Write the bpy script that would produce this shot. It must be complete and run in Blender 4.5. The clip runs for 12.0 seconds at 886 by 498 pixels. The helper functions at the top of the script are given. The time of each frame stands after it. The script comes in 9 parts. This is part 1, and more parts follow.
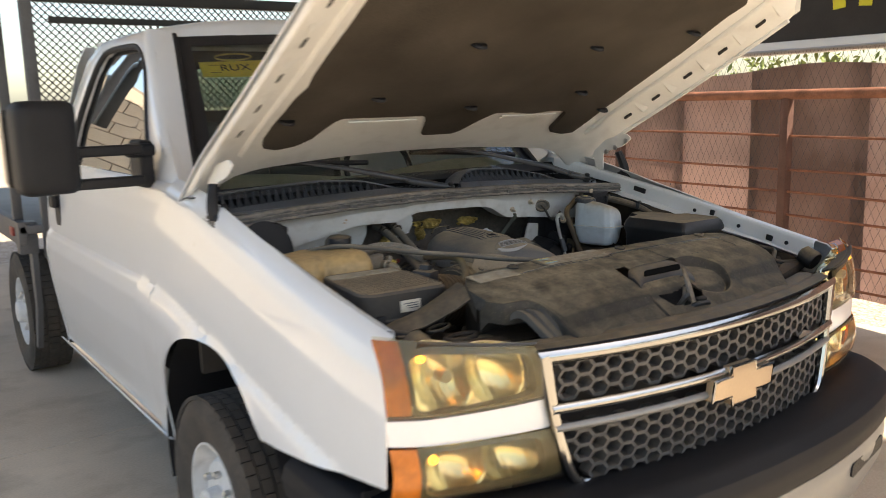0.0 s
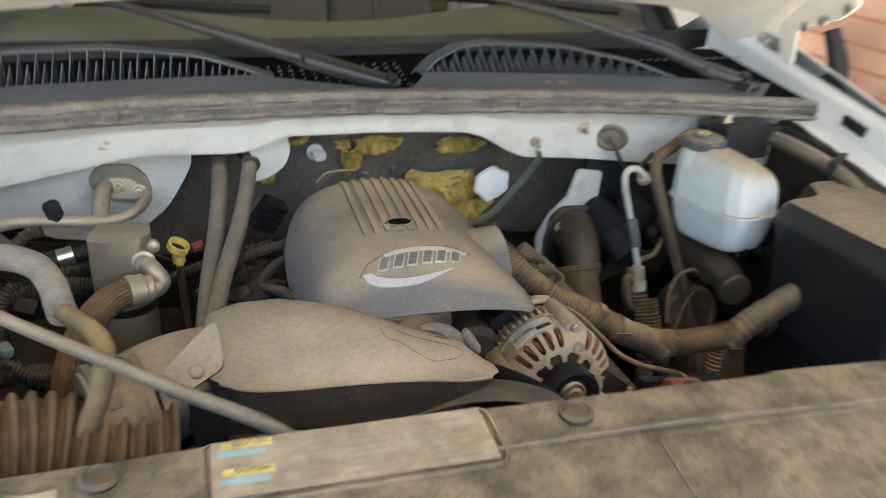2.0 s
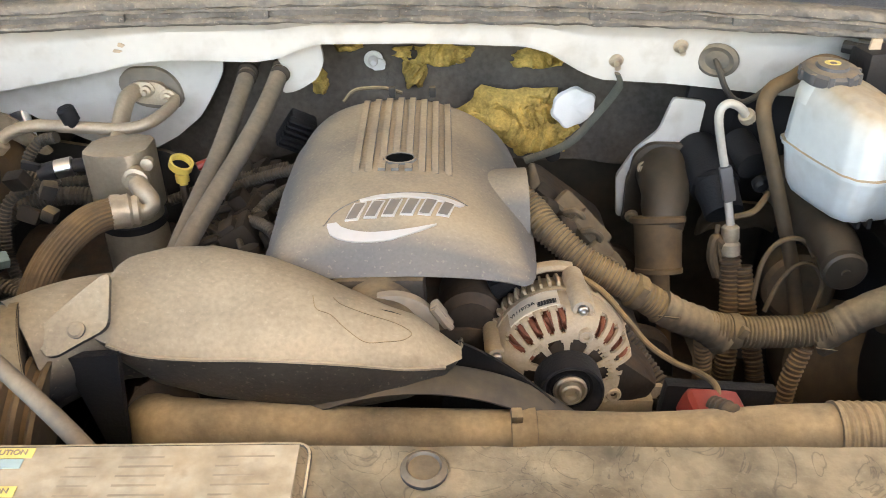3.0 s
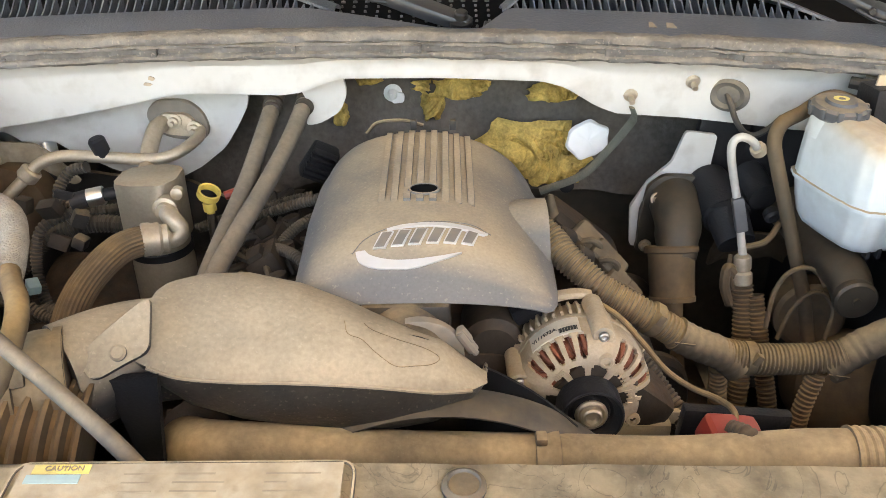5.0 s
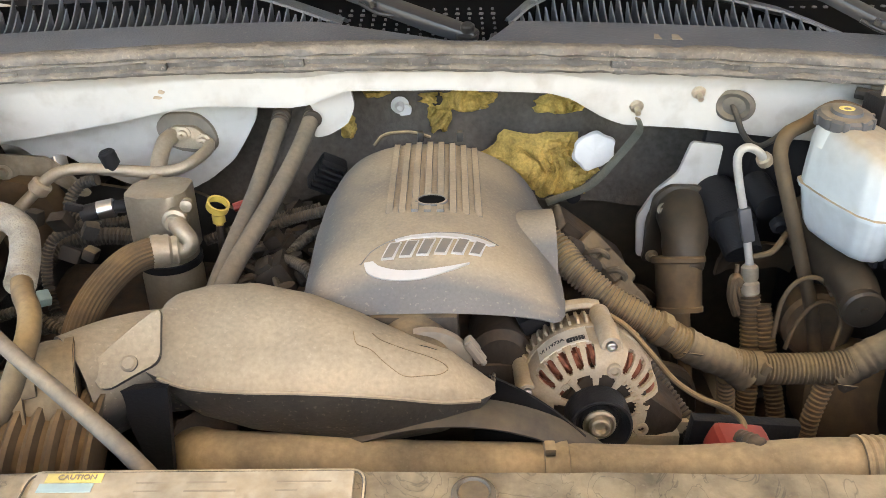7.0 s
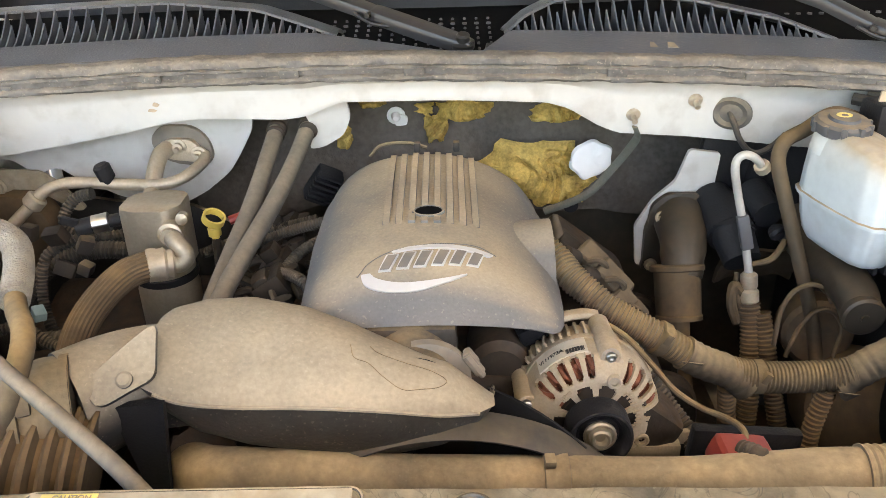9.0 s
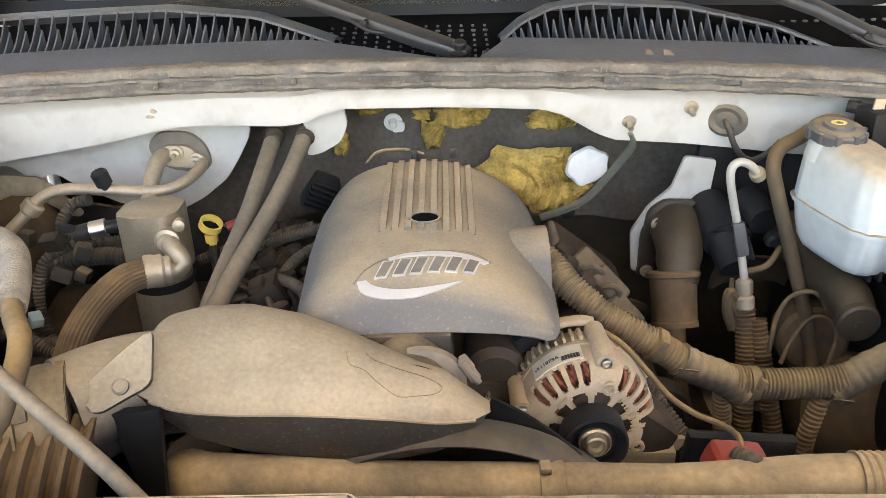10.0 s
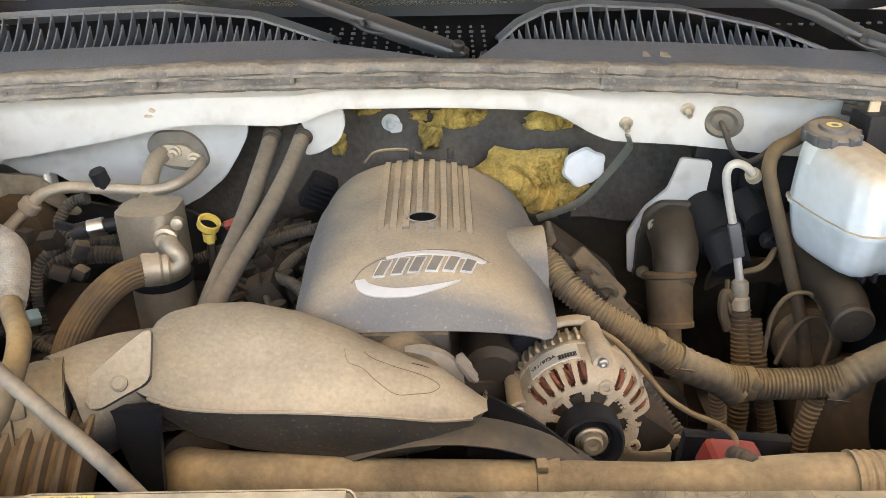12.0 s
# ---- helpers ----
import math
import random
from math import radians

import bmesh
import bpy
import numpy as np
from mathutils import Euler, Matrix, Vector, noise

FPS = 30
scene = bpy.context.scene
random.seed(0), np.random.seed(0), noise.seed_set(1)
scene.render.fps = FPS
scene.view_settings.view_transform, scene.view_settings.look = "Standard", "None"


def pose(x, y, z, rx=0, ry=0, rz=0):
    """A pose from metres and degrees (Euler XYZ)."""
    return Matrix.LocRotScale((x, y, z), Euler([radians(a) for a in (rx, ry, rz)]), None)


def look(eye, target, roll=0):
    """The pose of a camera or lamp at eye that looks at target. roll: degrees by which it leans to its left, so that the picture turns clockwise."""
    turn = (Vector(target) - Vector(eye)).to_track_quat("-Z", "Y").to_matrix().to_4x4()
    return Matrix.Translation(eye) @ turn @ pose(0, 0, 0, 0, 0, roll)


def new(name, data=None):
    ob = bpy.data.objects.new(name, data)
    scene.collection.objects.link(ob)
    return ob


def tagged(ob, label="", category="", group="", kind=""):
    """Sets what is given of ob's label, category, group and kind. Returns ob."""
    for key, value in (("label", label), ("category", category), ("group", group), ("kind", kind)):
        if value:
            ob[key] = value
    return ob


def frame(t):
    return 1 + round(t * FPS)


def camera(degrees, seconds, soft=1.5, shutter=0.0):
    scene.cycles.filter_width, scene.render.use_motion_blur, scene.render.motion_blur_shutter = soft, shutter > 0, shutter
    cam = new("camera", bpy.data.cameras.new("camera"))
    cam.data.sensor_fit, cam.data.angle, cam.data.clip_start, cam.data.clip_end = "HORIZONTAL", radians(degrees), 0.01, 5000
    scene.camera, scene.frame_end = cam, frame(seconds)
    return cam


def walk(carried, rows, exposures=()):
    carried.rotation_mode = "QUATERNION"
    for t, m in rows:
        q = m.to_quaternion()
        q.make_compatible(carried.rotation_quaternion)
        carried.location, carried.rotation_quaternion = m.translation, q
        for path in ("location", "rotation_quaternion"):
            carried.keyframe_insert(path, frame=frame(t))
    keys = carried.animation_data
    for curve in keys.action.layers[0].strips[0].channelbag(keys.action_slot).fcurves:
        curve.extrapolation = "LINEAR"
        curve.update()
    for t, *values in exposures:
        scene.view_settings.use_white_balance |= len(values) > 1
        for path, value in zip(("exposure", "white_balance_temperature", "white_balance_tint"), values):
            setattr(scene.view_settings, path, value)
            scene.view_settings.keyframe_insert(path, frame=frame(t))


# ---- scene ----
cam = camera(55.3, 12.0, 0.75, 0.5)
PATH = [
    (0, (-1.840, -1.283, 1.662), (-0.386, 0.753, 1.218), -1.5),
    (0.5, (-1.390, -1.034, 1.674), (0.017, 1.019, 1.168), -1.2),
    (1, (-0.970, -0.702, 1.678), (0.364, 1.363, 1.076), 0.0),
    (1.5, (-0.558, -0.481, 1.678), (0.495, 1.692, 0.892), 1.1),
    (2, (-0.288, -0.180, 1.654), (0.361, 2.064, 0.658), 1.6),
    (2.5, (-0.053, -0.027, 1.640), (0.133, 2.188, 0.412), 0.3),
    (3, (0.034, -0.005, 1.643), (0.021, 2.175, 0.338), -0.9),
    (3.2, (0.018, -0.021, 1.659), (-0.004, 2.158, 0.354), -0.9),
    (5, (0.006, -0.034, 1.658), (-0.009, 2.190, 0.430), -0.7),
    (5.5, (0.005, -0.037, 1.657), (-0.019, 2.193, 0.440), -0.7),
    (6, (0.003, -0.041, 1.655), (-0.024, 2.195, 0.451), -0.8),
    (6.5, (0.006, -0.042, 1.659), (-0.024, 2.198, 0.459), -0.9),
    (7, (0.004, -0.040, 1.659), (-0.029, 2.201, 0.464), -1.1),
    (9, (0.005, -0.032, 1.659), (-0.022, 2.220, 0.486), -1.6),
    (9.5, (0.007, -0.032, 1.662), (-0.018, 2.225, 0.496), -1.6),
    (10, (0.008, -0.034, 1.663), (-0.014, 2.225, 0.502), -1.5),
    (10.5, (0.007, -0.038, 1.662), (-0.008, 2.223, 0.505), -1.3),
    (11, (0.006, -0.041, 1.659), (-0.005, 2.220, 0.503), -1.2),
    (11.5, (0.004, -0.039, 1.659), (-0.005, 2.221, 0.500), -1.1),
    (12, (0.005, -0.040, 1.662), (-0.003, 2.222, 0.507), -1.1),
]
EXPOSURE = [(0, 1.33, 7350, 9), (1.0, 1.92, 7150, 6), (1.5, 2.50, 7100, 3), (2.0, 2.71, 7500, 7), (2.5, 3.08, 8000, 10), (3.0, 3.34, 8050, 10), (12, 3.34, 7950, 10)]
walk(cam, [(t, look(eye, target, roll)) for t, eye, target, roll in PATH], EXPOSURE)
# ==== light: carport shade, sun on the open ground around ====
world = bpy.data.worlds.new("sky")
scene.world = world
world.use_nodes = True
wn = world.node_tree.nodes
sky = wn.new("ShaderNodeTexSky")
sky.sky_type = "NISHITA"
sky.sun_disc = False
sky.sun_elevation, sky.sun_rotation = radians(55), radians(147)
sky.air_density, sky.dust_density = 1.0, 1.6
wn["Background"].inputs[1].default_value = 0.13
world.node_tree.links.new(sky.outputs[0], wn["Background"].inputs[0])
sun_data = bpy.data.lights.new("sun", "SUN")
sun_data.energy, sun_data.angle, sun_data.color = 5.0, radians(0.6), (1.0, 0.93, 0.82)
sun = new("sun", sun_data)
sun.matrix_world = look((4.5, -7.0, 12.0), (0.0, 0.0, 0.0))

# ==== materials ====


def surface(name, base, rough=0.5, metal=0.0, var=0.18, scale=6.0, bump=0.15, fine=70.0, dust=0.0,
            dust_colour=(0.42, 0.312, 0.178), coat=0.0, spec=0.5, everywhere=0.35, clear=0.0, grime=0.0, patch=0.25, speck=0.0, face=(0.0, 0.85), stain=0.0):
    """A procedural surface: uneven colour at two scales, fine relief, and dust that settles on what faces up."""
    m = bpy.data.materials.new(name)
    m.use_nodes = True
    nt, n = m.node_tree, m.node_tree.nodes
    b = n["Principled BSDF"]
    link = nt.links.new
    tc = n.new("ShaderNodeTexCoord")
    big = n.new("ShaderNodeTexNoise")
    big.inputs["Scale"].default_value, big.inputs["Detail"].default_value = scale, 6
    link(tc.outputs["Object"], big.inputs["Vector"])
    small = n.new("ShaderNodeTexNoise")
    small.inputs["Scale"].default_value, small.inputs["Detail"].default_value = fine, 4
    link(tc.outputs["Object"], small.inputs["Vector"])
    both = n.new("ShaderNodeMath")
    both.operation = "MULTIPLY_ADD"
    both.inputs[1].default_value = 0.35
    link(small.outputs[0], both.inputs[0])
    half = n.new("ShaderNodeMath")
    half.operation = "MULTIPLY"
    half.inputs[1].default_value = 0.65
    link(big.outputs[0], half.inputs[0])
    link(half.outputs[0], both.inputs[2])
    ramp = n.new("ShaderNodeValToRGB")
    ramp.color_ramp.elements[0].position, ramp.color_ramp.elements[1].position = 0.3, 0.7
    ramp.color_ramp.elements[0].color = (*[c * (1 - var) for c in base], 1)
    ramp.color_ramp.elements[1].color = (*[min(1, c * (1 + var)) for c in base], 1)
    link(both.outputs[0], ramp.inputs[0])
    colour = ramp.outputs[0]
    b.inputs["Metallic"].default_value = metal
    b.inputs["Roughness"].default_value = rough
    b.inputs["Specular IOR Level"].default_value = spec
    b.inputs["Coat Weight"].default_value = coat
    b.inputs["Coat Roughness"].default_value = 0.04
    if clear:
        b.inputs["Transmission Weight"].default_value = clear
    if grime:
        g = n.new("ShaderNodeTexNoise")
        g.inputs["Scale"].default_value, g.inputs["Detail"].default_value = scale * 2.3, 8
        link(tc.outputs["Object"], g.inputs["Vector"])
        gr = n.new("ShaderNodeMapRange")
        gr.inputs["From Min"].default_value, gr.inputs["From Max"].default_value = 0.52, 0.72
        gr.inputs["To Max"].default_value = grime
        link(g.outputs[0], gr.inputs["Value"])
        gm = n.new("ShaderNodeMix")
        gm.data_type = "RGBA"
        link(gr.outputs[0], gm.inputs[0])
        link(colour, gm.inputs[6])
        gm.inputs[7].default_value = (0.16, 0.115, 0.07, 1)
        colour = gm.outputs[2]
    if dust:
        geo = n.new("ShaderNodeNewGeometry")
        sep = n.new("ShaderNodeSeparateXYZ")
        link(geo.outputs["Normal"], sep.inputs[0])
        up = n.new("ShaderNodeMapRange")
        up.inputs["From Min"].default_value, up.inputs["From Max"].default_value = face
        up.inputs["To Min"].default_value, up.inputs["To Max"].default_value = everywhere, 1.0
        link(sep.outputs[2], up.inputs["Value"])
        blot = n.new("ShaderNodeTexNoise")
        blot.inputs["Scale"].default_value, blot.inputs["Detail"].default_value = scale * 1.7, 8
        blot.inputs["Roughness"].default_value = 0.62
        link(tc.outputs["Object"], blot.inputs["Vector"])
        bl = n.new("ShaderNodeMapRange")
        bl.inputs["From Min"].default_value, bl.inputs["From Max"].default_value = 0.34, 0.60
        bl.inputs["To Min"].default_value = patch
        link(blot.outputs[0], bl.inputs["Value"])
        f = n.new("ShaderNodeMath")
        f.operation = "MULTIPLY"
        link(up.outputs[0], f.inputs[0])
        link(bl.outputs[0], f.inputs[1])
        f2 = n.new("ShaderNodeMath")
        f2.operation, f2.use_clamp = "MULTIPLY", True
        f2.inputs[1].default_value = dust
        link(f.outputs[0], f2.inputs[0])
        if stain:
            # dried rims of old puddles: thin lines along the levels of a slow noise
            pool = n.new("ShaderNodeTexNoise")
            pool.inputs["Scale"].default_value, pool.inputs["Detail"].default_value = scale * 1.4, 4
            pool.inputs["Distortion"].default_value = 1.6
            link(tc.outputs["Object"], pool.inputs["Vector"])
            far = n.new("ShaderNodeMath")
            far.operation = "PINGPONG"
            far.inputs[1].default_value = 0.07
            link(pool.outputs[0], far.inputs[0])
            rim = n.new("ShaderNodeMapRange")
            rim.inputs["From Min"].default_value, rim.inputs["From Max"].default_value = 0.0, 0.010
            rim.inputs["To Min"].default_value = 1.0 - stain
            link(far.outputs[0], rim.inputs["Value"])
            f3 = n.new("ShaderNodeMath")
            f3.operation = "MULTIPLY"
            link(f2.outputs[0], f3.inputs[0])
            link(rim.outputs[0], f3.inputs[1])
            f2 = f3
        mix = n.new("ShaderNodeMix")
        mix.data_type = "RGBA"
        link(f2.outputs[0], mix.inputs[0])
        link(colour, mix.inputs[6])
        grain = n.new("ShaderNodeMix")
        grain.data_type = "RGBA"
        gr2 = n.new("ShaderNodeMapRange")
        gr2.inputs["From Min"].default_value, gr2.inputs["From Max"].default_value = 0.38, 0.62
        link(both.outputs[0], gr2.inputs["Value"])
        link(gr2.outputs[0], grain.inputs[0])
        grain.inputs[6].default_value = (*[c * 0.80 for c in dust_colour], 1)
        grain.inputs[7].default_value = (*[min(1, c * 1.14) for c in dust_colour], 1)
        link(grain.outputs[2], mix.inputs[7])
        colour = mix.outputs[2]
        rr = n.new("ShaderNodeMapRange")
        rr.inputs["To Min"].default_value, rr.inputs["To Max"].default_value = rough, 0.92
        link(f2.outputs[0], rr.inputs["Value"])
        link(rr.outputs[0], b.inputs["Roughness"])
        if metal:
            mr = n.new("ShaderNodeMapRange")
            mr.inputs["To Min"].default_value, mr.inputs["To Max"].default_value = metal, 0.0
            link(f2.outputs[0], mr.inputs["Value"])
            link(mr.outputs[0], b.inputs["Metallic"])
    if speck:
        sp = n.new("ShaderNodeTexNoise")
        sp.inputs["Scale"].default_value, sp.inputs["Detail"].default_value = 210, 2
        link(tc.outputs["Object"], sp.inputs["Vector"])
        sr = n.new("ShaderNodeMapRange")
        sr.inputs["From Min"].default_value, sr.inputs["From Max"].default_value = 0.64, 0.70
        sr.inputs["To Max"].default_value = speck
        link(sp.outputs[0], sr.inputs["Value"])
        sm = n.new("ShaderNodeMix")
        sm.data_type = "RGBA"
        link(sr.outputs[0], sm.inputs[0])
        link(colour, sm.inputs[6])
        sm.inputs[7].default_value = (0.62, 0.53, 0.40, 1)
        colour = sm.outputs[2]
    link(colour, b.inputs["Base Color"])
    if bump:
        bp = n.new("ShaderNodeBump")
        bp.inputs["Strength"].default_value, bp.inputs["Distance"].default_value = bump, 0.004
        link(small.outputs[0], bp.inputs["Height"])
        link(bp.outputs[0], b.inputs["Normal"])
    return m


white_paint = surface("white_paint", (0.75, 0.77, 0.785), 0.3, var=0.02, scale=3, bump=0.0, coat=1.0)
bay_white = surface("bay_white_paint", (0.535, 0.535, 0.515), 0.42, var=0.06, scale=9, bump=0.05, dust=0.36, everywhere=0.15, grime=0.3, speck=0.10)
hood_white = surface("hood_inner_white", (0.84, 0.835, 0.80), 0.45, var=0.03, scale=4, bump=0.03, grime=0.15)
pad_felt = surface("hood_pad_felt", (0.074, 0.064, 0.053), 0.9, var=0.45, scale=3, bump=0.6, fine=260, spec=0.15)
plastic = surface("black_plastic", (0.016, 0.016, 0.018), 0.55, var=0.2, bump=0.2, fine=300, spec=0.3)
bumper_plastic = surface("bumper_plastic", (0.014, 0.014, 0.016), 0.62, var=0.15, bump=0.25, fine=420, spec=0.25)
cowl_plastic = surface("cowl_plastic", (0.078, 0.088, 0.106), 0.40, var=0.2, bump=0.2, fine=260, scale=9, speck=0.10)
dusty_plastic = surface("dusty_plastic", (0.024, 0.023, 0.023), 0.5, var=0.2, bump=0.25, fine=180, dust=0.62, scale=11, everywhere=0.03, dust_colour=(0.33, 0.24, 0.135))
half_dusty = surface("half_dusty_plastic", (0.022, 0.022, 0.025), 0.42, var=0.2, bump=0.15, fine=220, dust=0.40, scale=9, everywhere=0.0, face=(0.3, 0.95), patch=0.4)
cover_plastic = surface("engine_cover_plastic", (0.128, 0.133, 0.138), 0.62, var=0.15, bump=0.12, fine=260, dust=0.88, scale=3.0, everywhere=0.14, patch=0.42, speck=0.16, spec=0.2, face=(0.74, 1.0), dust_colour=(0.50, 0.395, 0.26))
duct_plastic = surface("duct_plastic", (0.028, 0.028, 0.03), 0.5, var=0.2, bump=0.12, fine=200, dust=1.0, scale=2.6, everywhere=0.0, dust_colour=(0.46, 0.385, 0.275), patch=0.62, speck=0.18, face=(-0.1, 0.6))
duct_dark = surface("duct_lower_plastic", (0.040, 0.039, 0.038), 0.45, var=0.3, bump=0.2, fine=200, dust=0.55, scale=9, everywhere=0.16, dust_colour=(0.34, 0.27, 0.18), patch=0.4, face=(-0.2, 0.6), speck=0.15)
shroud_plastic = surface("shroud_plastic", (0.036, 0.037, 0.038), 0.42, var=0.3, bump=0.5, fine=80, dust=0.95, scale=11, dust_colour=(0.55, 0.45, 0.305), everywhere=0.16, patch=0.36, speck=0.18, face=(0.80, 0.985), stain=0.42)
rubber = surface("hose_rubber", (0.03, 0.028, 0.027), 0.7, var=0.2, bump=0.2, fine=150, dust=0.45, scale=10, everywhere=0.10, dust_colour=(0.28, 0.21, 0.125))
hose_tan = surface("tan_dusted_hose", (0.075, 0.065, 0.055), 0.8, var=0.25, bump=0.2, fine=150, dust=0.98, scale=5, everywhere=0.38, dust_colour=(0.54, 0.415, 0.25), patch=0.35, speck=0.10, stain=0.05)
loom_brown = surface("dusty_conduit", (0.055, 0.046, 0.036), 0.75, var=0.25, bump=0.2, fine=150, dust=0.75, scale=9, everywhere=0.25, dust_colour=(0.40, 0.275, 0.125), patch=0.5)
heater_grey = surface("grey_heater_hose", (0.085, 0.08, 0.073), 0.75, var=0.25, bump=0.25, fine=120, dust=0.6, scale=8, everywhere=0.15, dust_colour=(0.36, 0.285, 0.19), patch=0.5, stain=0.15)
plate_tan = surface("dusted_plate", (0.17, 0.155, 0.135), 0.6, var=0.2, bump=0.15, dust=0.6, scale=14, everywhere=0.3, dust_colour=(0.42, 0.33, 0.22), patch=0.4)
strap_grey = surface("strap_braid", (0.115, 0.12, 0.10), 0.7, var=0.25, bump=0.3, fine=300, dust=0.4, scale=12, everywhere=0.1)
dusty_rubber = surface("dusty_hose_rubber", (0.045, 0.036, 0.027), 0.8, var=0.2, bump=0.2, fine=150, dust=0.8, scale=9, everywhere=0.1, patch=0.55)
seal_rubber = surface("seal_rubber", (0.105, 0.103, 0.100), 0.7, var=0.45, bump=0.5, fine=130, dust=0.6, scale=20, everywhere=0.10, face=(0.05, 0.8), dust_colour=(0.36, 0.305, 0.235), patch=0.4, speck=0.2)
tyre_rubber = surface("tyre_rubber", (0.035, 0.033, 0.031), 0.85, var=0.25, bump=0.3, fine=120, dust=0.35, scale=6, everywhere=0.8, dust_colour=(0.17, 0.135, 0.10))
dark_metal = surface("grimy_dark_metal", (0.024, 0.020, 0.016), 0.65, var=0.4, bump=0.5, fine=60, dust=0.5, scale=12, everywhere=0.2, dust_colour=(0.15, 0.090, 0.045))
aluminium = surface("cast_aluminium", (0.56, 0.50, 0.41), 0.5, 0.45, var=0.15, bump=0.15, fine=300, dust=0.85, scale=14, everywhere=0.55, dust_colour=(0.41, 0.31, 0.185), patch=0.6)
tube_metal = surface("aluminium_tube", (0.54, 0.475, 0.38), 0.38, 0.75, var=0.15, bump=0.1, fine=200, dust=0.62, scale=14, everywhere=0.40, dust_colour=(0.40, 0.305, 0.185), patch=0.45)
dull_pipe = surface("dull_aluminium_pipe", (0.50, 0.49, 0.46), 0.5, 0.35, var=0.12, bump=0.1, fine=200, dust=0.25, scale=16)
steel = surface("bright_steel", (0.6, 0.6, 0.6), 0.28, 1.0, var=0.1, bump=0.05, fine=200)
chrome = surface("chrome", (0.40, 0.40, 0.395), 0.13, 1.0, var=0.03, bump=0.0)
silver_plastic = surface("silver_grille_plastic", (0.22, 0.22, 0.22), 0.35, 0.35, var=0.08, bump=0.05, fine=200)
grille_grey = surface("grille_grey_plastic", (0.058, 0.060, 0.065), 0.5, var=0.15, bump=0.1, fine=200, dust=0.2)
gold = surface("gold_emblem", (0.52, 0.40, 0.28), 0.34, 0.6, var=0.08, bump=0.1, fine=160)
felt = surface("firewall_felt", (0.098, 0.088, 0.078), 0.62, var=0.6, bump=0.8, fine=90, dust=0.45, scale=7, everywhere=0.5, dust_colour=(0.17, 0.115, 0.065), spec=0.35)
fibre = surface("yellow_insulation", (0.55, 0.39, 0.125), 0.95, var=0.6, scale=34, bump=0.9, fine=190, spec=0.1)
reservoir_white = surface("reservoir_plastic", (0.58, 0.635, 0.66), 0.34, var=0.10, scale=7, bump=0.05, dust=1.0, everywhere=0.0, face=(0.05, 0.8), patch=0.75, dust_colour=(0.44, 0.345, 0.22), grime=0.2)
tank_amber = surface("coolant_tank_plastic", (0.47, 0.31, 0.125), 0.38, var=0.3, scale=9, bump=0.08, dust=0.45, everywhere=0.05, grime=0.5)
yellow_plastic = surface("yellow_plastic", (0.62, 0.47, 0.10), 0.45, var=0.2, bump=0.1, dust=0.3)
red_plastic = surface("red_plastic", (0.26, 0.014, 0.013), 0.4, var=0.2, bump=0.1, dust=0.14)
copper = surface("copper_winding", (0.24, 0.085, 0.05), 0.5, 0.5, var=0.35, scale=60, bump=0.5, fine=200)
label_paper = surface("label_paper", (0.62, 0.57, 0.47), 0.6, var=0.08, scale=20, bump=0.05, grime=0.3)
ink = surface("black_ink", (0.03, 0.03, 0.03), 0.6, var=0.1, bump=0.0)
yellow_label = surface("yellow_label", (0.72, 0.60, 0.20), 0.55, var=0.15, scale=15, bump=0.0, grime=0.5)
blue_label = surface("blue_label", (0.32, 0.45, 0.47), 0.55, var=0.12, scale=15, bump=0.0, grime=0.3)
yellow_paper = surface("yellow_paper", (0.88, 0.70, 0.12), 0.6, var=0.08, bump=0.0, grime=0.25)
dusty_sticker = surface("dusty_sticker", (0.37, 0.325, 0.25), 0.65, var=0.3, scale=20, bump=0.2, fine=80, grime=0.7, dust=0.75, everywhere=1.0, dust_colour=(0.33, 0.265, 0.18), patch=0.05)
amber = surface("amber_lens", (0.58, 0.17, 0.025), 0.15, var=0.25, scale=30, bump=0.05)
bulb_amber = surface("amber_bulb", (0.95, 0.35, 0.03), 0.2, var=0.05, bump=0.0)
reflector = surface("lamp_reflector", (0.95, 0.84, 0.60), 0.20, 0.9, var=0.15, scale=11, bump=0.12, fine=30)
bezel_olive = surface("yellowed_bezel", (0.075, 0.070, 0.045), 0.35, var=0.15, scale=12, bump=0.05)
interior_dark = surface("cab_interior", (0.028, 0.028, 0.03), 0.8, var=0.2, bump=0.1)
dash_olive = surface("dashboard_plastic", (0.24, 0.24, 0.18), 0.7, var=0.15, bump=0.2, fine=200)
bulkhead_brown = surface("grimy_bulkhead", (0.055, 0.042, 0.027), 0.6, var=0.5, bump=0.3, fine=60, scale=7)
# grime kept extra dark, with the deep bay's shade in its colour
shaded_grime = surface("shaded_grime", (0.017, 0.0135, 0.010), 0.75, var=0.4, bump=0.4, fine=70, dust=0.3, scale=12, everywhere=0.3, dust_colour=(0.11, 0.068, 0.035))
coil_brown = surface("coil_dusted_brown", (0.05, 0.04, 0.028), 0.7, var=0.3, bump=0.3, dust=0.6, scale=14, everywhere=0.35, dust_colour=(0.22, 0.155, 0.085), patch=0.4)
seat_cloth = surface("seat_cloth", (0.09, 0.09, 0.09), 0.9, var=0.2, bump=0.3, fine=300)
rack_steel = surface("grey_rack_steel", (0.11, 0.11, 0.115), 0.5, 0.3, var=0.2, bump=0.15)
black_steel = surface("black_rack_steel", (0.02, 0.02, 0.02), 0.45, 0.2, var=0.2, bump=0.15)
rust = surface("rusty_steel", (0.27, 0.115, 0.07), 0.75, 0.15, var=0.45, scale=9, bump=0.5, fine=90)
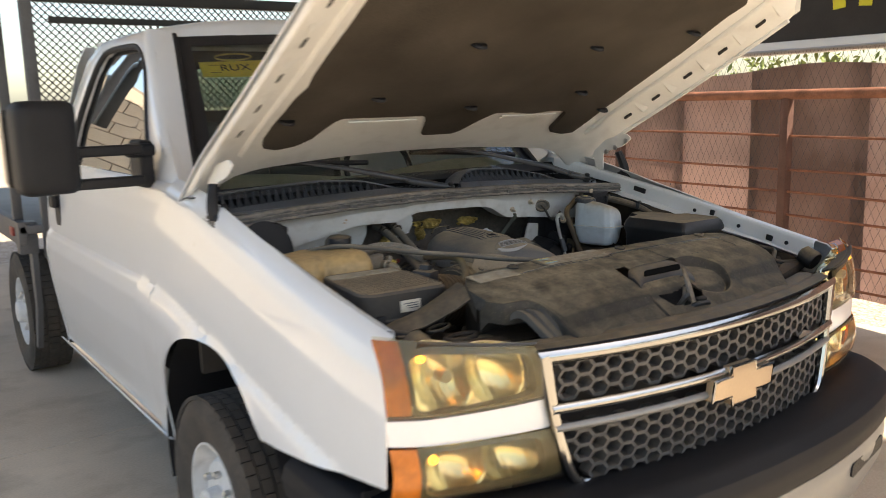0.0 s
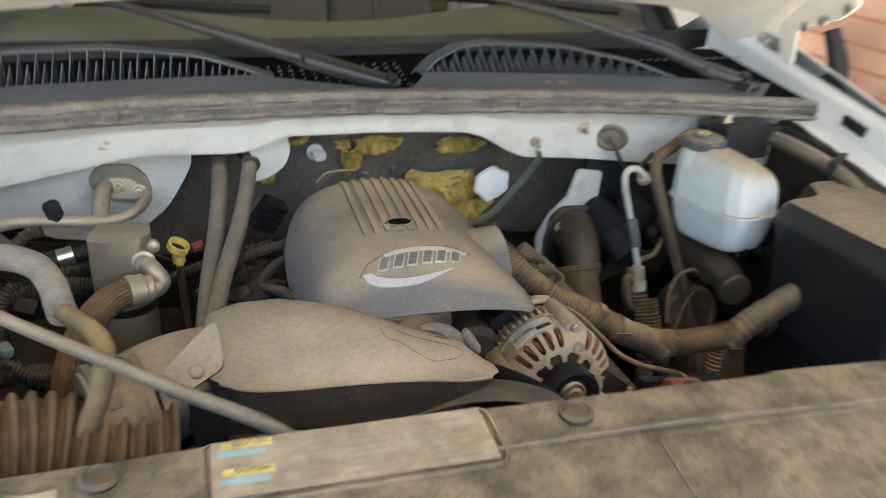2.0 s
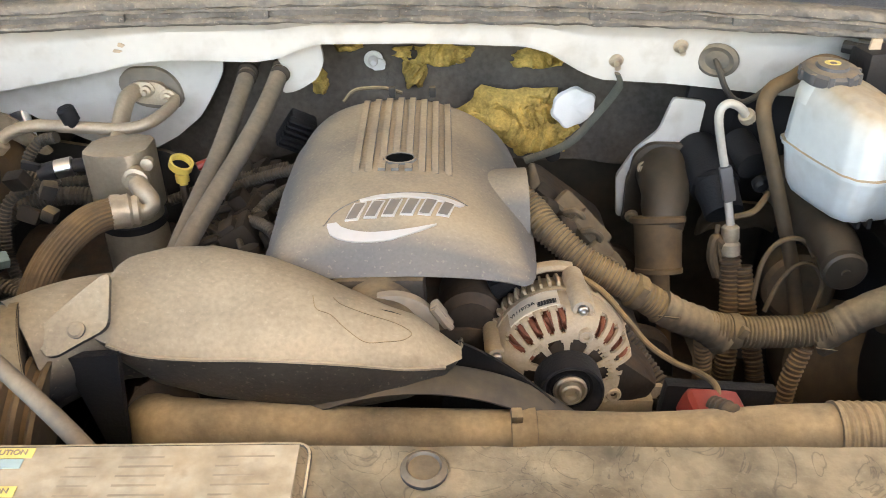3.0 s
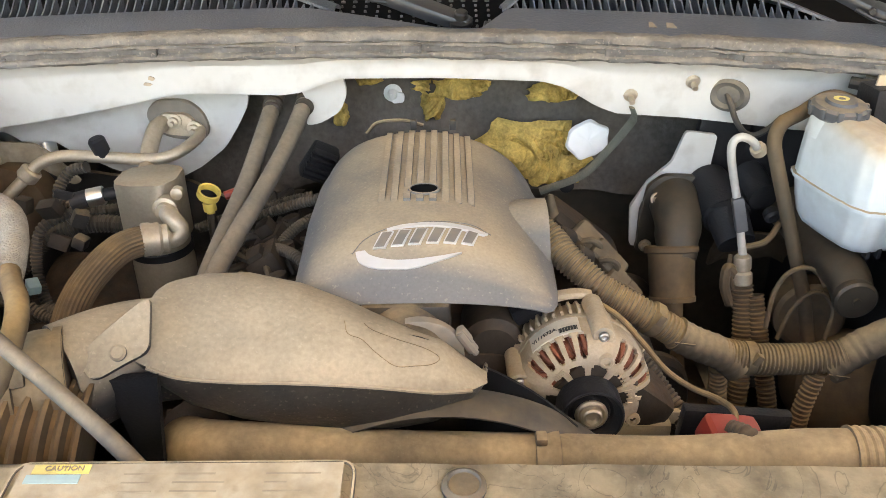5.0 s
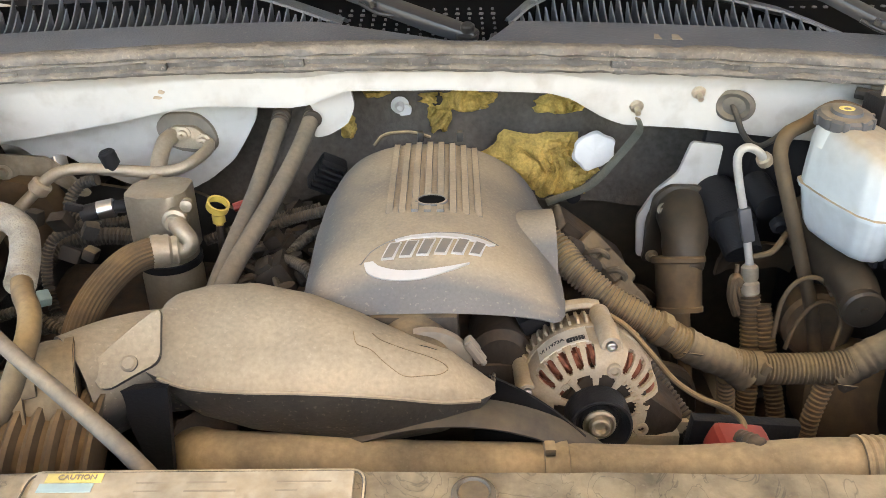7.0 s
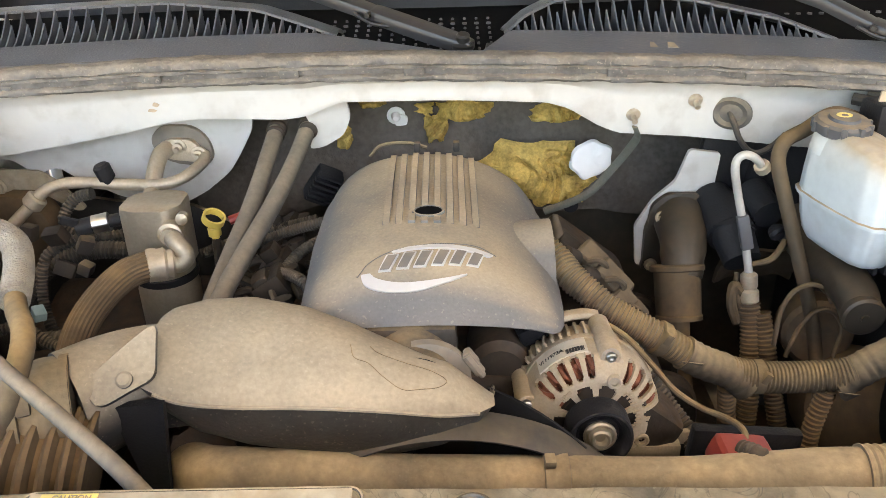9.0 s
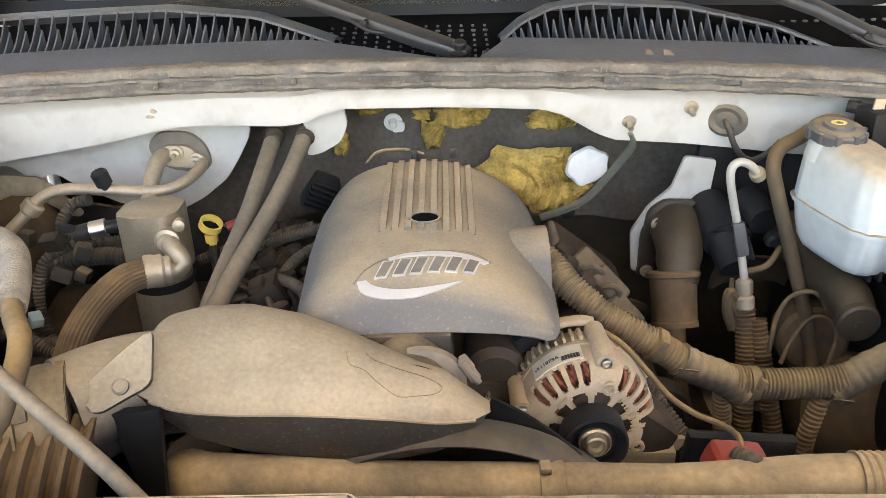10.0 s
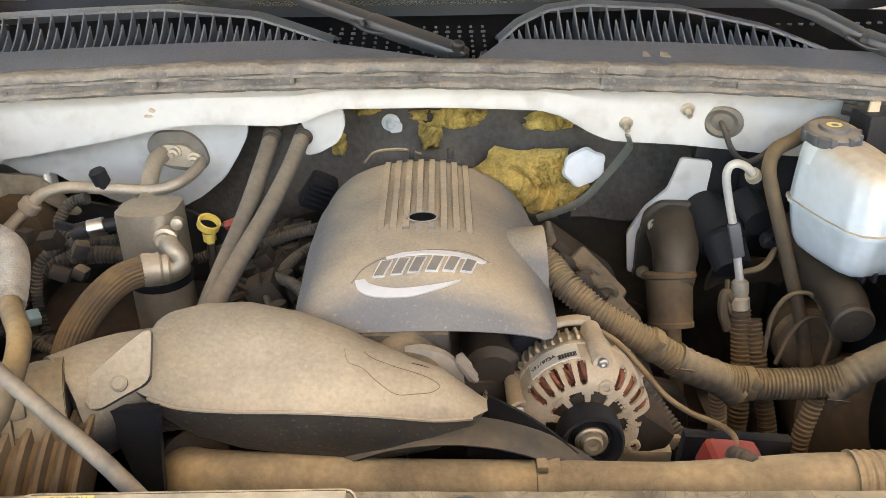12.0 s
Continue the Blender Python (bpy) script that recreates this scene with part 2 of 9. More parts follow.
wheel_white = surface("wheel_white_paint", (0.7, 0.7, 0.69), 0.4, var=0.08, bump=0.05, grime=0.3)
foam_white = surface("white_grommet", (0.80, 0.80, 0.78), 0.55, var=0.05, scale=20, bump=0.1)


def glass(name, tint, rough=0.0, mix=0.9):
    """Thin clear sheet: mostly see-through with a glossy skin."""
    m = bpy.data.materials.new(name)
    m.use_nodes = True
    nt, n = m.node_tree, m.node_tree.nodes
    out = n["Material Output"]
    tr = n.new("ShaderNodeBsdfTransparent")
    tr.inputs[0].default_value = (*tint, 1)
    gl = n.new("ShaderNodeBsdfGlossy")
    gl.inputs["Roughness"].default_value = rough
    fr = n.new("ShaderNodeFresnel")
    fr.inputs[0].default_value = 1.5
    ms = n.new("ShaderNodeMixShader")
    nt.links.new(fr.outputs[0], ms.inputs[0])
    nt.links.new(tr.outputs[0], ms.inputs[1])
    nt.links.new(gl.outputs[0], ms.inputs[2])
    nt.links.new(ms.outputs[0], out.inputs[0])
    return m


window_glass = glass("window_glass", (0.42, 0.48, 0.45))
windshield_glass = glass("windshield_glass", (0.80, 0.86, 0.82))
lamp_lens = glass("lamp_lens", (0.97, 0.90, 0.72), 0.06)


def hazed(m, colour, share):
    """Adds the scattering of dirty or sun-aged clear plastic to a clear sheet."""
    nt, n = m.node_tree, m.node_tree.nodes
    out = n["Material Output"]
    old = out.inputs[0].links[0].from_socket
    df = n.new("ShaderNodeBsdfDiffuse")
    df.inputs[0].default_value = (*colour, 1)
    tl = n.new("ShaderNodeBsdfTranslucent")
    tl.inputs[0].default_value = (*colour, 1)
    both = n.new("ShaderNodeMixShader")
    both.inputs[0].default_value = 0.45
    nt.links.new(df.outputs[0], both.inputs[1])
    nt.links.new(tl.outputs[0], both.inputs[2])
    ns = n.new("ShaderNodeTexNoise")
    ns.inputs["Scale"].default_value, ns.inputs["Detail"].default_value = 14, 5
    tc = n.new("ShaderNodeTexCoord")
    nt.links.new(tc.outputs["Object"], ns.inputs["Vector"])
    mr = n.new("ShaderNodeMapRange")
    mr.inputs["From Min"].default_value, mr.inputs["From Max"].default_value = 0.35, 0.65
    mr.inputs["To Min"].default_value, mr.inputs["To Max"].default_value = share * 0.6, share * 1.4
    nt.links.new(ns.outputs[0], mr.inputs["Value"])
    ms = n.new("ShaderNodeMixShader")
    nt.links.new(mr.outputs[0], ms.inputs[0])
    nt.links.new(old, ms.inputs[1])
    nt.links.new(both.outputs[0], ms.inputs[2])
    nt.links.new(ms.outputs[0], out.inputs[0])


hazed(lamp_lens, (0.90, 0.74, 0.44), 0.10)
hazed(windshield_glass, (0.42, 0.42, 0.33), 0.06)


def mesh_fabric():
    """Sun-bleached brown windscreen cloth with a woven grain."""
    m = bpy.data.materials.new("privacy_cloth")
    m.use_nodes = True
    nt, n = m.node_tree, m.node_tree.nodes
    b = n["Principled BSDF"]
    tc = n.new("ShaderNodeTexCoord")
    no = n.new("ShaderNodeTexNoise")
    no.inputs["Scale"].default_value, no.inputs["Detail"].default_value = 1.4, 8
    nt.links.new(tc.outputs["Object"], no.inputs["Vector"])
    ramp = n.new("ShaderNodeValToRGB")
    ramp.color_ramp.elements[0].position, ramp.color_ramp.elements[1].position = 0.35, 0.68
    ramp.color_ramp.elements[0].color = (0.30, 0.215, 0.19, 1)
    ramp.color_ramp.elements[1].color = (0.70, 0.55, 0.50, 1)
    info = n.new("ShaderNodeObjectInfo")
    mixer = n.new("ShaderNodeMath")
    mixer.operation = "MULTIPLY_ADD"
    mixer.inputs[1].default_value = 0.24
    nt.links.new(info.outputs["Random"], mixer.inputs[0])
    scl = n.new("ShaderNodeMath")
    scl.operation = "MULTIPLY_ADD"
    scl.inputs[1].default_value, scl.inputs[2].default_value = 0.7, 0.05
    nt.links.new(no.outputs[0], scl.inputs[0])
    nt.links.new(scl.outputs[0], mixer.inputs[2])
    nt.links.new(mixer.outputs[0], ramp.inputs[0])
    nt.links.new(ramp.outputs[0], b.inputs["Base Color"])
    b.inputs["Roughness"].default_value = 0.9
    b.inputs["Specular IOR Level"].default_value = 0.1
    tl = n.new("ShaderNodeBsdfTranslucent")
    nt.links.new(ramp.outputs[0], tl.inputs[0])
    ms = n.new("ShaderNodeMixShader")
    ms.inputs[0].default_value = 0.5
    nt.links.new(b.outputs[0], ms.inputs[1])
    nt.links.new(tl.outputs[0], ms.inputs[2])
    nt.links.new(ms.outputs[0], n["Material Output"].inputs[0])
    return m


privacy_cloth = mesh_fabric()


def gravel_mat(name, lo, hi, scale):
    m = surface(name, lo, 0.95, var=0.2, bump=0.0)
    nt, n = m.node_tree, m.node_tree.nodes
    b = n["Principled BSDF"]
    vo = n.new("ShaderNodeTexVoronoi")
    vo.inputs["Scale"].default_value = scale
    tc = n.new("ShaderNodeTexCoord")
    nt.links.new(tc.outputs["Object"], vo.inputs["Vector"])
    r = n.new("ShaderNodeValToRGB")
    r.color_ramp.elements[0].color, r.color_ramp.elements[1].color = (*lo, 1), (*hi, 1)
    sep = n.new("ShaderNodeSeparateColor")
    nt.links.new(vo.outputs["Color"], sep.inputs[0])
    nt.links.new(sep.outputs[0], r.inputs[0])
    nt.links.new(r.outputs[0], b.inputs["Base Color"])
    bp = n.new("ShaderNodeBump")
    bp.inputs["Strength"].default_value, bp.inputs["Distance"].default_value = 0.8, 0.01
    nt.links.new(vo.outputs["Distance"], bp.inputs["Height"])
    nt.links.new(bp.outputs[0], b.inputs["Normal"])
    return m


gravel = gravel_mat("gravel", (0.24, 0.18, 0.13), (0.52, 0.44, 0.35), 45)
concrete = surface("stained_concrete", (0.54, 0.45, 0.345), 0.85, var=0.22, scale=1.3, bump=0.3, fine=90, grime=0.35)
roof_metal = surface("roof_sheet", (0.45, 0.44, 0.42), 0.5, 0.3, var=0.1, bump=0.05)
banner_black = surface("banner_black", (0.03, 0.027, 0.026), 0.7, var=0.2, bump=0.1)
banner_yellow = surface("banner_yellow", (0.75, 0.70, 0.05), 0.6, var=0.05, bump=0.0)
leaf = surface("sunlit_leaves", (0.16, 0.20, 0.05), 0.7, var=0.5, scale=6, bump=0.2)

cap_grey = surface("dusty_cap", (0.075, 0.078, 0.085), 0.5, var=0.15, bump=0.15, dust=0.75, scale=12, everywhere=0.0, face=(0.5, 0.97), dust_colour=(0.36, 0.28, 0.18))
boot_brown = surface("brown_dusted_boot", (0.036, 0.030, 0.023), 0.45, var=0.3, bump=0.15, dust=0.35, scale=9, everywhere=0.15, dust_colour=(0.19, 0.125, 0.062))
fuse_lid = surface("fuse_lid_plastic", (0.020, 0.020, 0.022), 0.4, var=0.2, bump=0.15, dust=0.85, scale=5, everywhere=0.0, face=(0.7, 0.99), dust_colour=(0.36, 0.29, 0.19), patch=0.6)
airbox_plastic = surface("airbox_plastic", (0.022, 0.022, 0.023), 0.5, var=0.2, bump=0.2, dust=0.9, scale=5, everywhere=0.04, face=(0.4, 0.95), dust_colour=(0.33, 0.25, 0.155), patch=0.7)

strap_dark = surface("strap_plastic", (0.045, 0.046, 0.047), 0.5, var=0.2, bump=0.2, dust=0.25, scale=9, everywhere=0.2)

stop_olive = surface("olive_rubber", (0.15, 0.125, 0.075), 0.7, var=0.25, bump=0.3, dust=0.3, scale=12)

wing_brown = surface("brown_dusted_plastic", (0.035, 0.032, 0.028), 0.5, var=0.25, bump=0.3, dust=0.75, scale=12, everywhere=0.2, dust_colour=(0.21, 0.155, 0.095), patch=0.35)
faint_sticker = surface("faint_sticker", (0.36, 0.325, 0.26), 0.6, var=0.2, scale=26, bump=0.2, dust=0.8, everywhere=1.0, dust_colour=(0.36, 0.30, 0.21), patch=0.3)

faint_ink = surface("faded_print", (0.27, 0.225, 0.165), 0.7, var=0.25, scale=40, bump=0.0)

silver_logo = surface("silver_badge", (0.66, 0.66, 0.66), 0.38, 0.35, var=0.06, bump=0.03, dust=0.15, scale=20)
badge_grey = surface("badge_grey", (0.20, 0.20, 0.20), 0.45, 0.3, var=0.1, bump=0.05, dust=0.3, scale=20)
block_beige = surface("pale_wall_block", (0.55, 0.48, 0.38), 0.9, var=0.12, scale=3, bump=0.3, fine=60)
mortar = surface("wall_mortar", (0.32, 0.28, 0.23), 0.95, var=0.1, bump=0.2)

latch_steel = surface("latch_steel", (0.10, 0.10, 0.10), 0.42, 0.7, var=0.3, bump=0.2, dust=0.4, scale=20)

# flat black that paints in the shade of gaps and holes
shade_black = surface("painted_shade_black", (0.006, 0.006, 0.006), 1.0, var=0.1, bump=0.0, spec=0.05)

braid_grey = surface("braided_sleeve", (0.27, 0.25, 0.22), 0.7, var=0.35, scale=40, bump=0.8, fine=420, dust=0.3, everywhere=0.3)
can_metal = surface("dusty_can_metal", (0.44, 0.39, 0.31), 0.36, 0.75, var=0.18, bump=0.08, fine=200, dust=0.45, scale=12, everywhere=0.3, dust_colour=(0.37, 0.285, 0.175), patch=0.35)
sleeve_brown = surface("brown_dusted_sleeve", (0.06, 0.046, 0.032), 0.7, var=0.25, bump=0.2, dust=0.6, scale=10, everywhere=0.3, dust_colour=(0.29, 0.178, 0.076), patch=0.4)
post_brown = surface("dark_fence_post", (0.13, 0.065, 0.05), 0.7, 0.1, var=0.35, scale=9, bump=0.4, fine=90)

wiper_black = surface("wiper_black_metal", (0.024, 0.026, 0.031), 0.30, var=0.15, bump=0.1)
chip_brown = surface("paint_chip_brown", (0.40, 0.31, 0.22), 0.8, var=0.3, scale=60, bump=0.2)

# the marker bulbs are lit
bulb_amber.node_tree.nodes["Principled BSDF"].inputs["Emission Color"].default_value = (1.0, 0.35, 0.04, 1)
bulb_amber.node_tree.nodes["Principled BSDF"].inputs["Emission Strength"].default_value = 3.0

# ==== mesh helpers ====
ORIGIN = {}


def thing(name, at, label, category, group="", kind=""):
    """An empty at the base of a thing, which carries its parts."""
    ob = new(name)
    ob.empty_display_size = 0.05
    ob.location = at
    ORIGIN[ob.name] = Vector(at)
    return tagged(ob, label, category, group, kind)


def part(name, bm, material, parent, label="", flat=False, auto=35):
    """Links a bmesh, modelled in the world's metres, as one mesh under parent."""
    o = ORIGIN[parent.name]
    bmesh.ops.translate(bm, vec=-o, verts=bm.verts)
    me = bpy.data.meshes.new(name)
    if not flat:
        lim = radians(auto)
        for f in bm.faces:
            f.smooth = True
        for e in bm.edges:
            if len(e.link_faces) == 2 and e.calc_face_angle(0) > lim:
                e.smooth = False
    bm.to_mesh(me)
    bm.free()
    me.materials.append(material)
    ob = new(name, me)
    ob.parent = parent
    ORIGIN[ob.name] = o
    if label:
        ob["label"] = label
    return ob


def bm_new():
    return bmesh.new()


def smooth_path(pts, steps=8):
    """Catmull-Rom through the points."""
    p = [Vector(q) for q in pts]
    if len(p) < 3:
        return [p[0].lerp(p[1], i / steps) for i in range(steps + 1)]
    out = []
    ext = [2 * p[0] - p[1], *p, 2 * p[-1] - p[-2]]
    for i in range(1, len(ext) - 2):
        a, b, c, d = ext[i - 1:i + 3]
        for j in range(steps):
            t = j / steps
            out.append(0.5 * ((2 * b) + (c - a) * t + (2 * a - 5 * b + 4 * c - d) * t * t + (3 * b - a - 3 * c + d) * t ** 3))
    out.append(p[-1])
    return out


def skin(bm, rings, closed=True, cap=True):
    """Faces between rings of equally many points."""
    vs = [[bm.verts.new(q) for q in r] for r in rings]
    n = len(vs[0])
    for a, b in zip(vs, vs[1:]):
        for i in range(n if closed else n - 1):
            j = (i + 1) % n
            bm.faces.new((a[i], a[j], b[j], b[i]))
    if cap and closed:
        bm.faces.new(list(reversed(vs[0])))
        bm.faces.new(vs[-1])
    return vs


def tube(bm, pts, r, n=14, steps=8, ridge=0.0, pitch=0.008, ends=True, squash=1.0, flute=0.0):
    """A round hose along the points; r may be a list, one a point; ridge makes it corrugated."""
    path = smooth_path(pts, steps)
    rr = r if isinstance(r, (list, tuple)) else [r] * len(pts)
    m = len(path) - 1
    rad = [float(np.interp(i / m * (len(rr) - 1), range(len(rr)), rr)) for i in range(m + 1)]
    if ridge:
        length = [0.0]
        for a, b in zip(path, path[1:]):
            length.append(length[-1] + (b - a).length)
        count = int(length[-1] / pitch * 4)
        grid = np.linspace(0, length[-1], count + 1)
        xs = [np.interp(grid, length, [q[k] for q in path]) for k in range(3)]
        rad = [float(np.interp(g, length, rad)) - (ridge if (i // 2) % 2 else 0) for i, g in enumerate(grid)]
        path = [Vector(q) for q in zip(*xs)]
    m = len(path) - 1
    up = None
    rings = []
    for i, q in enumerate(path):
        d = (path[min(i + 1, m)] - path[max(i - 1, 0)]).normalized()
        if up is None:
            up = Vector((0, 0, 1)) if abs(d.z) < 0.9 else Vector((0, 1, 0))
        side = d.cross(up).normalized()
        up = side.cross(d).normalized()
        rings.append([q + rad[i] * (1 - flute * (k % 2)) * (math.cos(2 * math.pi * k / n) * side + squash * math.sin(2 * math.pi * k / n) * up) for k in range(n)])
    skin(bm, rings, True, ends)
    return bm


def frame_of(axis):
    d = Vector(axis).normalized()
    up = Vector((0, 0, 1)) if abs(d.z) < 0.9 else Vector((0, 1, 0))
    side = d.cross(up).normalized()
    return side, side.cross(d).normalized(), d


def lathe(bm, profile, at, axis, n=32, squash=1.0, cap=True):
    """Turns (radius, height) pairs round an axis."""
    side, up, d = frame_of(axis)
    o = Vector(at)
    rings = [[o + d * h + max(r, 1e-4) * (math.cos(2 * math.pi * k / n) * side + squash * math.sin(2 * math.pi * k / n) * up) for k in range(n)] for r, h in profile]
    skin(bm, rings, True, cap)
    return bm


def rod(bm, a, b, r, n=16, r2=None):
    a, b = Vector(a), Vector(b)
    return lathe(bm, [(r, 0), (r2 or r, (b - a).length)], a, b - a, n)


def box(bm, c, s, turn=(0, 0, 0), bevel=0.004, seg=2):
    """A box with softened edges."""
    b2 = bmesh.new()
    bmesh.ops.create_cube(b2, size=1.0)
    bmesh.ops.scale(b2, vec=s, verts=b2.verts)
    if bevel:
        bmesh.ops.bevel(b2, geom=b2.edges[:], offset=min(bevel, min(s) * 0.45), segments=seg, affect="EDGES", profile=0.6)
    bmesh.ops.transform(b2, matrix=pose(*c, *turn), verts=b2.verts)
    me = bpy.data.meshes.new("tmp")
    b2.to_mesh(me)
    b2.free()
    bm.from_mesh(me)
    bpy.data.meshes.remove(me)
    return bm


def prism(bm, outline, base, u, v, depth, bevel=0.0, seg=2):
    """A flat outline in the plane (base; u, v), given thickness along u x v."""
    b2 = bmesh.new()
    o, u, v = Vector(base), Vector(u).normalized(), Vector(v).normalized()
    w = u.cross(v)
    lo = [b2.verts.new(o + u * x + v * y) for x, y in outline]
    hi = [b2.verts.new(o + u * x + v * y + w * depth) for x, y in outline]
    n = len(lo)
    for i in range(n):
        b2.faces.new((lo[i], lo[(i + 1) % n], hi[(i + 1) % n], hi[i]))
    b2.faces.new(list(reversed(lo)))
    top = b2.faces.new(hi)
    if bevel:
        bmesh.ops.bevel(b2, geom=list(top.edges), offset=bevel, segments=seg, affect="EDGES", profile=0.6)
    bmesh.ops.recalc_face_normals(b2, faces=b2.faces[:])
    me = bpy.data.meshes.new("tmp")
    b2.to_mesh(me)
    b2.free()
    bm.from_mesh(me)
    bpy.data.meshes.remove(me)
    return bm


def sheet(bm, fn, nu, nv, thick=0.0, closed=False):
    """A grid surface fn(u, v), u and v from 0 to 1, with thickness inwards along its normal."""
    b2 = bmesh.new()
    vs = [[b2.verts.new(fn(i / nu, j / nv)) for j in range(nv + 1)] for i in range(nu + 1)]
    for i in range(nu):
        for j in range(nv):
            b2.faces.new((vs[i][j], vs[i + 1][j], vs[i + 1][j + 1], vs[i][j + 1]))
    if thick:
        b2.normal_update()
        back = {v: b2.verts.new(v.co - v.normal * thick) for v in b2.verts[:]}
        rim = [e for e in b2.edges if e.is_boundary]
        pairs = [(e.link_loops[0].vert, e.link_loops[0].link_loop_next.vert) for e in rim]
        for f in b2.faces[:]:
            b2.faces.new([back[v] for v in reversed(f.verts[:])])
        for a, b in pairs:
            b2.faces.new((b, a, back[a], back[b]))
    me = bpy.data.meshes.new("tmp")
    b2.to_mesh(me)
    b2.free()
    bm.from_mesh(me)
    bpy.data.meshes.remove(me)
    return bm


def rounded(outline, r, n=4):
    """Rounds the corners of a flat outline."""
    out, m = [], len(outline)
    for i in range(m):
        a, b, c = (Vector((*outline[(i + k) % m], 0)) for k in (-1, 0, 1))
        p = b + (a - b).normalized() * min(r, (a - b).length * 0.45)
        q = b + (c - b).normalized() * min(r, (c - b).length * 0.45)
        for k in range(n + 1):
            t = k / n
            w = p * (1 - t) ** 2 + b * 2 * t * (1 - t) + q * t * t
            out.append((w.x, w.y))
    return out


def words(name, text, size, m, material, parent, depth=0.0004, label=""):
    """Lettering in the built-in font, as a mesh."""
    cu = bpy.data.curves.new(name, "FONT")
    cu.body, cu.size, cu.extrude = text, size, depth
    tmp = new(name, cu)
    bpy.context.view_layer.update()
    me = bpy.data.meshes.new_from_object(tmp.evaluated_get(bpy.context.evaluated_depsgraph_get()))
    bpy.data.objects.remove(tmp)
    me.transform(m)
    me.transform(Matrix.Translation(-ORIGIN[parent.name]))
    me.materials.append(material)
    ob = new(name, me)
    ob.parent = parent
    ORIGIN[ob.name] = ORIGIN[parent.name]
    return ob


def basis(at, u, v):
    """A pose at a point with its x along u and y along v."""
    u = Vector(u).normalized()
    v = Vector(v)
    v = (v - u * v.dot(u)).normalized()
    m = Matrix((u, v, u.cross(v))).transposed().to_4x4()
    return Matrix.Translation(at) @ m


def lerp(a, b, t):
    return a + (b - a) * t


def interp(x, *pairs):
    return float(np.interp(x, [p[0] for p in pairs], [p[1] for p in pairs]))


# ==== setting ====


def structure(name, bm, material, label, flat=False):
    me = bpy.data.meshes.new(name)
    if not flat:
        for f in bm.faces:
            f.smooth = True
        for e in bm.edges:
            if len(e.link_faces) == 2 and e.calc_face_angle(0) > radians(35):
                e.smooth = False
    bm.to_mesh(me)
    bm.free()
    me.materials.append(material)
    return tagged(new(name, me), label, name.split("_")[0], kind="structure")


def build_ground():
    bm = bm_new()

    def g(u, v):
        a, r = u * 2 * math.pi, 900 * v ** 4
        x, y = r * math.cos(a), r * math.sin(a) + 2
        return (x, y, -0.08 + (0.03 * noise.noise((x * 1.3, y * 1.3, 0)) if r < 40 else 0))
    sheet(bm, g, 96, 60)
    structure("ground", bm, gravel, "pale sunlit gravel ground reaching the horizon")
    bm = bm_new()
    xs = [-6.0, -2.6, 0.9, 4.0]
    ys = [-3.2, 0.6, 3.12, 6.6, 9.0]
    for a, b in zip(xs, xs[1:]):
        for c, d in zip(ys, ys[1:]):
            box(bm, ((a + b) / 2, (c + d) / 2, -0.075), (b - a - 0.008, d - c - 0.008, 0.15), bevel=0.006, seg=1)
    structure("floor", bm, concrete, "stained brown concrete slab with cracked joints")
    bm = bm_new()
    n = 60

    def corrug(u, v):
        return (lerp(-2.6, 3.45, u), lerp(-2.5, 9.2, v), 3.7 + 0.02 * math.sin(u * n * 2 * math.pi) - 0.12 * u)
    sheet(bm, corrug, n * 6, 2, 0.004)
    structure("ceiling", bm, roof_metal, "corrugated metal carport roof over the truck")


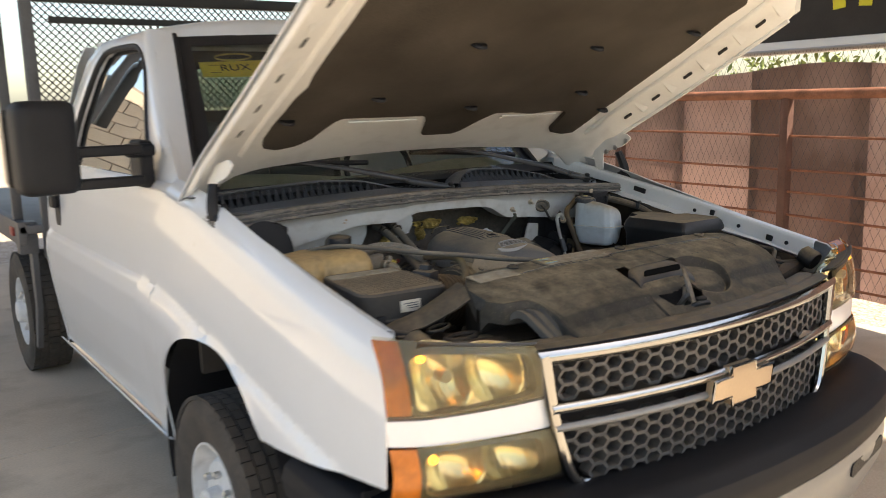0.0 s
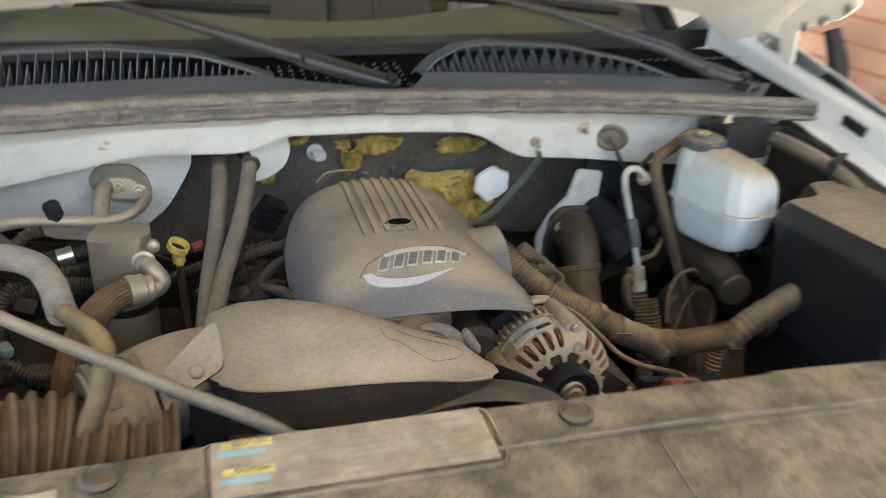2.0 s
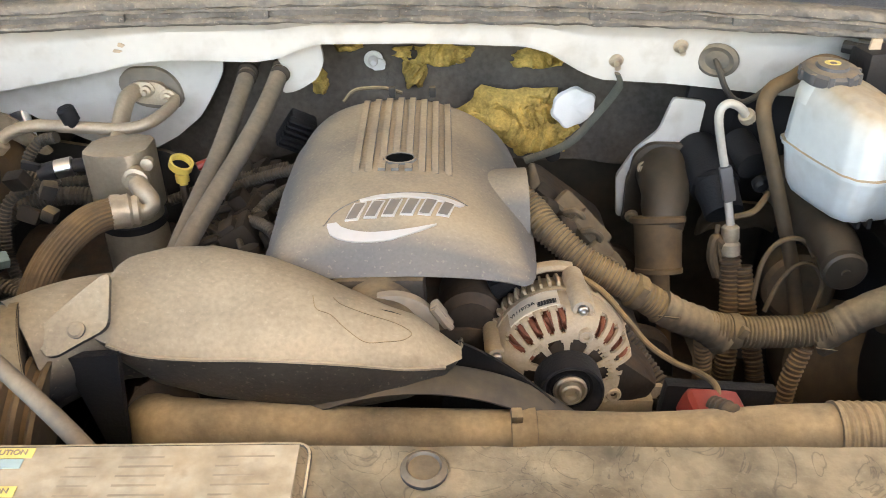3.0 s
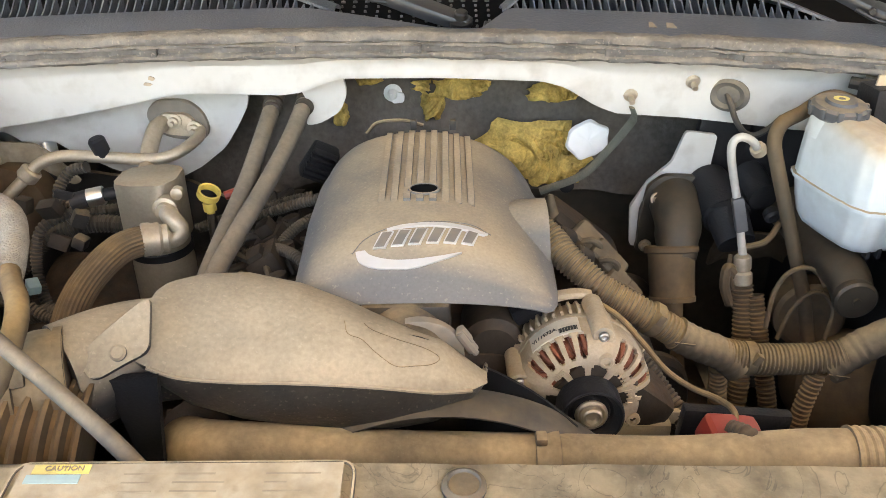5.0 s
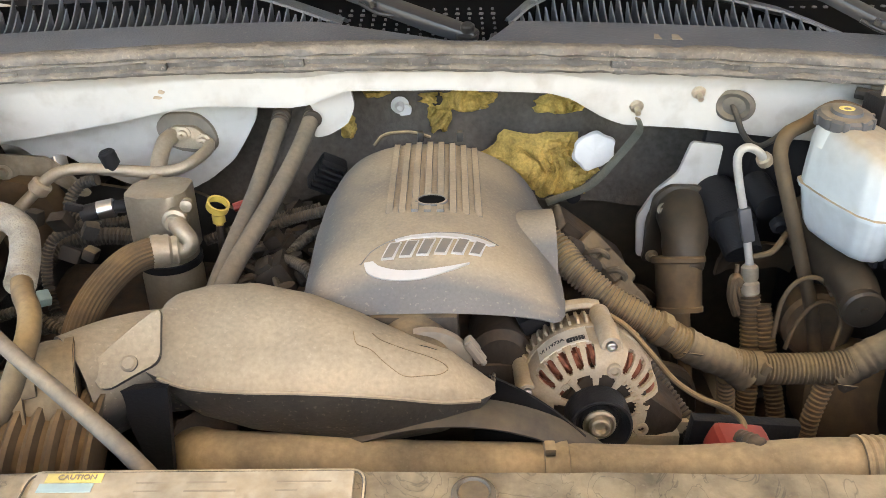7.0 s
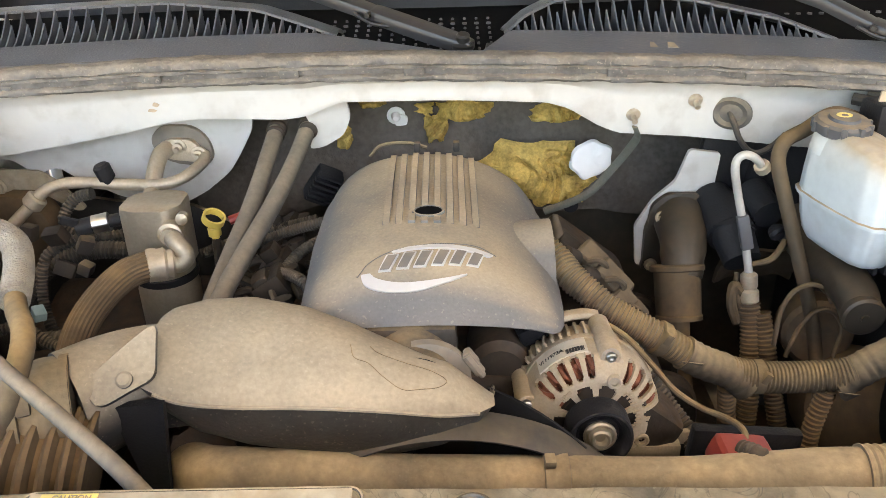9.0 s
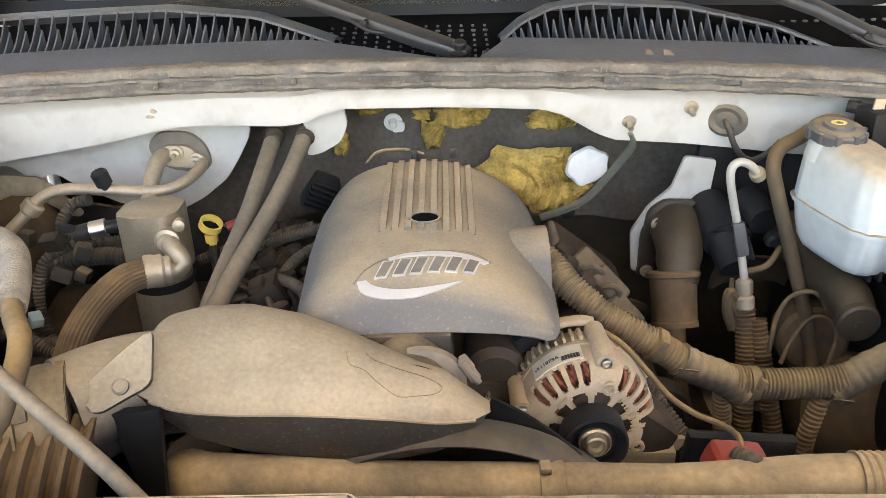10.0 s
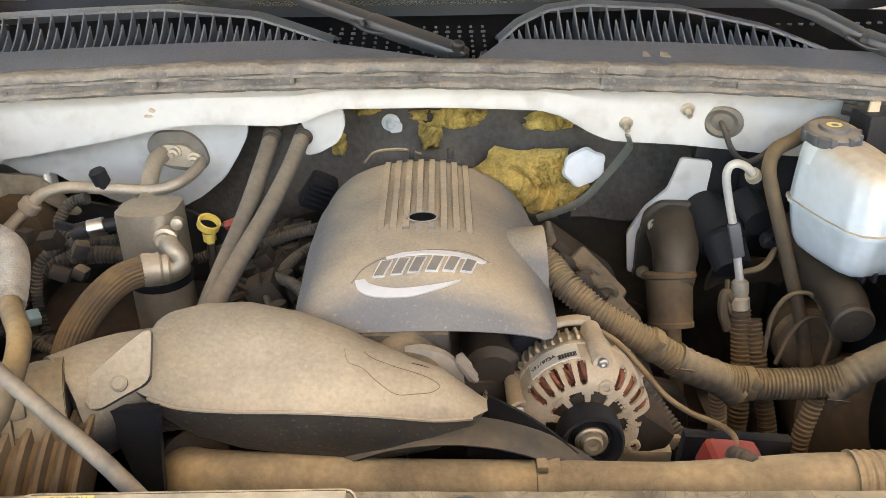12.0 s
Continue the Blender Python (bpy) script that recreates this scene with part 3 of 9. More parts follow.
def build_fence():
    """Pipe fence with brown cloth on chain link behind it."""
    lean = radians(5.7)
    d = Vector((math.sin(lean), math.cos(lean), 0))
    o = Vector((3.66, 2.2, 0))
    side = Vector((d.y, -d.x, 0))
    f = thing("fence", (o.x, o.y, 0), "rusty red-brown steel pipe fence on a gravel edge", "fence")
    levels = [1.344, 1.105, 0.943, 0.779, 0.625, 0.47, 0.32]
    bm = bm_new()
    rod(bm, o + d * -6 + Vector((0, 0, 1.63)), o + d * 9 + Vector((0, 0, 1.63)), 0.035)
    part("top_rail", bm, rust, f)
    for z in levels:
        bm = bm_new()
        path = [o + d * s + Vector((0, 0, z + 0.006 * math.sin(s * 2.1 + z * 9))) for s in np.linspace(-6, 9, 16)]
        tube(bm, path, 0.009, 8, 3)
        part("rail", bm, rust, f)
    for s in (-4.0, -1.9, 0.0, 1.72, 3.6, 5.5, 7.4):
        bm = bm_new()
        box(bm, (o + d * s + Vector((0, 0, 0.78))), (0.065, 0.065, 1.64), (0, 0, -5.7), 0.006)
        part("post", bm, post_brown, f)
    # cloth behind, in overlapping lengths, hung from a wire
    s2 = thing("privacy_screen", (o.x + 0.3, o.y, 0), "faded brown privacy cloth hung on a chain-link fence", "screen")
    base = o + side * 0.34
    joints = [-6.0, -3.1, -0.35, 0.55, 1.35, 4.2, 9.0]
    for k, (a, b) in enumerate(zip(joints, joints[1:])):
        bm = bm_new()

        def cloth(u, v, a=a, b=b, k=k):
            s = lerp(a - 0.05, b + 0.05, u)
            z = lerp(0.18, 1.82 + 0.03 * math.cos(s * 3.1), v)
            w = 0.03 * noise.noise((s * 1.8, z * 1.1, k * 5)) + 0.012 * (k % 2)
            return base + d * s + side * w + Vector((0, 0, z))
        sheet(bm, cloth, 26, 18, 0.0015)
        part("cloth", bm, privacy_cloth, s2)
    bm = bm_new()
    wire = 0.0012
    for i in range(260):
        s = -6.5 + i * 0.062
        for sg in (-1, 1):
            a = base + side * -0.045 + d * (s - sg * 0.42) + Vector((0, 0, 0.2))
            b = base + side * -0.045 + d * (s + sg * 0.42) + Vector((0, 0, 1.94))
            rod(bm, a, b, wire, 4)
    part("chain_link", bm, rack_steel, s2, "galvanised chain-link wire")
    bm = bm_new()
    rod(bm, base + d * -6 + Vector((0, 0, 1.94)), base + d * 9 + Vector((0, 0, 1.94)), 0.022, 10)
    part("top_pipe", bm, steel, s2)
    # beam and banner over the fence
    b3 = thing("shade_banner", (4.2, 2.2, 0), "black banner with yellow digits hidden as bars, on a white beam", "banner")
    bm = bm_new()
    box(bm, Vector((4.35, 2.2, 1.99)), (0.05, 22, 0.10), (0, 0, -5.7), 0.01)
    part("beam", bm, white_paint, b3, "white painted beam")
    bm = bm_new()
    box(bm, Vector((4.42, 2.2, 2.55)), (0.03, 22, 1.05), (0, 0, -5.7), 0.003)
    part("banner", bm, banner_black, b3)
    for s, w, h, t in ((-0.75, 0.10, 0.34, 12), (-0.55, 0.10, 0.34, -8), (-0.36, 0.10, 0.34, 14), (-0.12, 0.1, 0.34, 5), (-0.95, 0.1, 0.34, 4), (0.08, 0.1, 0.34, -6)):
        bm = bm_new()
        box(bm, Vector((4.395, 2.2, 2.42)) + d * s * 1.2, (0.012, w, h), (t, 0, -5.7), 0.002)
        part("bar", bm, banner_yellow, b3, "yellow bar")
    for s in (-5.0, 4.4, 10.2):
        bm = bm_new()
        box(bm, Vector((4.36, 2.2, 1.0)) + d * s, (0.08, 0.08, 2.1), (0, 0, -5.7), 0.006)
        part("post", bm, steel, b3)


def build_hedge():
    """Sunlit scrub beyond the fence, many small leaves."""
    rng = random.Random(4)
    bm = bm_new()
    for i in range(9000):
        p = Vector((rng.uniform(6.5, 10.0), rng.uniform(-4, 16), 0))
        top = 1.5 + 0.9 * (0.5 + noise.noise((p.x * 0.8, p.y * 0.8, 1)))
        p.z = top * math.sqrt(rng.random())
        s = rng.uniform(0.03, 0.08)
        e = Euler((rng.uniform(0, 6.3), rng.uniform(0, 6.3), rng.uniform(0, 6.3)))
        vs = [bm.verts.new(p + (e.to_matrix() @ Vector(q)) * s) for q in ((-1, 0, 0), (0, -0.4, 0.1), (1.2, 0, 0), (0, 0.4, 0.1))]
        bm.faces.new(vs)
    me = bpy.data.meshes.new("scrub")
    bm.to_mesh(me)
    bm.free()
    me.materials.append(leaf)
    tagged(new("scrub", me), "dry yellow-green scrub leaves beyond the fence", "shrub", kind="stuff")


def build_wall():
    """Pale block wall closing the yard behind the truck."""
    bm = bm_new()
    box(bm, (-4.9, 9.80, 1.52), (8.5, 0.14, 3.04), bevel=0.0)
    w = structure("wall_back", bm, mortar, "pale concrete block wall closing the yard", True)
    bm = bm_new()
    box(bm, (0, 0, 0), (0.386, 0.03, 0.186), bevel=0.004, seg=1)
    me = bpy.data.meshes.new("block")
    bm.to_mesh(me)
    bm.free()
    me.materials.append(block_beige)
    for r in range(15):
        for k in range(20):
            ob = new("block", me)
            ob.parent = w
            ob.location = (-8.9 + 0.4 * k + 0.2 * (r % 2), 9.718, 0.11 + 0.2 * r)


build_ground()
build_fence()
build_hedge()
build_wall()

# ==== pickup truck ====
truck = thing("pickup_truck", (0, 2.4, 0), "white single-cab pickup truck with its hood propped open", "truck")


def fender_top(y):
    return interp(y, (0.2, 1.135), (0.35, 1.160), (0.62, 1.212), (0.88, 1.265), (1.2, 1.322), (1.55, 1.383), (1.95, 1.42))


def side_in(y):
    return 0.012 * max(0.0, (0.75 - y) / 0.5) ** 2


def side_x(dz):
    """Half width of the body by depth under the shoulder."""
    return interp(dz, (0, 0.886), (0.012, 0.902), (0.035, 0.922), (0.08, 0.938), (0.16, 0.95), (0.3, 0.957), (0.375, 0.959), (0.395, 0.976), (0.46, 0.985), (0.6, 0.976), (0.8, 0.95), (0.95, 0.925))


def arch(y):
    c, r = 1.235, 0.51
    q = (y - c) / r
    return 0.40 + 0.535 * math.sqrt(max(0.0, 1 - q * q)) ** 0.75 if abs(q) < 1 else 0.40


def door_seam(z):
    return interp(z, (0.4, 1.90), (0.95, 1.90), (1.13, 1.84), (1.26, 1.71), (1.34, 1.63), (1.42, 1.60))


def fender(sign, name):
    bm = bm_new()

    def f(u, v):
        y0 = lerp(0.25, 1.9, u)
        bottom = arch(y0) if 0.725 < y0 < 1.745 else 0.42
        if y0 < 0.90:
            bottom = max(bottom, interp(y0, (0.25, 0.822), (0.50, 0.790), (0.90, 0.752)))
        top = fender_top(y0)
        z = lerp(bottom, top, v ** 0.8)
        y = lerp(0.207 + 0.36 * max(0, z - 0.985), door_seam(z), u)
        q = min(1, max(0, (y0 - 0.80) / 0.10)) * min(1, max(0, (1.76 - y0) / 0.10))
        flare = 0.003 * q * max(0, 1 - abs(z - bottom) / 0.03)
        return (sign * (side_x(top - z) - side_in(y) + flare), y, z)
    sheet(bm, f, 230, 40, 0.004)

    def ledge(u, v):
        y = lerp(0.30, 1.6, u)
        top = fender_top(y)
        s = side_in(y)
        x = interp(v, (0, 0.886), (0.2, 0.868), (0.3, 0.862), (0.75, 0.856), (1, interp(y, (0.5, 0.852), (0.75, 0.815)) if sign > 0 else interp(y, (0.9, 0.852), (1.2, 0.82))))
        z = top + interp(v, (0, 0.0), (0.2, -0.003), (0.3, -0.010), (0.75, -0.060), (1, -0.066))
        return (sign * (x - s), y, z)
    sheet(bm, (lambda u, v: ledge(1 - u, v)) if sign < 0 else ledge, 40, 20, 0.003)
    return part(name, bm, white_paint, truck, "glossy white front fender")


fender_l = fender(-1, "fender")
fender_r = fender(1, "fender")
for sign, par in ((-1, fender_l), (1, fender_r)):
    for y, ln, dz in ((0.47, 0.026, 0.03), (0.72, 0.018, 0.012), (1.08, 0.06, 0.018)):
        bm = bm_new()
        box(bm, (sign * (0.858 - side_in(y)), y, fender_top(y) - 0.012 - dz), (0.010, ln, 0.020), (11, 0, 0), 0.003)
        part("slot_plug", bm, plastic, par, "black slot in the flange")
    for y in (0.40, 0.60, 0.80):
        bm = bm_new()
        lathe(bm, [(0.007, 0), (0.007, 0.004), (0, 0.004)], (sign * (0.857 - side_in(y)), y, fender_top(y) - 0.038), (-sign, 0, 0), 12)
        part("flange_hole", bm, plastic, par)


def wheel_well(sign):
    bm = bm_new()

    def f(u, v):
        a = lerp(-0.28, math.pi + 0.1, u)
        return (sign * lerp(0.95, 0.66, v), 1.235 + 0.53 * math.cos(a), 0.44 + 0.53 * math.sin(a))
    sheet(bm, f, 24, 6, 0.004)

    def wall(u, v):
        return (sign * 0.66, lerp(0.6, 1.85, u), lerp(0.3, 1.02, v))
    sheet(bm, wall, 4, 4, 0.004)
    return part("wheel_well_liner", bm, plastic, truck, "black plastic wheel-well liner")


wheel_well(-1)
wheel_well(1)


def door_side(sign):
    bm = bm_new()

    def f(u, v):
        z = lerp(0.45, 1.40, v)
        y = lerp(door_seam(z) + 0.008, 3.48, u)
        return (sign * side_x(1.415 - z + 0.012 * (u > 0.99)), y, z)
    sheet(bm, (lambda u, v: f(1 - u, v)) if sign < 0 else f, 40, 90, 0.03)
    d = part("door", bm, white_paint, truck, "white cab door with a moulded crease")
    bm = bm_new()
    prism(bm, rounded([(-0.055, -0.10), (0.055, -0.10), (0.06, 0.10), (-0.05, 0.10)], 0.03), (sign * 0.958, 3.267, 1.187), (0, 1, 0), (0, 0, sign * -1), 0.01, 0.004)
    part("handle_recess", bm, plastic, d, "black handle recess")
    bm = bm_new()
    box(bm, (sign * 0.975, 3.267, 1.207), (0.03, 0.085, 0.06), (0, 0, 0), 0.012)
    part("door_handle", bm, plastic, d, "black door handle")
    # rocker below the door
    bm = bm_new()
    sheet(bm, lambda u, v: (sign * interp(v, (0, 0.86), (0.4, 0.915), (1, 0.945)), lerp(1.76, 3.55, u), lerp(0.385, 0.447, v) + 0.0 * u), 20, 5, 0.006)
    part("rocker_panel", bm, white_paint, truck)
    # rear corner of the cab
    bm = bm_new()

    def corner(u, v):
        z = lerp(0.42, 1.98, v)
        a = u * math.pi / 2
        hx = side_x(1.415 - z) if z < 1.40 else interp(z, (1.40, 0.884), (1.9, 0.735), (1.98, 0.69))
        return (sign * (hx - 0.10 * (1 - math.cos(a))), 3.488 + 0.12 * math.sin(a), z)
    sheet(bm, corner, 10, 30, 0.004)
    part("cab_corner", bm, white_paint, truck)
    return d


door_l = door_side(-1)
door_r = door_side(1)


def hx(z):
    """Half width of the cab above the belt line."""
    return interp(z, (1.38, 0.885), (1.6, 0.835), (1.9, 0.745), (1.97, 0.71), (2.02, 0.62))


def door_frame(sign, parent):
    """Upper door frame round the side window, as one ring."""
    outer = [(1.62, 1.395), (1.95, 1.68), (2.16, 1.87), (2.27, 1.945), (2.45, 1.985), (2.9, 1.99), (3.12, 1.97), (3.27, 1.88), (3.40, 1.62), (3.47, 1.395)]
    inner = [(1.93, 1.395), (2.07, 1.60), (2.22, 1.79), (2.33, 1.875), (2.48, 1.915), (2.86, 1.92), (2.98, 1.89), (3.08, 1.80), (3.18, 1.60), (3.25, 1.395)]
    bm = bm_new()
    n = 40

    def along(pts, t):
        s = t * (len(pts) - 1)
        i = min(int(s), len(pts) - 2)
        return [lerp(pts[i][k], pts[i + 1][k], s - i) for k in (0, 1)]

    def f(u, v):
        a, b = along(outer, u), along(inner, u)
        y, z = lerp(a[0], b[0], v), lerp(a[1], b[1], v)
        return (sign * (hx(z) + 0.012 * math.sin(v * math.pi)), y, z)
    sheet(bm, f, n, 8, 0.03)
    part("window_frame", bm, white_paint, parent)
    bm = bm_new()
    sheet(bm, lambda u, v: (sign * (hx(lerp(1.38, along(inner, u)[1], v)) - 0.022), along(inner, u)[0], lerp(1.38, along(inner, u)[1], v)), 40, 6)
    part("window_pane", bm, window_glass, parent, "clear side window glass")
    bm = bm_new()
    tube(bm, [(sign * (hx(z) - 0.002), y, z) for y, z in inner], 0.014, 8, 4)
    part("window_gasket", bm, plastic, parent)


door_frame(-1, door_l)
door_frame(1, door_r)


def windshield_point(u, v):
    """u across from the passenger side, v from the base up."""
    q = 2 * u - 1
    x = q * lerp(0.80, 0.63, v)
    y = lerp(1.50, 2.20, v) + lerp(0.17, 0.09, v) * q * q
    z = lerp(1.365, 1.955, v) - 0.015 * q * q + 0.03 * math.sin(v * math.pi)
    return Vector((x, y, z))


def cab():
    bm = bm_new()
    sheet(bm, windshield_point, 24, 14)
    ws = part("windshield", bm, windshield_glass, truck, "tinted windshield glass")
    bm = bm_new()
    for sgn in (0, 1):
        sheet(bm, lambda u, v, s=sgn: windshield_point(s + (1 - 2 * s) * u * 0.045, v) + Vector((0, -0.003, 0.003)), 2, 14)
    sheet(bm, lambda u, v: windshield_point(u, 1 - v * 0.09) + Vector((0, -0.003, 0.003)), 24, 2)
    part("windshield_border", bm, plastic, ws, "black frit border")
    for sign in (-1, 1):
        bm = bm_new()

        def pillar(u, v, s=sign):
            p = windshield_point(0 if s < 0 else 1, v)
            q = Vector((s * (hx(lerp(1.40, 1.93, v))), lerp(1.66, 2.31, v), lerp(1.40, 1.952, v)))
            return p.lerp(q, u) + Vector((s * 0.03 * math.sin(u * math.pi), 0, 0.012 * math.sin(u * math.pi)))
        sheet(bm, pillar, 8, 16, 0.02)
        part("windshield_pillar", bm, white_paint, truck)
        bm = bm_new()
        tube(bm, [windshield_point(0.004 if sign < 0 else 0.996, v) + Vector((sign * 0.008, -0.01, 0.01)) for v in (0, 0.3, 0.6, 1)], 0.012, 8)
        part("pillar_trim", bm, plastic, truck, "black windshield side trim")
    bm = bm_new()

    def roof(u, v):
        q = 2 * u - 1
        x = q * (0.69 - 0.06 * max(0, (v - 0.8) / 0.2) ** 2)
        y0 = 2.20 + 0.09 * q * q
        y = lerp(y0, 3.47, v)
        z = 2.035 - 0.055 * abs(q) ** 3 - 0.075 * max(0, 1 - v / 0.12) ** 2 - 0.05 * max(0, (v - 0.9) / 0.1) ** 2
        return (x, y, z)
    sheet(bm, roof, 24, 24, 0.02)
    part("roof", bm, white_paint, truck)
    bm = bm_new()
    box(bm, (0, 3.49, 0.95), (1.62, 0.04, 0.95), bevel=0.01)
    for s in (-1, 1):
        box(bm, (s * 0.59, 3.455, 1.68), (0.14, 0.03, 0.58), bevel=0.01)
    box(bm, (0, 3.452, 1.93), (1.2, 0.03, 0.12), bevel=0.01)
    box(bm, (0, 3.452, 1.52), (1.3, 0.03, 0.22), bevel=0.01)
    back = part("cab_back_wall", bm, white_paint, truck)
    bm = bm_new()
    box(bm, (0, 3.44, 1.22), (1.5, 0.02, 0.82), bevel=0.004)
    for s in (-1, 1):
        box(bm, (s * 0.59, 3.43, 1.75), (0.10, 0.02, 0.32), bevel=0.004)
    box(bm, (0, 3.428, 1.91), (1.15, 0.02, 0.10), bevel=0.004)
    part("cab_lining", bm, interior_dark, truck, "dark cab lining")
    bm = bm_new()
    box(bm, (0, 3.452, 1.745), (1.06, 0.005, 0.24), bevel=0)
    part("rear_window", bm, window_glass, back)
    bm = bm_new()
    sheet(bm, lambda u, v: (lerp(-0.80, 0.80, u), lerp(1.56, 2.15, v) + 0.15 * (2 * u - 1) ** 2 * (1 - v), interp(v, (0, 1.345), (0.4, 1.37), (0.8, 1.355), (1, 1.25)) + 0.02 * math.sin(u * 9)), 24, 8, 0.05)
    part("dashboard", bm, dash_olive, truck, "olive-grey dashboard top")
    bm = bm_new()
    box(bm, (0, 2.8, 0.62), (1.6, 1.6, 0.1))
    box(bm, (0, 2.0, 0.95), (1.55, 0.06, 0.6))
    part("cab_floor", bm, interior_dark, truck)
    for x in (-0.42, 0.0, 0.42):
        bm = bm_new()
        box(bm, (x, 3.05, 0.95), (0.42, 0.5, 0.18), bevel=0.06, seg=3)
        box(bm, (x, 3.34, 1.26), (0.42, 0.16, 0.62), (-12, 0, 0), 0.07, 3)
        if x:
            box(bm, (x, 3.42, 1.62), (0.26, 0.09, 0.17), (-8, 0, 0), 0.04, 3)
        part("seat", bm, seat_cloth, truck, "grey cloth bench seat")
    bm = bm_new()
    tube(bm, [(0.42 + 0.19 * math.cos(a), 2.42 + 0.06 * math.sin(a), 1.31 + 0.18 * math.sin(a)) for a in np.linspace(0, 2 * math.pi, 17)], 0.015, 8, 2)
    part("steering_wheel", bm, interior_dark, truck)
    # paper behind the windshield
    bm = bm_new()
    c = windshield_point(0.17, 0.745) + Vector((0, 0.014, -0.01))
    e1 = (windshield_point(0.27, 0.745) - windshield_point(0.10, 0.745)).normalized()
    e2 = (windshield_point(0.17, 0.85) - windshield_point(0.17, 0.6)).normalized()
    prism(bm, [(-0.15, -0.055), (0.12, -0.066), (0.12, 0.045), (-0.15, 0.045)], c, e1, e2, 0.001)
    note = part("paper_note", bm, yellow_paper, ws, "yellow paper with dark marks")
    words("note_letters", "RUX", 0.062, basis(c - e1 * 0.075 - e2 * 0.02 + e1.cross(e2) * 0.0015, e1, e2), ink, note, 0.0004, "dark handwritten letters")
    for k in range(2):
        bm = bm_new()
        prism(bm, [(-0.115, 0.02 - k * 0.05), (-0.075, 0.02 - k * 0.05), (-0.075, 0.023 - k * 0.05), (-0.115, 0.023 - k * 0.05)], c + e1.cross(e2) * 0.001, e1, e2, 0.0006)
        part("mark", bm, ink, note)
    bm = bm_new()
    tube(bm, [c + e1 * (0.075 * math.cos(a) - 0.005) + e2 * (0.075 + 0.022 * math.sin(a)) for a in np.linspace(0, 2 * math.pi, 17)], 0.0035, 6, 2)
    part("sticker_ring", bm, yellow_label, ws, "yellow-green oval sticker")


cab()


def mirror(sign):
    m = part("mirror", box(bm_new(), (sign * 1.268, 1.77, 1.535), (0.195, 0.13, 0.31), (0, 0, sign * -8), 0.045, 4), plastic, truck, "black towing mirror on two arms")
    bm = bm_new()
    prism(bm, rounded([(-0.085, -0.13), (0.085, -0.13), (0.085, 0.13), (-0.085, 0.13)], 0.03), (sign * 1.30, 1.842, 1.535), (1, 0, 0), (0, 0, 1), -0.004)
    part("mirror_pane", bm, chrome, m)
    for z in (1.515, 1.405):
        bm = bm_new()
        box(bm, (sign * 1.09, 1.78, z), (0.28, 0.055, 0.036), bevel=0.012, seg=3)
        part("arm", bm, plastic, m)
    bm = bm_new()
    box(bm, (sign * 0.93, 1.86, 1.46), (0.05, 0.14, 0.17), bevel=0.018, seg=3)
    box(bm, (sign * 0.95, 1.81, 1.51), (0.10, 0.07, 0.05), bevel=0.02, seg=3)
    part("base", bm, plastic, m)


mirror(-1)
mirror(1)


def wheel(x, y, sign, r=0.385, w=0.245):
    bm = bm_new()
    prof = [(0.215, -w * 0.42), (0.24, -w * 0.47), (0.31, -w * 0.52), (r - 0.045, -w * 0.5), (r - 0.012, -w * 0.43), (r - 0.012, w * 0.43), (r - 0.045, w * 0.5), (0.31, w * 0.52), (0.24, w * 0.47), (0.215, w * 0.42)]
    lathe(bm, prof, (x, y, r), (sign, 0, 0), 64, 1.0, False)
    wh = part("wheel", bm, tyre_rubber, truck, "worn black all-season tyre on a white steel wheel")
    bm = bm_new()
    blocks = 54
    for k in range(blocks):
        a = 2 * math.pi * k / blocks
        for j, (o, wd) in enumerate(((-0.095, 0.034), (-0.056, 0.034), (0.0, 0.062), (0.056, 0.034), (0.095, 0.034))):
            da = a + (j % 2) * math.pi / blocks
            c = Vector((x + o, y + (r - 0.006) * math.cos(da), r + (r - 0.006) * math.sin(da)))
            box(bm, c, (wd, 0.013, 0.0395), (math.degrees(da), 0, 0), 0.0)
    part("tread", bm, tyre_rubber, wh)
    bm = bm_new()
    s = sign
    lathe(bm, [(0.225, -0.09), (0.225, 0.105), (0.212, 0.105), (0.205, 0.06), (0.18, 0.02), (0.165, 0.055), (0.15, 0.075), (0.075, 0.085), (0.07, 0.13), (0.06, 0.14), (0.0, 0.14)], (x, y, r), (s, 0, 0), 40)
    part("rim", bm, wheel_white, wh, "white painted steel rim")
    for k in range(8):
        a = 2 * math.pi * k / 8
        bm = bm_new()
        lathe(bm, [(0.013, 0), (0.013, 0.02), (0.006, 0.024)], (x + s * 0.084, y + 0.115 * math.cos(a), r + 0.115 * math.sin(a)), (s, 0, 0), 8)
        part("lug_nut", bm, steel, wh)
    return wh


for sx in (-1, 1):
    wheel(sx * 0.868, 1.235, sx, 0.372)
    wheel(sx * 0.86, 4.62, sx)


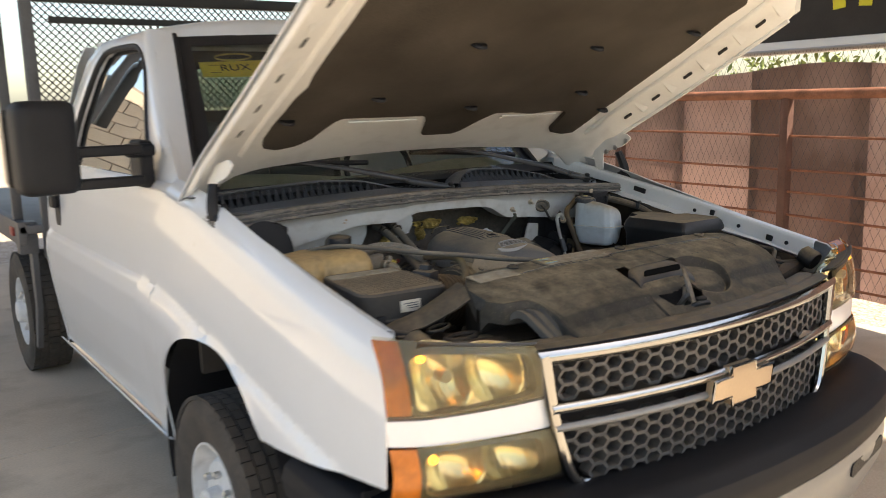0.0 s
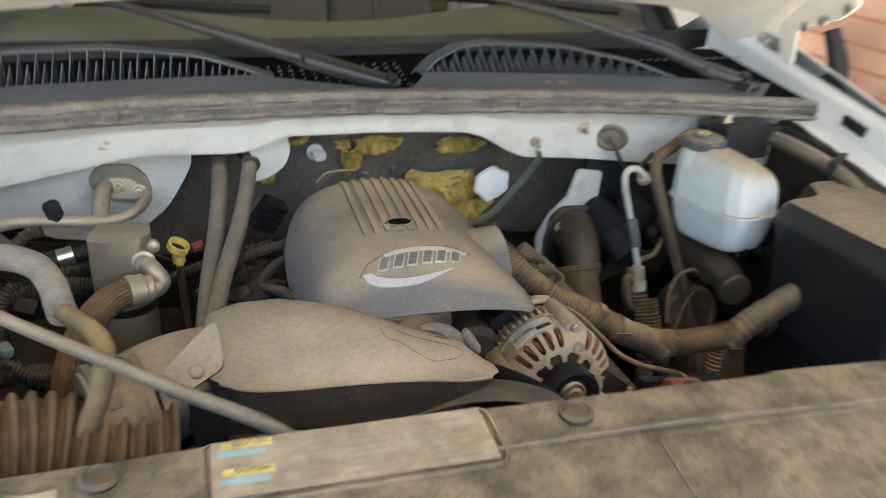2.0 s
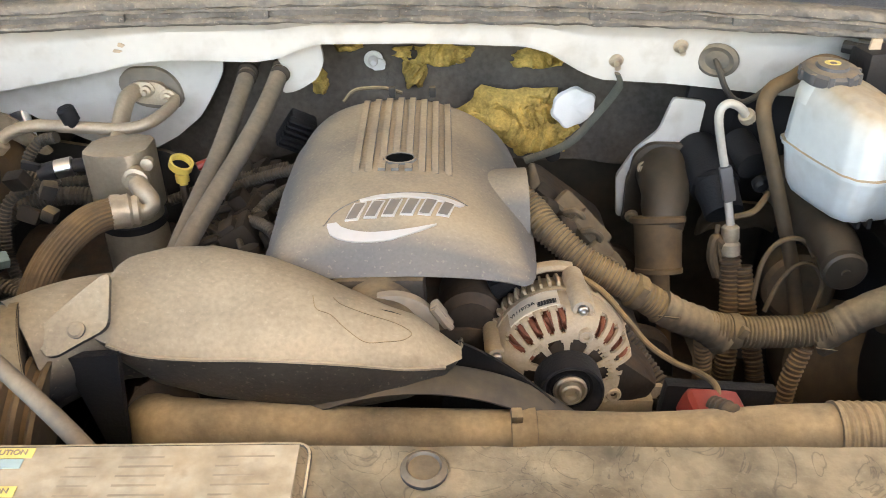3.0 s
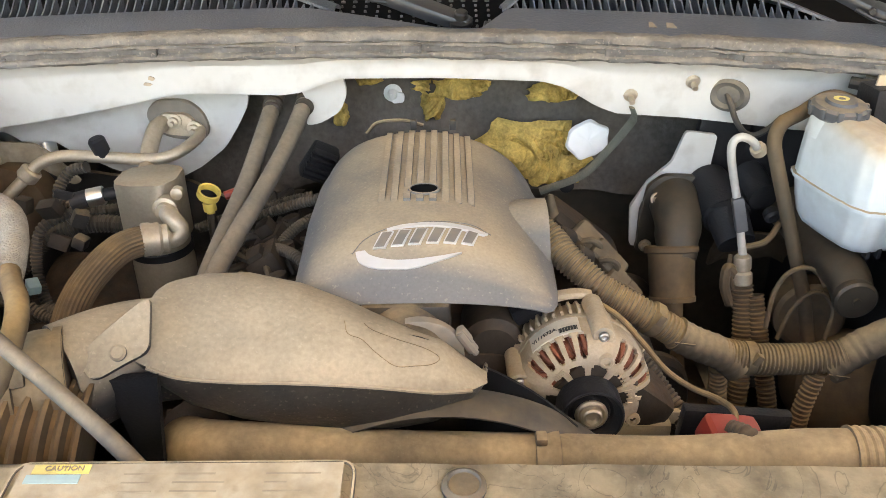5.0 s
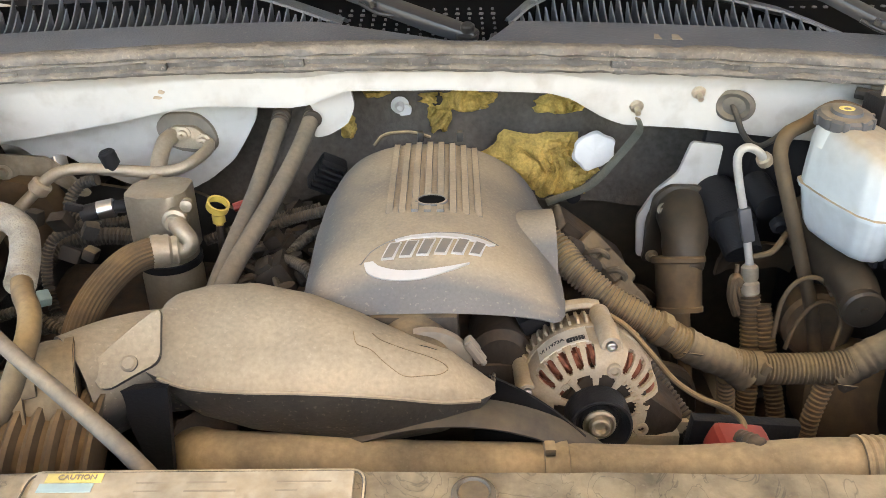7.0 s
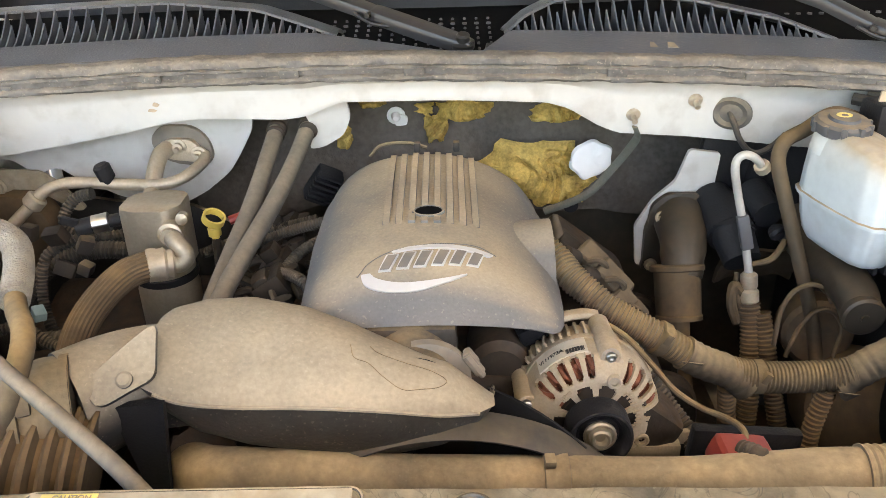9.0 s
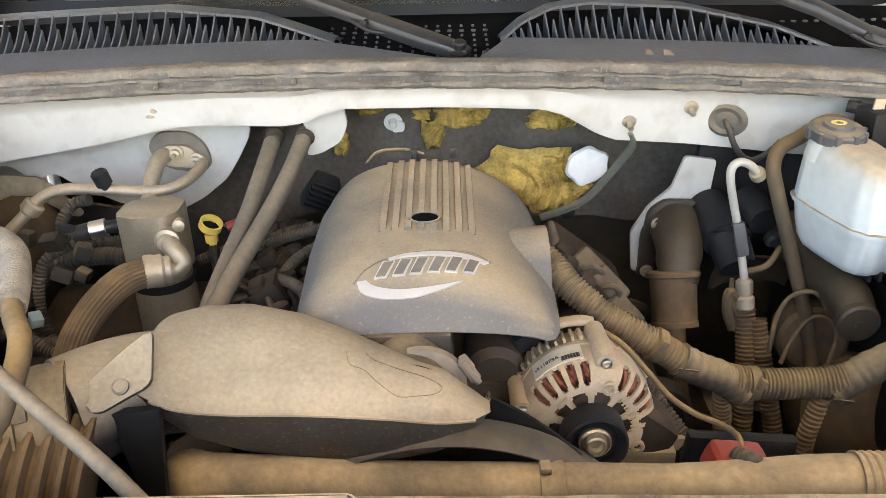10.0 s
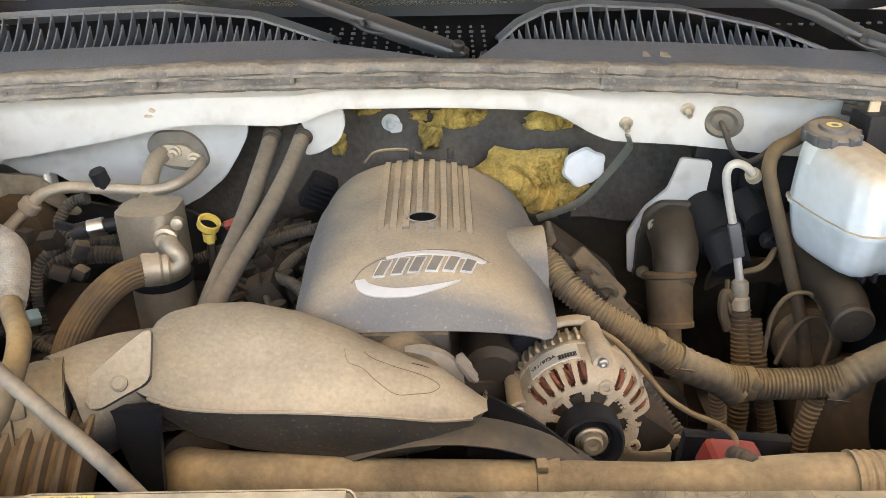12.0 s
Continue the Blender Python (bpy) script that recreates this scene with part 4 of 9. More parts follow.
def headlamp(sign):
    """Stacked lamps with the painted strip between them, wrapped round the corner."""
    def plan(t):
        x = lerp(0.937, 0.575, t)
        y = 0.095 + 0.43 * max(0, x - 0.575) ** 2 + 0.10 * max(0, x - 0.575) + 0.30 * max(0, x - 0.87)
        return x, y

    def band(z0a, z0b, z1a, z1b, out, t0=0.0, t1=1.0):
        """z at the outer and inner end, bottom and top."""
        def f(u, v):
            t = lerp(t0, t1, u)
            z = lerp(lerp(z0a, z0b, t), lerp(z1a, z1b, t), v)
            inner = interp(z, (0.785, 0.536), (0.915, 0.560), (1.0, 0.584), (1.12, 0.614))
            x = lerp(0.937, inner, t)
            y = plan((0.937 - x) / 0.362)[1]
            bulge = 0.012 * math.sin(v * math.pi) * (out > 0)
            y += 0.34 * max(0, z - 0.985) * (1 - t) ** 2
            return (sign * x, y - out - bulge, z)
        return f
    def put(name, f, mat, par, nu=20, nv=8, th=0.004, label=""):
        bm = bm_new()
        g = f if sign < 0 else (lambda u, v: f(1 - u, v))
        sheet(bm, g, nu, nv, th)
        return part(name, bm, mat, par, label)

    def rim(corners, t0, t1, margins, out):
        """A bezel with a rounded opening: margins are its widths at the outer end, inner end, bottom and top."""
        base = band(*corners, out)
        left, right, low, high = margins

        def f(u, w):
            a = 2 * math.pi * u
            c, q = math.cos(a), math.sin(a)
            k = 1 / max(abs(c), abs(q))
            e = (abs(c) ** 7 + abs(q) ** 7) ** (-1 / 7)
            ot, ov = 0.5 + 0.5 * c * k, 0.5 + 0.5 * q * k
            it, iv = 0.5 + 0.5 * c * e, 0.5 + 0.5 * q * e
            it, iv = lerp(left, 1 - right, it), lerp(low + 0.07 * it, 1 - high, iv)
            m = min(1, w / 0.6)
            p = base(lerp(t0, t1, lerp(ot, it, m)), lerp(ov, iv, m))
            return (p[0], p[1] + 0.026 * max(0, (w - 0.6) / 0.4), p[2])
        return f

    def bowls(corners, t0, t1, out):
        """Two polished dishes side by side with a fluted floor."""
        base = band(*corners, out)

        def f(u, v):
            t = lerp(t0, t1, u)
            deep = 0.0
            for c, w in ((0.30, 0.21), (0.70, 0.23)):
                deep = max(deep, 1 - ((u - c) / w) ** 2 - ((v - 0.52) / 0.62) ** 2)
            p = base(t, v)
            return (p[0], p[1] + 0.055 * max(0, deep) + 0.0005 * math.sin(u * 150) * (v < 0.42), p[2])
        return f
    main = (0.985, 0.985, 1.155, 1.118)
    lamp = put("headlamp", bowls((0.985, 0.985, 1.147, 1.110), 0.12, 1.0, -0.028), reflector, truck, 120, 24, 0.004, "yellowed headlamp with an amber side marker")
    put("bezel", rim(main, 0.13, 1.0, (0.025, 0.07, 0.0, 0.16), 0.002), bezel_olive, lamp, 96, 10, 0.0)
    put("amber_marker", band(0.988, 0.988, 1.150, 1.115, 0.002, 0.0, 0.125), amber, lamp, 6, 6, 0.03, "faded amber side marker")
    put("lens", band(0.983, 0.983, 1.158, 1.122, 0.008), lamp_lens, lamp, 24, 8, 0.0)
    def lid(u, v):
        p = band(1.155, 1.118, 1.159, 1.122, 0.004)(lerp(0.22, 1, u), 0.5)
        return (p[0], p[1] + lerp(0.0, 0.055, v) * min(1, 0.3 + 2.5 * u), p[2] + 0.002 - 0.020 * v)
    put("housing_top", lid, half_dusty, lamp, 24, 4, 0.006, "black top of the lamp housing")
    bm = bm_new()
    x, y = plan(0.21)
    lathe(bm, [(0.003, 0), (0.008, 0.006), (0.009, 0.018), (0.003, 0.026)], (sign * x, y + 0.012, 1.108), (0, 1, 0), 12)
    part("bulb", bm, bulb_amber, lamp, "glowing amber marker bulb")
    bm = bm_new()
    x, y = plan(0.36)
    lathe(bm, [(0.014, 0), (0.016, 0.01), (0.016, 0.03), (0.010, 0.035)], (sign * x, y + 0.02, 1.062), (0, 1, 0), 16)
    part("bulb_shield", bm, steel, lamp)
    put("lamp_filler", band(0.918, 0.905, 0.976, 0.976, 0.0), white_paint, truck, 20, 6, 0.02, "white painted strip between the lamps")
    under = (0.797, 0.785, 0.916, 0.902)
    low = put("turn_lamp", bowls(under, 0.12, 1.0, -0.026), reflector, truck, 120, 20, 0.004, "turn-signal lamp with an amber corner")
    put("bezel", rim(under, 0.13, 1.0, (0.035, 0.13, 0.03, 0.08), 0.002), bezel_olive, low, 96, 10, 0.0)
    put("amber_corner", band(0.797, 0.79, 0.913, 0.90, 0.006, 0.0, 0.13), amber, low, 6, 6, 0.03, "orange corner lens")
    put("lens", band(0.795, 0.783, 0.918, 0.904, 0.008, 0.13, 1.0), lamp_lens, low, 24, 8, 0.0)
    bm = bm_new()
    x, y = plan(0.27)
    lathe(bm, [(0.003, 0), (0.009, 0.006), (0.010, 0.018), (0.003, 0.026)], (sign * x, y + 0.012, 0.872), (0, 1, 0), 12)
    part("bulb", bm, bulb_amber, low, "glowing orange bulb cover")


headlamp(-1)
headlamp(1)


def gy(x):
    """Face of the grille in plan."""
    return 0.26 * x * x


def grille():
    def bar(z0, z1, half0, half1, out, th, n=40):
        return lambda u, v: (lerp(-1, 1, u) * lerp(half0, half1, v), gy(lerp(-1, 1, u) * half0) - out - 0.008 * math.sin(v * math.pi), lerp(z0, z1, v))
    bm = bm_new()
    sheet(bm, bar(1.062, 1.095, 0.60, 0.61, 0.01, 0.03), 40, 6, 0.03)
    g = part("grille", bm, chrome, truck, "chrome-edged grille with grey honeycomb inserts")
    bm = bm_new()
    sheet(bm, bar(0.942, 0.968, 0.575, 0.58, 0.014, 0.03), 40, 6, 0.02)
    part("upper_bar", bm, chrome, g)
    bm = bm_new()
    sheet(bm, bar(0.897, 0.918, 0.565, 0.57, 0.012, 0.03), 40, 6, 0.02)
    part("lower_bar", bm, silver_plastic, g)
    bm = bm_new()
    sheet(bm, bar(0.735, 0.757, 0.47, 0.48, 0.008, 0.03), 40, 6, 0.02)
    part("bottom_bar", bm, chrome, g)
    for s in (-1, 1):
        bm = bm_new()
        pts = [(s * 0.588, gy(0.588), 1.085), (s * 0.575, gy(0.575), 1.0), (s * 0.562, gy(0.562), 0.93), (s * 0.545, gy(0.545), 0.86), (s * 0.515, gy(0.515), 0.775), (s * 0.465, gy(0.465), 0.748)]
        tube(bm, pts, [0.02, 0.018, 0.016, 0.016, 0.015, 0.011], 10, 5)
        part("side_bar", bm, chrome, g)

    def hexes(z0, z1, half0, half1, wx, hz):
        """Walls of stretched hexagon cells between two heights."""
        bm = bm_new()
        t = 0.0043

        def wall(a, b):
            for p in (a, b):
                lim = lerp(half0, half1, (p[1] - z0) / (z1 - z0))
                if abs(p[0]) > lim or p[1] < z0 - 0.004 or p[1] > z1 + 0.004:
                    return
            A, B = Vector((a[0], gy(a[0]) + 0.006, a[1])), Vector((b[0], gy(b[0]) + 0.006, b[1]))
            d = (B - A).normalized()
            q = Vector((0, 1, 0)).cross(d).normalized() * t
            back = Vector((0, 0.034, 0))
            ring = [A + q, A - q, A - q * 0.6 + back, A + q * 0.6 + back]
            skin(bm, [ring, [p + (B - A) for p in ring]])
        rows = int((z1 - z0) / (hz * 0.5)) + 3
        cols = int(half1 / wx) + 3
        for r in range(-1, rows):
            for c in range(-cols, cols):
                cx = c * wx
                cz = z0 + r * hz + (0.5 * hz if c % 2 else 0)
                l, m = wx * 0.66, wx * 0.34
                pts = [(cx + l, cz), (cx + m, cz + hz / 2), (cx - m, cz + hz / 2), (cx - l, cz)]
                for a, b in zip(pts, pts[1:]):
                    wall(a, b)
        return bm
    part("honeycomb", hexes(0.968, 1.062, 0.56, 0.575, 0.040, 0.036), grille_grey, g, "grey plastic honeycomb")
    part("honeycomb", hexes(0.757, 0.897, 0.47, 0.555, 0.040, 0.036), grille_grey, g, "grey plastic honeycomb")
    bm = bm_new()
    sheet(bm, lambda u, v: (lerp(-0.6, 0.6, u), gy(lerp(-0.6, 0.6, u)) + 0.09, lerp(0.72, 1.08, v)), 12, 4, 0.01)
    part("condenser", bm, plastic, g, "black condenser behind the grille")
    bm = bm_new()
    cross = [(0.9 * a, 0.92 * b) for a, b in ((-0.14, -0.028), (-0.055, -0.028), (-0.05, -0.055), (0.06, -0.055), (0.055, -0.028), (0.13, -0.028), (0.14, 0.028), (0.055, 0.028), (0.05, 0.055), (-0.06, 0.055), (-0.055, 0.028), (-0.13, 0.028))]
    prism(bm, cross, (0, -0.004, 0.92), (1, 0, 0), (0, 0, 1), 0.028, 0.005)
    part("emblem", bm, gold, g, "plain gold emblem with a chrome edge")
    bm = bm_new()
    tube(bm, [(x * 1.01, -0.029, 0.92 + z * 1.02) for x, z in [*cross, cross[0]]], 0.0045, 6, 1)
    part("emblem_edge", bm, chrome, g)


grille()


def bumper():
    line = [(0.0, -0.135), (0.25, -0.125), (0.5, -0.092), (0.72, -0.035), (0.86, 0.035), (0.94, 0.115), (0.975, 0.22), (0.985, 0.40), (0.98, 0.64)]
    half = smooth_path([(x, y, 0) for x, y in line], 5)
    full = [Vector((-p.x, p.y, 0)) for p in reversed(half)][:-1] + half
    n = len(full) - 1

    def at(u):
        k = u * n
        i = min(int(k), n - 1)
        p = full[i].lerp(full[i + 1], k - i)
        d = (full[min(i + 2, n)] - full[max(i - 1, 0)]).normalized()
        return p, Vector((-d.y, d.x, 0))

    def sweep(prof, m):
        def f(u, v):
            p, inward = at(u)
            o = interp(v * m, *[(i, q[0]) for i, q in enumerate(prof)])
            z = interp(v * m, *[(i, q[1]) for i, q in enumerate(prof)])
            return p + inward * o + Vector((0, 0, z))
        return f
    bm = bm_new()
    top = [(0.20, 0.742), (0.10, 0.757), (0.03, 0.752), (0.0, 0.732), (-0.008, 0.70), (0.0, 0.66), (0.02, 0.635)]
    sheet(bm, sweep(top, 6), 100, 24, 0.012)
    b = part("bumper", bm, bumper_plastic, truck, "black plastic-topped front bumper with grey steel face")
    bm = bm_new()
    face = [(0.012, 0.634), (0.006, 0.60), (0.010, 0.53), (0.04, 0.46), (0.07, 0.43)]
    sheet(bm, sweep(face, 4), 100, 12, 0.01)
    part("bumper_face", bm, silver_plastic, b, "grey painted bumper face")
    bm = bm_new()
    sheet(bm, lambda u, v: (lerp(-0.95, 0.95, u), 0.30 + 0.0 * v, lerp(0.45, 0.78, v)), 20, 3, 0.01)
    part("valance", bm, plastic, b)
    for s in (-1, 1):
        bm = bm_new()
        prism(bm, rounded([(-0.15, -0.02), (0.15, -0.02), (0.15, 0.02), (-0.15, 0.02)], 0.018), (s * 0.55, -0.078, 0.585), (1, s * 0.22, 0), (0, 0, 1), 0.006)
        part("slot", bm, plastic, b, "dark bumper slot")


bumper()

# ---- hood, propped open ----
HA = radians(25.5)


def hood_point(x, s, h):
    """x across, s up along the open hood from its rear edge, h off its inner face."""
    lift = 0.035 * s * s
    h -= 0.05 * max(0.0, 1 - s / 0.25) ** 1.5 * (abs(x) / 0.9) ** 2
    return Vector((x, 1.40 - s * math.cos(HA) - h * math.sin(HA), 1.492 + s * math.sin(HA) + lift + h * math.cos(HA)))


def hood_in(x):
    return interp(abs(x), (0, 0.0), (0.66, 0.0), (0.74, -0.012), (0.80, -0.04), (0.86, -0.075), (0.91, -0.105), (0.93, -0.11))


def hood_len(x):
    return 1.25 - 0.16 * (abs(x) / 0.93) ** 3


def hood():
    bm = bm_new()

    def outer(u, v):
        x = lerp(-0.935, 0.935, u)
        s = lerp(-0.085, hood_len(x) + 0.012, v)
        return hood_point(x, s, hood_in(x) * 0.93 + 0.045 - 0.025 * (abs(x) / 0.935) ** 6)
    sheet(bm, lambda u, v: outer(1 - u, v), 50, 24, 0.004)
    h = part("hood", bm, white_paint, truck, "open white hood with a dark felt pad under it")
    bm = bm_new()

    def inner(u, v):
        x = lerp(-0.925, 0.925, u)
        s = lerp(-0.08, hood_len(x), v)
        edge = max(0, 1 - min(v, 1 - v) / 0.025)
        return hood_point(x, s, hood_in(x) + 0.03 * edge)
    sheet(bm, inner, 60, 40, 0.003)
    part("hood_inner_panel", bm, hood_white, h, "white inner panel of the hood")
    # rims along the two sides, with slots
    for sg in (-1, 1):
        bm = bm_new()
        tube(bm, [hood_point(sg * 0.775, s, -0.032) for s in np.linspace(0.12, 1.1, 8)], 0.011, 8, 3)
        part("rib", bm, hood_white, h)
        bm = bm_new()
        tube(bm, [hood_point(sg * 0.915, s, hood_in(0.915) - 0.004) for s in np.linspace(0.0, 1.08, 8)], 0.008, 8, 3)
        part("hem", bm, hood_white, h)
        for s in (0.30, 0.46, 0.63, 0.80, 0.97):
            bm = bm_new()
            p = hood_point(sg * 0.845, s, hood_in(0.845) - 0.001)
            q = hood_point(sg * 0.845, s + 0.05, hood_in(0.845) - 0.001)
            r = hood_point(sg * 0.865, s, hood_in(0.865) - 0.001) - p
            prism(bm, rounded([(-0.008, 0), (0.008, 0), (0.008, 0.045), (-0.008, 0.045)], 0.007), p, r, q - p, 0.003)
            part("slot", bm, plastic, h, "dark oblong slot")
            bm = bm_new()
            ends = [hood_point(sg * x, s + 0.085, hood_in(x) - 0.001) for x in (0.80, 0.862)]
            peak = hood_point(sg * 0.868, s + 0.105, hood_in(0.868) - 0.016)
            base = hood_point(sg * 0.868, s + 0.125, hood_in(0.868) - 0.001)
            skin(bm, [[ends[0], ends[1], peak], [ends[0] + (base - ends[1]) * 0.2, base, peak + (base - ends[1]) * 0.05]])
            part("gusset", bm, hood_white, h)
    # felt pad with a scalloped rear edge
    def pad_rear(x):
        a = abs(x)
        return interp(a, (0, 0.10), (0.06, 0.10), (0.085, 0.115), (0.13, 0.225), (0.155, 0.265), (0.50, 0.268), (0.512, 0.25), (0.54, 0.13), (0.58, 0.088), (0.64, 0.075), (0.70, 0.10), (0.735, 0.20))

    def pad(u, v):
        x = lerp(-0.735, 0.735, u)
        top = 1.10 - 0.10 * (abs(x) / 0.735) ** 4
        s = lerp(pad_rear(x), top, v)
        bulge = 0.018 * noise.noise((x * 3, s * 3, 2)) + 0.009 * noise.noise((x * 8, s * 8, 5))
        edge = min(1, min(v, 1 - v, u, 1 - u) / 0.03)
        return hood_point(x, s, -0.004 - 0.014 * edge - bulge * edge)
    bm = bm_new()
    sheet(bm, pad, 98, 60, 0.004)
    p = part("insulation_pad", bm, pad_felt, h, "dark brown felt insulation pad")
    for x, s in ((-0.435, 0.44), (0.44, 0.45), (-0.016, 0.36), (-0.69, 0.30), (0.69, 0.30), (0.24, 0.75), (-0.25, 0.75), (0.62, 0.85)):
        bm = bm_new()
        c = hood_point(x, s, -0.02)
        lathe(bm, [(0.024, -0.004), (0.027, 0.004), (0.018, 0.009), (0.008, 0.005), (0.0, 0.010)], c, hood_point(x, s, -1) - c, 16)
        part("pad_clip", bm, plastic, p)
    for sg in (-1, 1):
        bm = bm_new()
        prism(bm, [(-0.135, -0.006), (0.135, -0.006), (0.135, 0.016), (-0.135, 0.016)], hood_point(sg * 0.325, 0.262, -0.024), (1, 0, 0), hood_point(0, 1, 0) - hood_point(0, 0, 0), -0.006, 0.002)
        part("pad_lip", bm, hood_white, h)
        # hinge bracket at the rear corner
        bm = bm_new()
        prism(bm, rounded([(0.0, 0.0), (0.11, 0.03), (0.16, 0.065), (0.13, 0.085), (0.02, 0.06), (-0.06, 0.0), (-0.04, -0.07), (0.0, -0.08)], 0.015), (sg * 0.875, 1.30, 1.415), (0, -1, 0), (0, 0, 1), 0.006 * sg)
        part("hinge_arm", bm, hood_white, h, "white hinge arm")
        for y, z in ((1.28, 1.42), (1.23, 1.440), (1.17, 1.468)):
            bm = bm_new()
            lathe(bm, [(0.011, 0), (0.011, 0.006), (0.005, 0.008)], (sg * 0.872, y, z), (-sg, 0, 0), 10)
            part("hinge_bolt", bm, steel, h)
        bm = bm_new()
        tube(bm, [(sg * 0.90, 1.24, 1.42), (sg * 0.915, 1.22, 1.35), (sg * 0.905, 1.21, 1.29)], [0.016, 0.020, 0.022], 8, 5)
        lathe(bm, [(0.02, -0.024), (0.042, -0.014), (0.044, 0.014), (0.02, 0.024)], (sg * 0.905, 1.215, 1.295), (1, 0, 0), 16)
        box(bm, (sg * 0.905, 1.19, 1.27), (0.05, 0.06, 0.03), (0, 0, 0), 0.008)
        part("hinge_spring", bm, plastic, h, "black hinge spring")


hood()

# ---- flatbed and rack behind the cab ----


def flatbed():
    fb = thing("headache_rack", (0, 3.9, 0.9), "grey steel rack with black expanded-metal screen behind the cab", "rack")
    for s in (-1, 1):
        bm = bm_new()
        box(bm, (s * 0.90, 3.86, 1.58), (0.06, 0.06, 1.5), bevel=0.006)
        part("post", bm, rack_steel, fb)
        bm = bm_new()
        box(bm, (s * 1.02, 4.05, 1.7), (0.05, 0.05, 1.6), bevel=0.006)
        part("side_post", bm, rack_steel, fb)
        bm = bm_new()
        box(bm, (s * 0.99, 3.98, 2.30), (0.22, 0.22, 0.05), bevel=0.006)
        part("corner_bracket", bm, rack_steel, fb)
    for z in (2.27, 1.02):
        bm = bm_new()
        box(bm, (0, 3.86, z), (1.74, 0.055, 0.06), bevel=0.006)
        part("cross_bar", bm, black_steel, fb)
    bm = bm_new()
    box(bm, (0, 3.80, 2.14), (1.6, 0.03, 0.035), (0, 0, 0), 0.004)
    part("light_bar", bm, black_steel, fb, "black light bar")
    bm = bm_new()
    w, hgt = 0.042, 0.021
    n = 41
    for r in range(58):
        z = 1.05 + r * hgt
        off = 0.5 * w if r % 2 else 0
        for c in range(-n // 2, n // 2 + 1):
            x = c * w + off
            if abs(x) > 0.87:
                continue
            for sg in (-1, 1):
                a, b = Vector((x, 3.86, z)), Vector((max(-0.87, min(0.87, x + sg * w / 2)), 3.866, z + hgt))
                d = (b - a).normalized()
                q = Vector((0, 1, 0)).cross(d) * 0.0030
                y = Vector((0, 0.006, 0))
                skin(bm, [[a + q, a - q, a - q + y, a + q + y], [b + q, b - q, b - q + y, b + q + y]])
    part("screen", bm, black_steel, fb, "black expanded-metal screen", flat=True)
    bed = thing("flatbed", (0, 5.0, 0.9), "grey steel flatbed deck with side brackets", "truck bed")
    bm = bm_new()
    box(bm, (0, 5.25, 1.0), (2.1, 2.75, 0.05), bevel=0.008)
    part("deck", bm, rack_steel, bed)
    for s in (-1, 1):
        bm = bm_new()
        box(bm, (s * 1.03, 5.25, 0.98), (0.05, 2.75, 0.13), bevel=0.008)
        part("side_rail", bm, rack_steel, bed)
        bm = bm_new()
        box(bm, (s * 1.0, 3.95, 0.95), (0.10, 0.10, 0.18), bevel=0.006)
        prism(bm, [(0, 0), (0.11, 0), (0.09, -0.35), (0.20, -0.62), (0.15, -0.63), (0.02, -0.36)], (s * 0.99, 3.90, 0.90), (0, 1, 0), (0, 0, 1), 0.03)
        part("bracket", bm, rack_steel, bed, "dark grey steel bracket")
        bm = bm_new()
        box(bm, (s * 1.062, 4.02, 0.985), (0.012, 0.10, 0.05), bevel=0.004)
        part("marker_light", bm, red_plastic, bed, "red side marker")
    bm = bm_new()
    box(bm, (0, 4.0, 0.55), (0.8, 3.0, 0.16), bevel=0.01)
    part("chassis", bm, black_steel, bed)
    # work light tower on the rack's outer corner
    bm = bm_new()
    box(bm, (-1.10, 4.1, 1.95), (0.07, 0.07, 0.5), bevel=0.01)
    part("post_box", bm, black_steel, fb, "black upright box")


flatbed()
# ==== engine bay: cowl and firewall ====


def seal_z(x):
    return 1.309 - 0.018 * x - 0.045 * x * x


def cowl_low(x):
    return interp(x, (-0.95, 1.155), (-0.705, 1.187), (-0.518, 1.218), (-0.43, 1.237), (-0.38, 1.241), (-0.25, 1.238), (-0.215, 1.243), (-0.185, 1.256), (-0.155, 1.264),
                  (-0.017, 1.263), (0.155, 1.256), (0.19, 1.246), (0.24, 1.216), (0.27, 1.204), (0.375, 1.195), (0.539, 1.174), (0.7, 1.16), (0.95, 1.15))


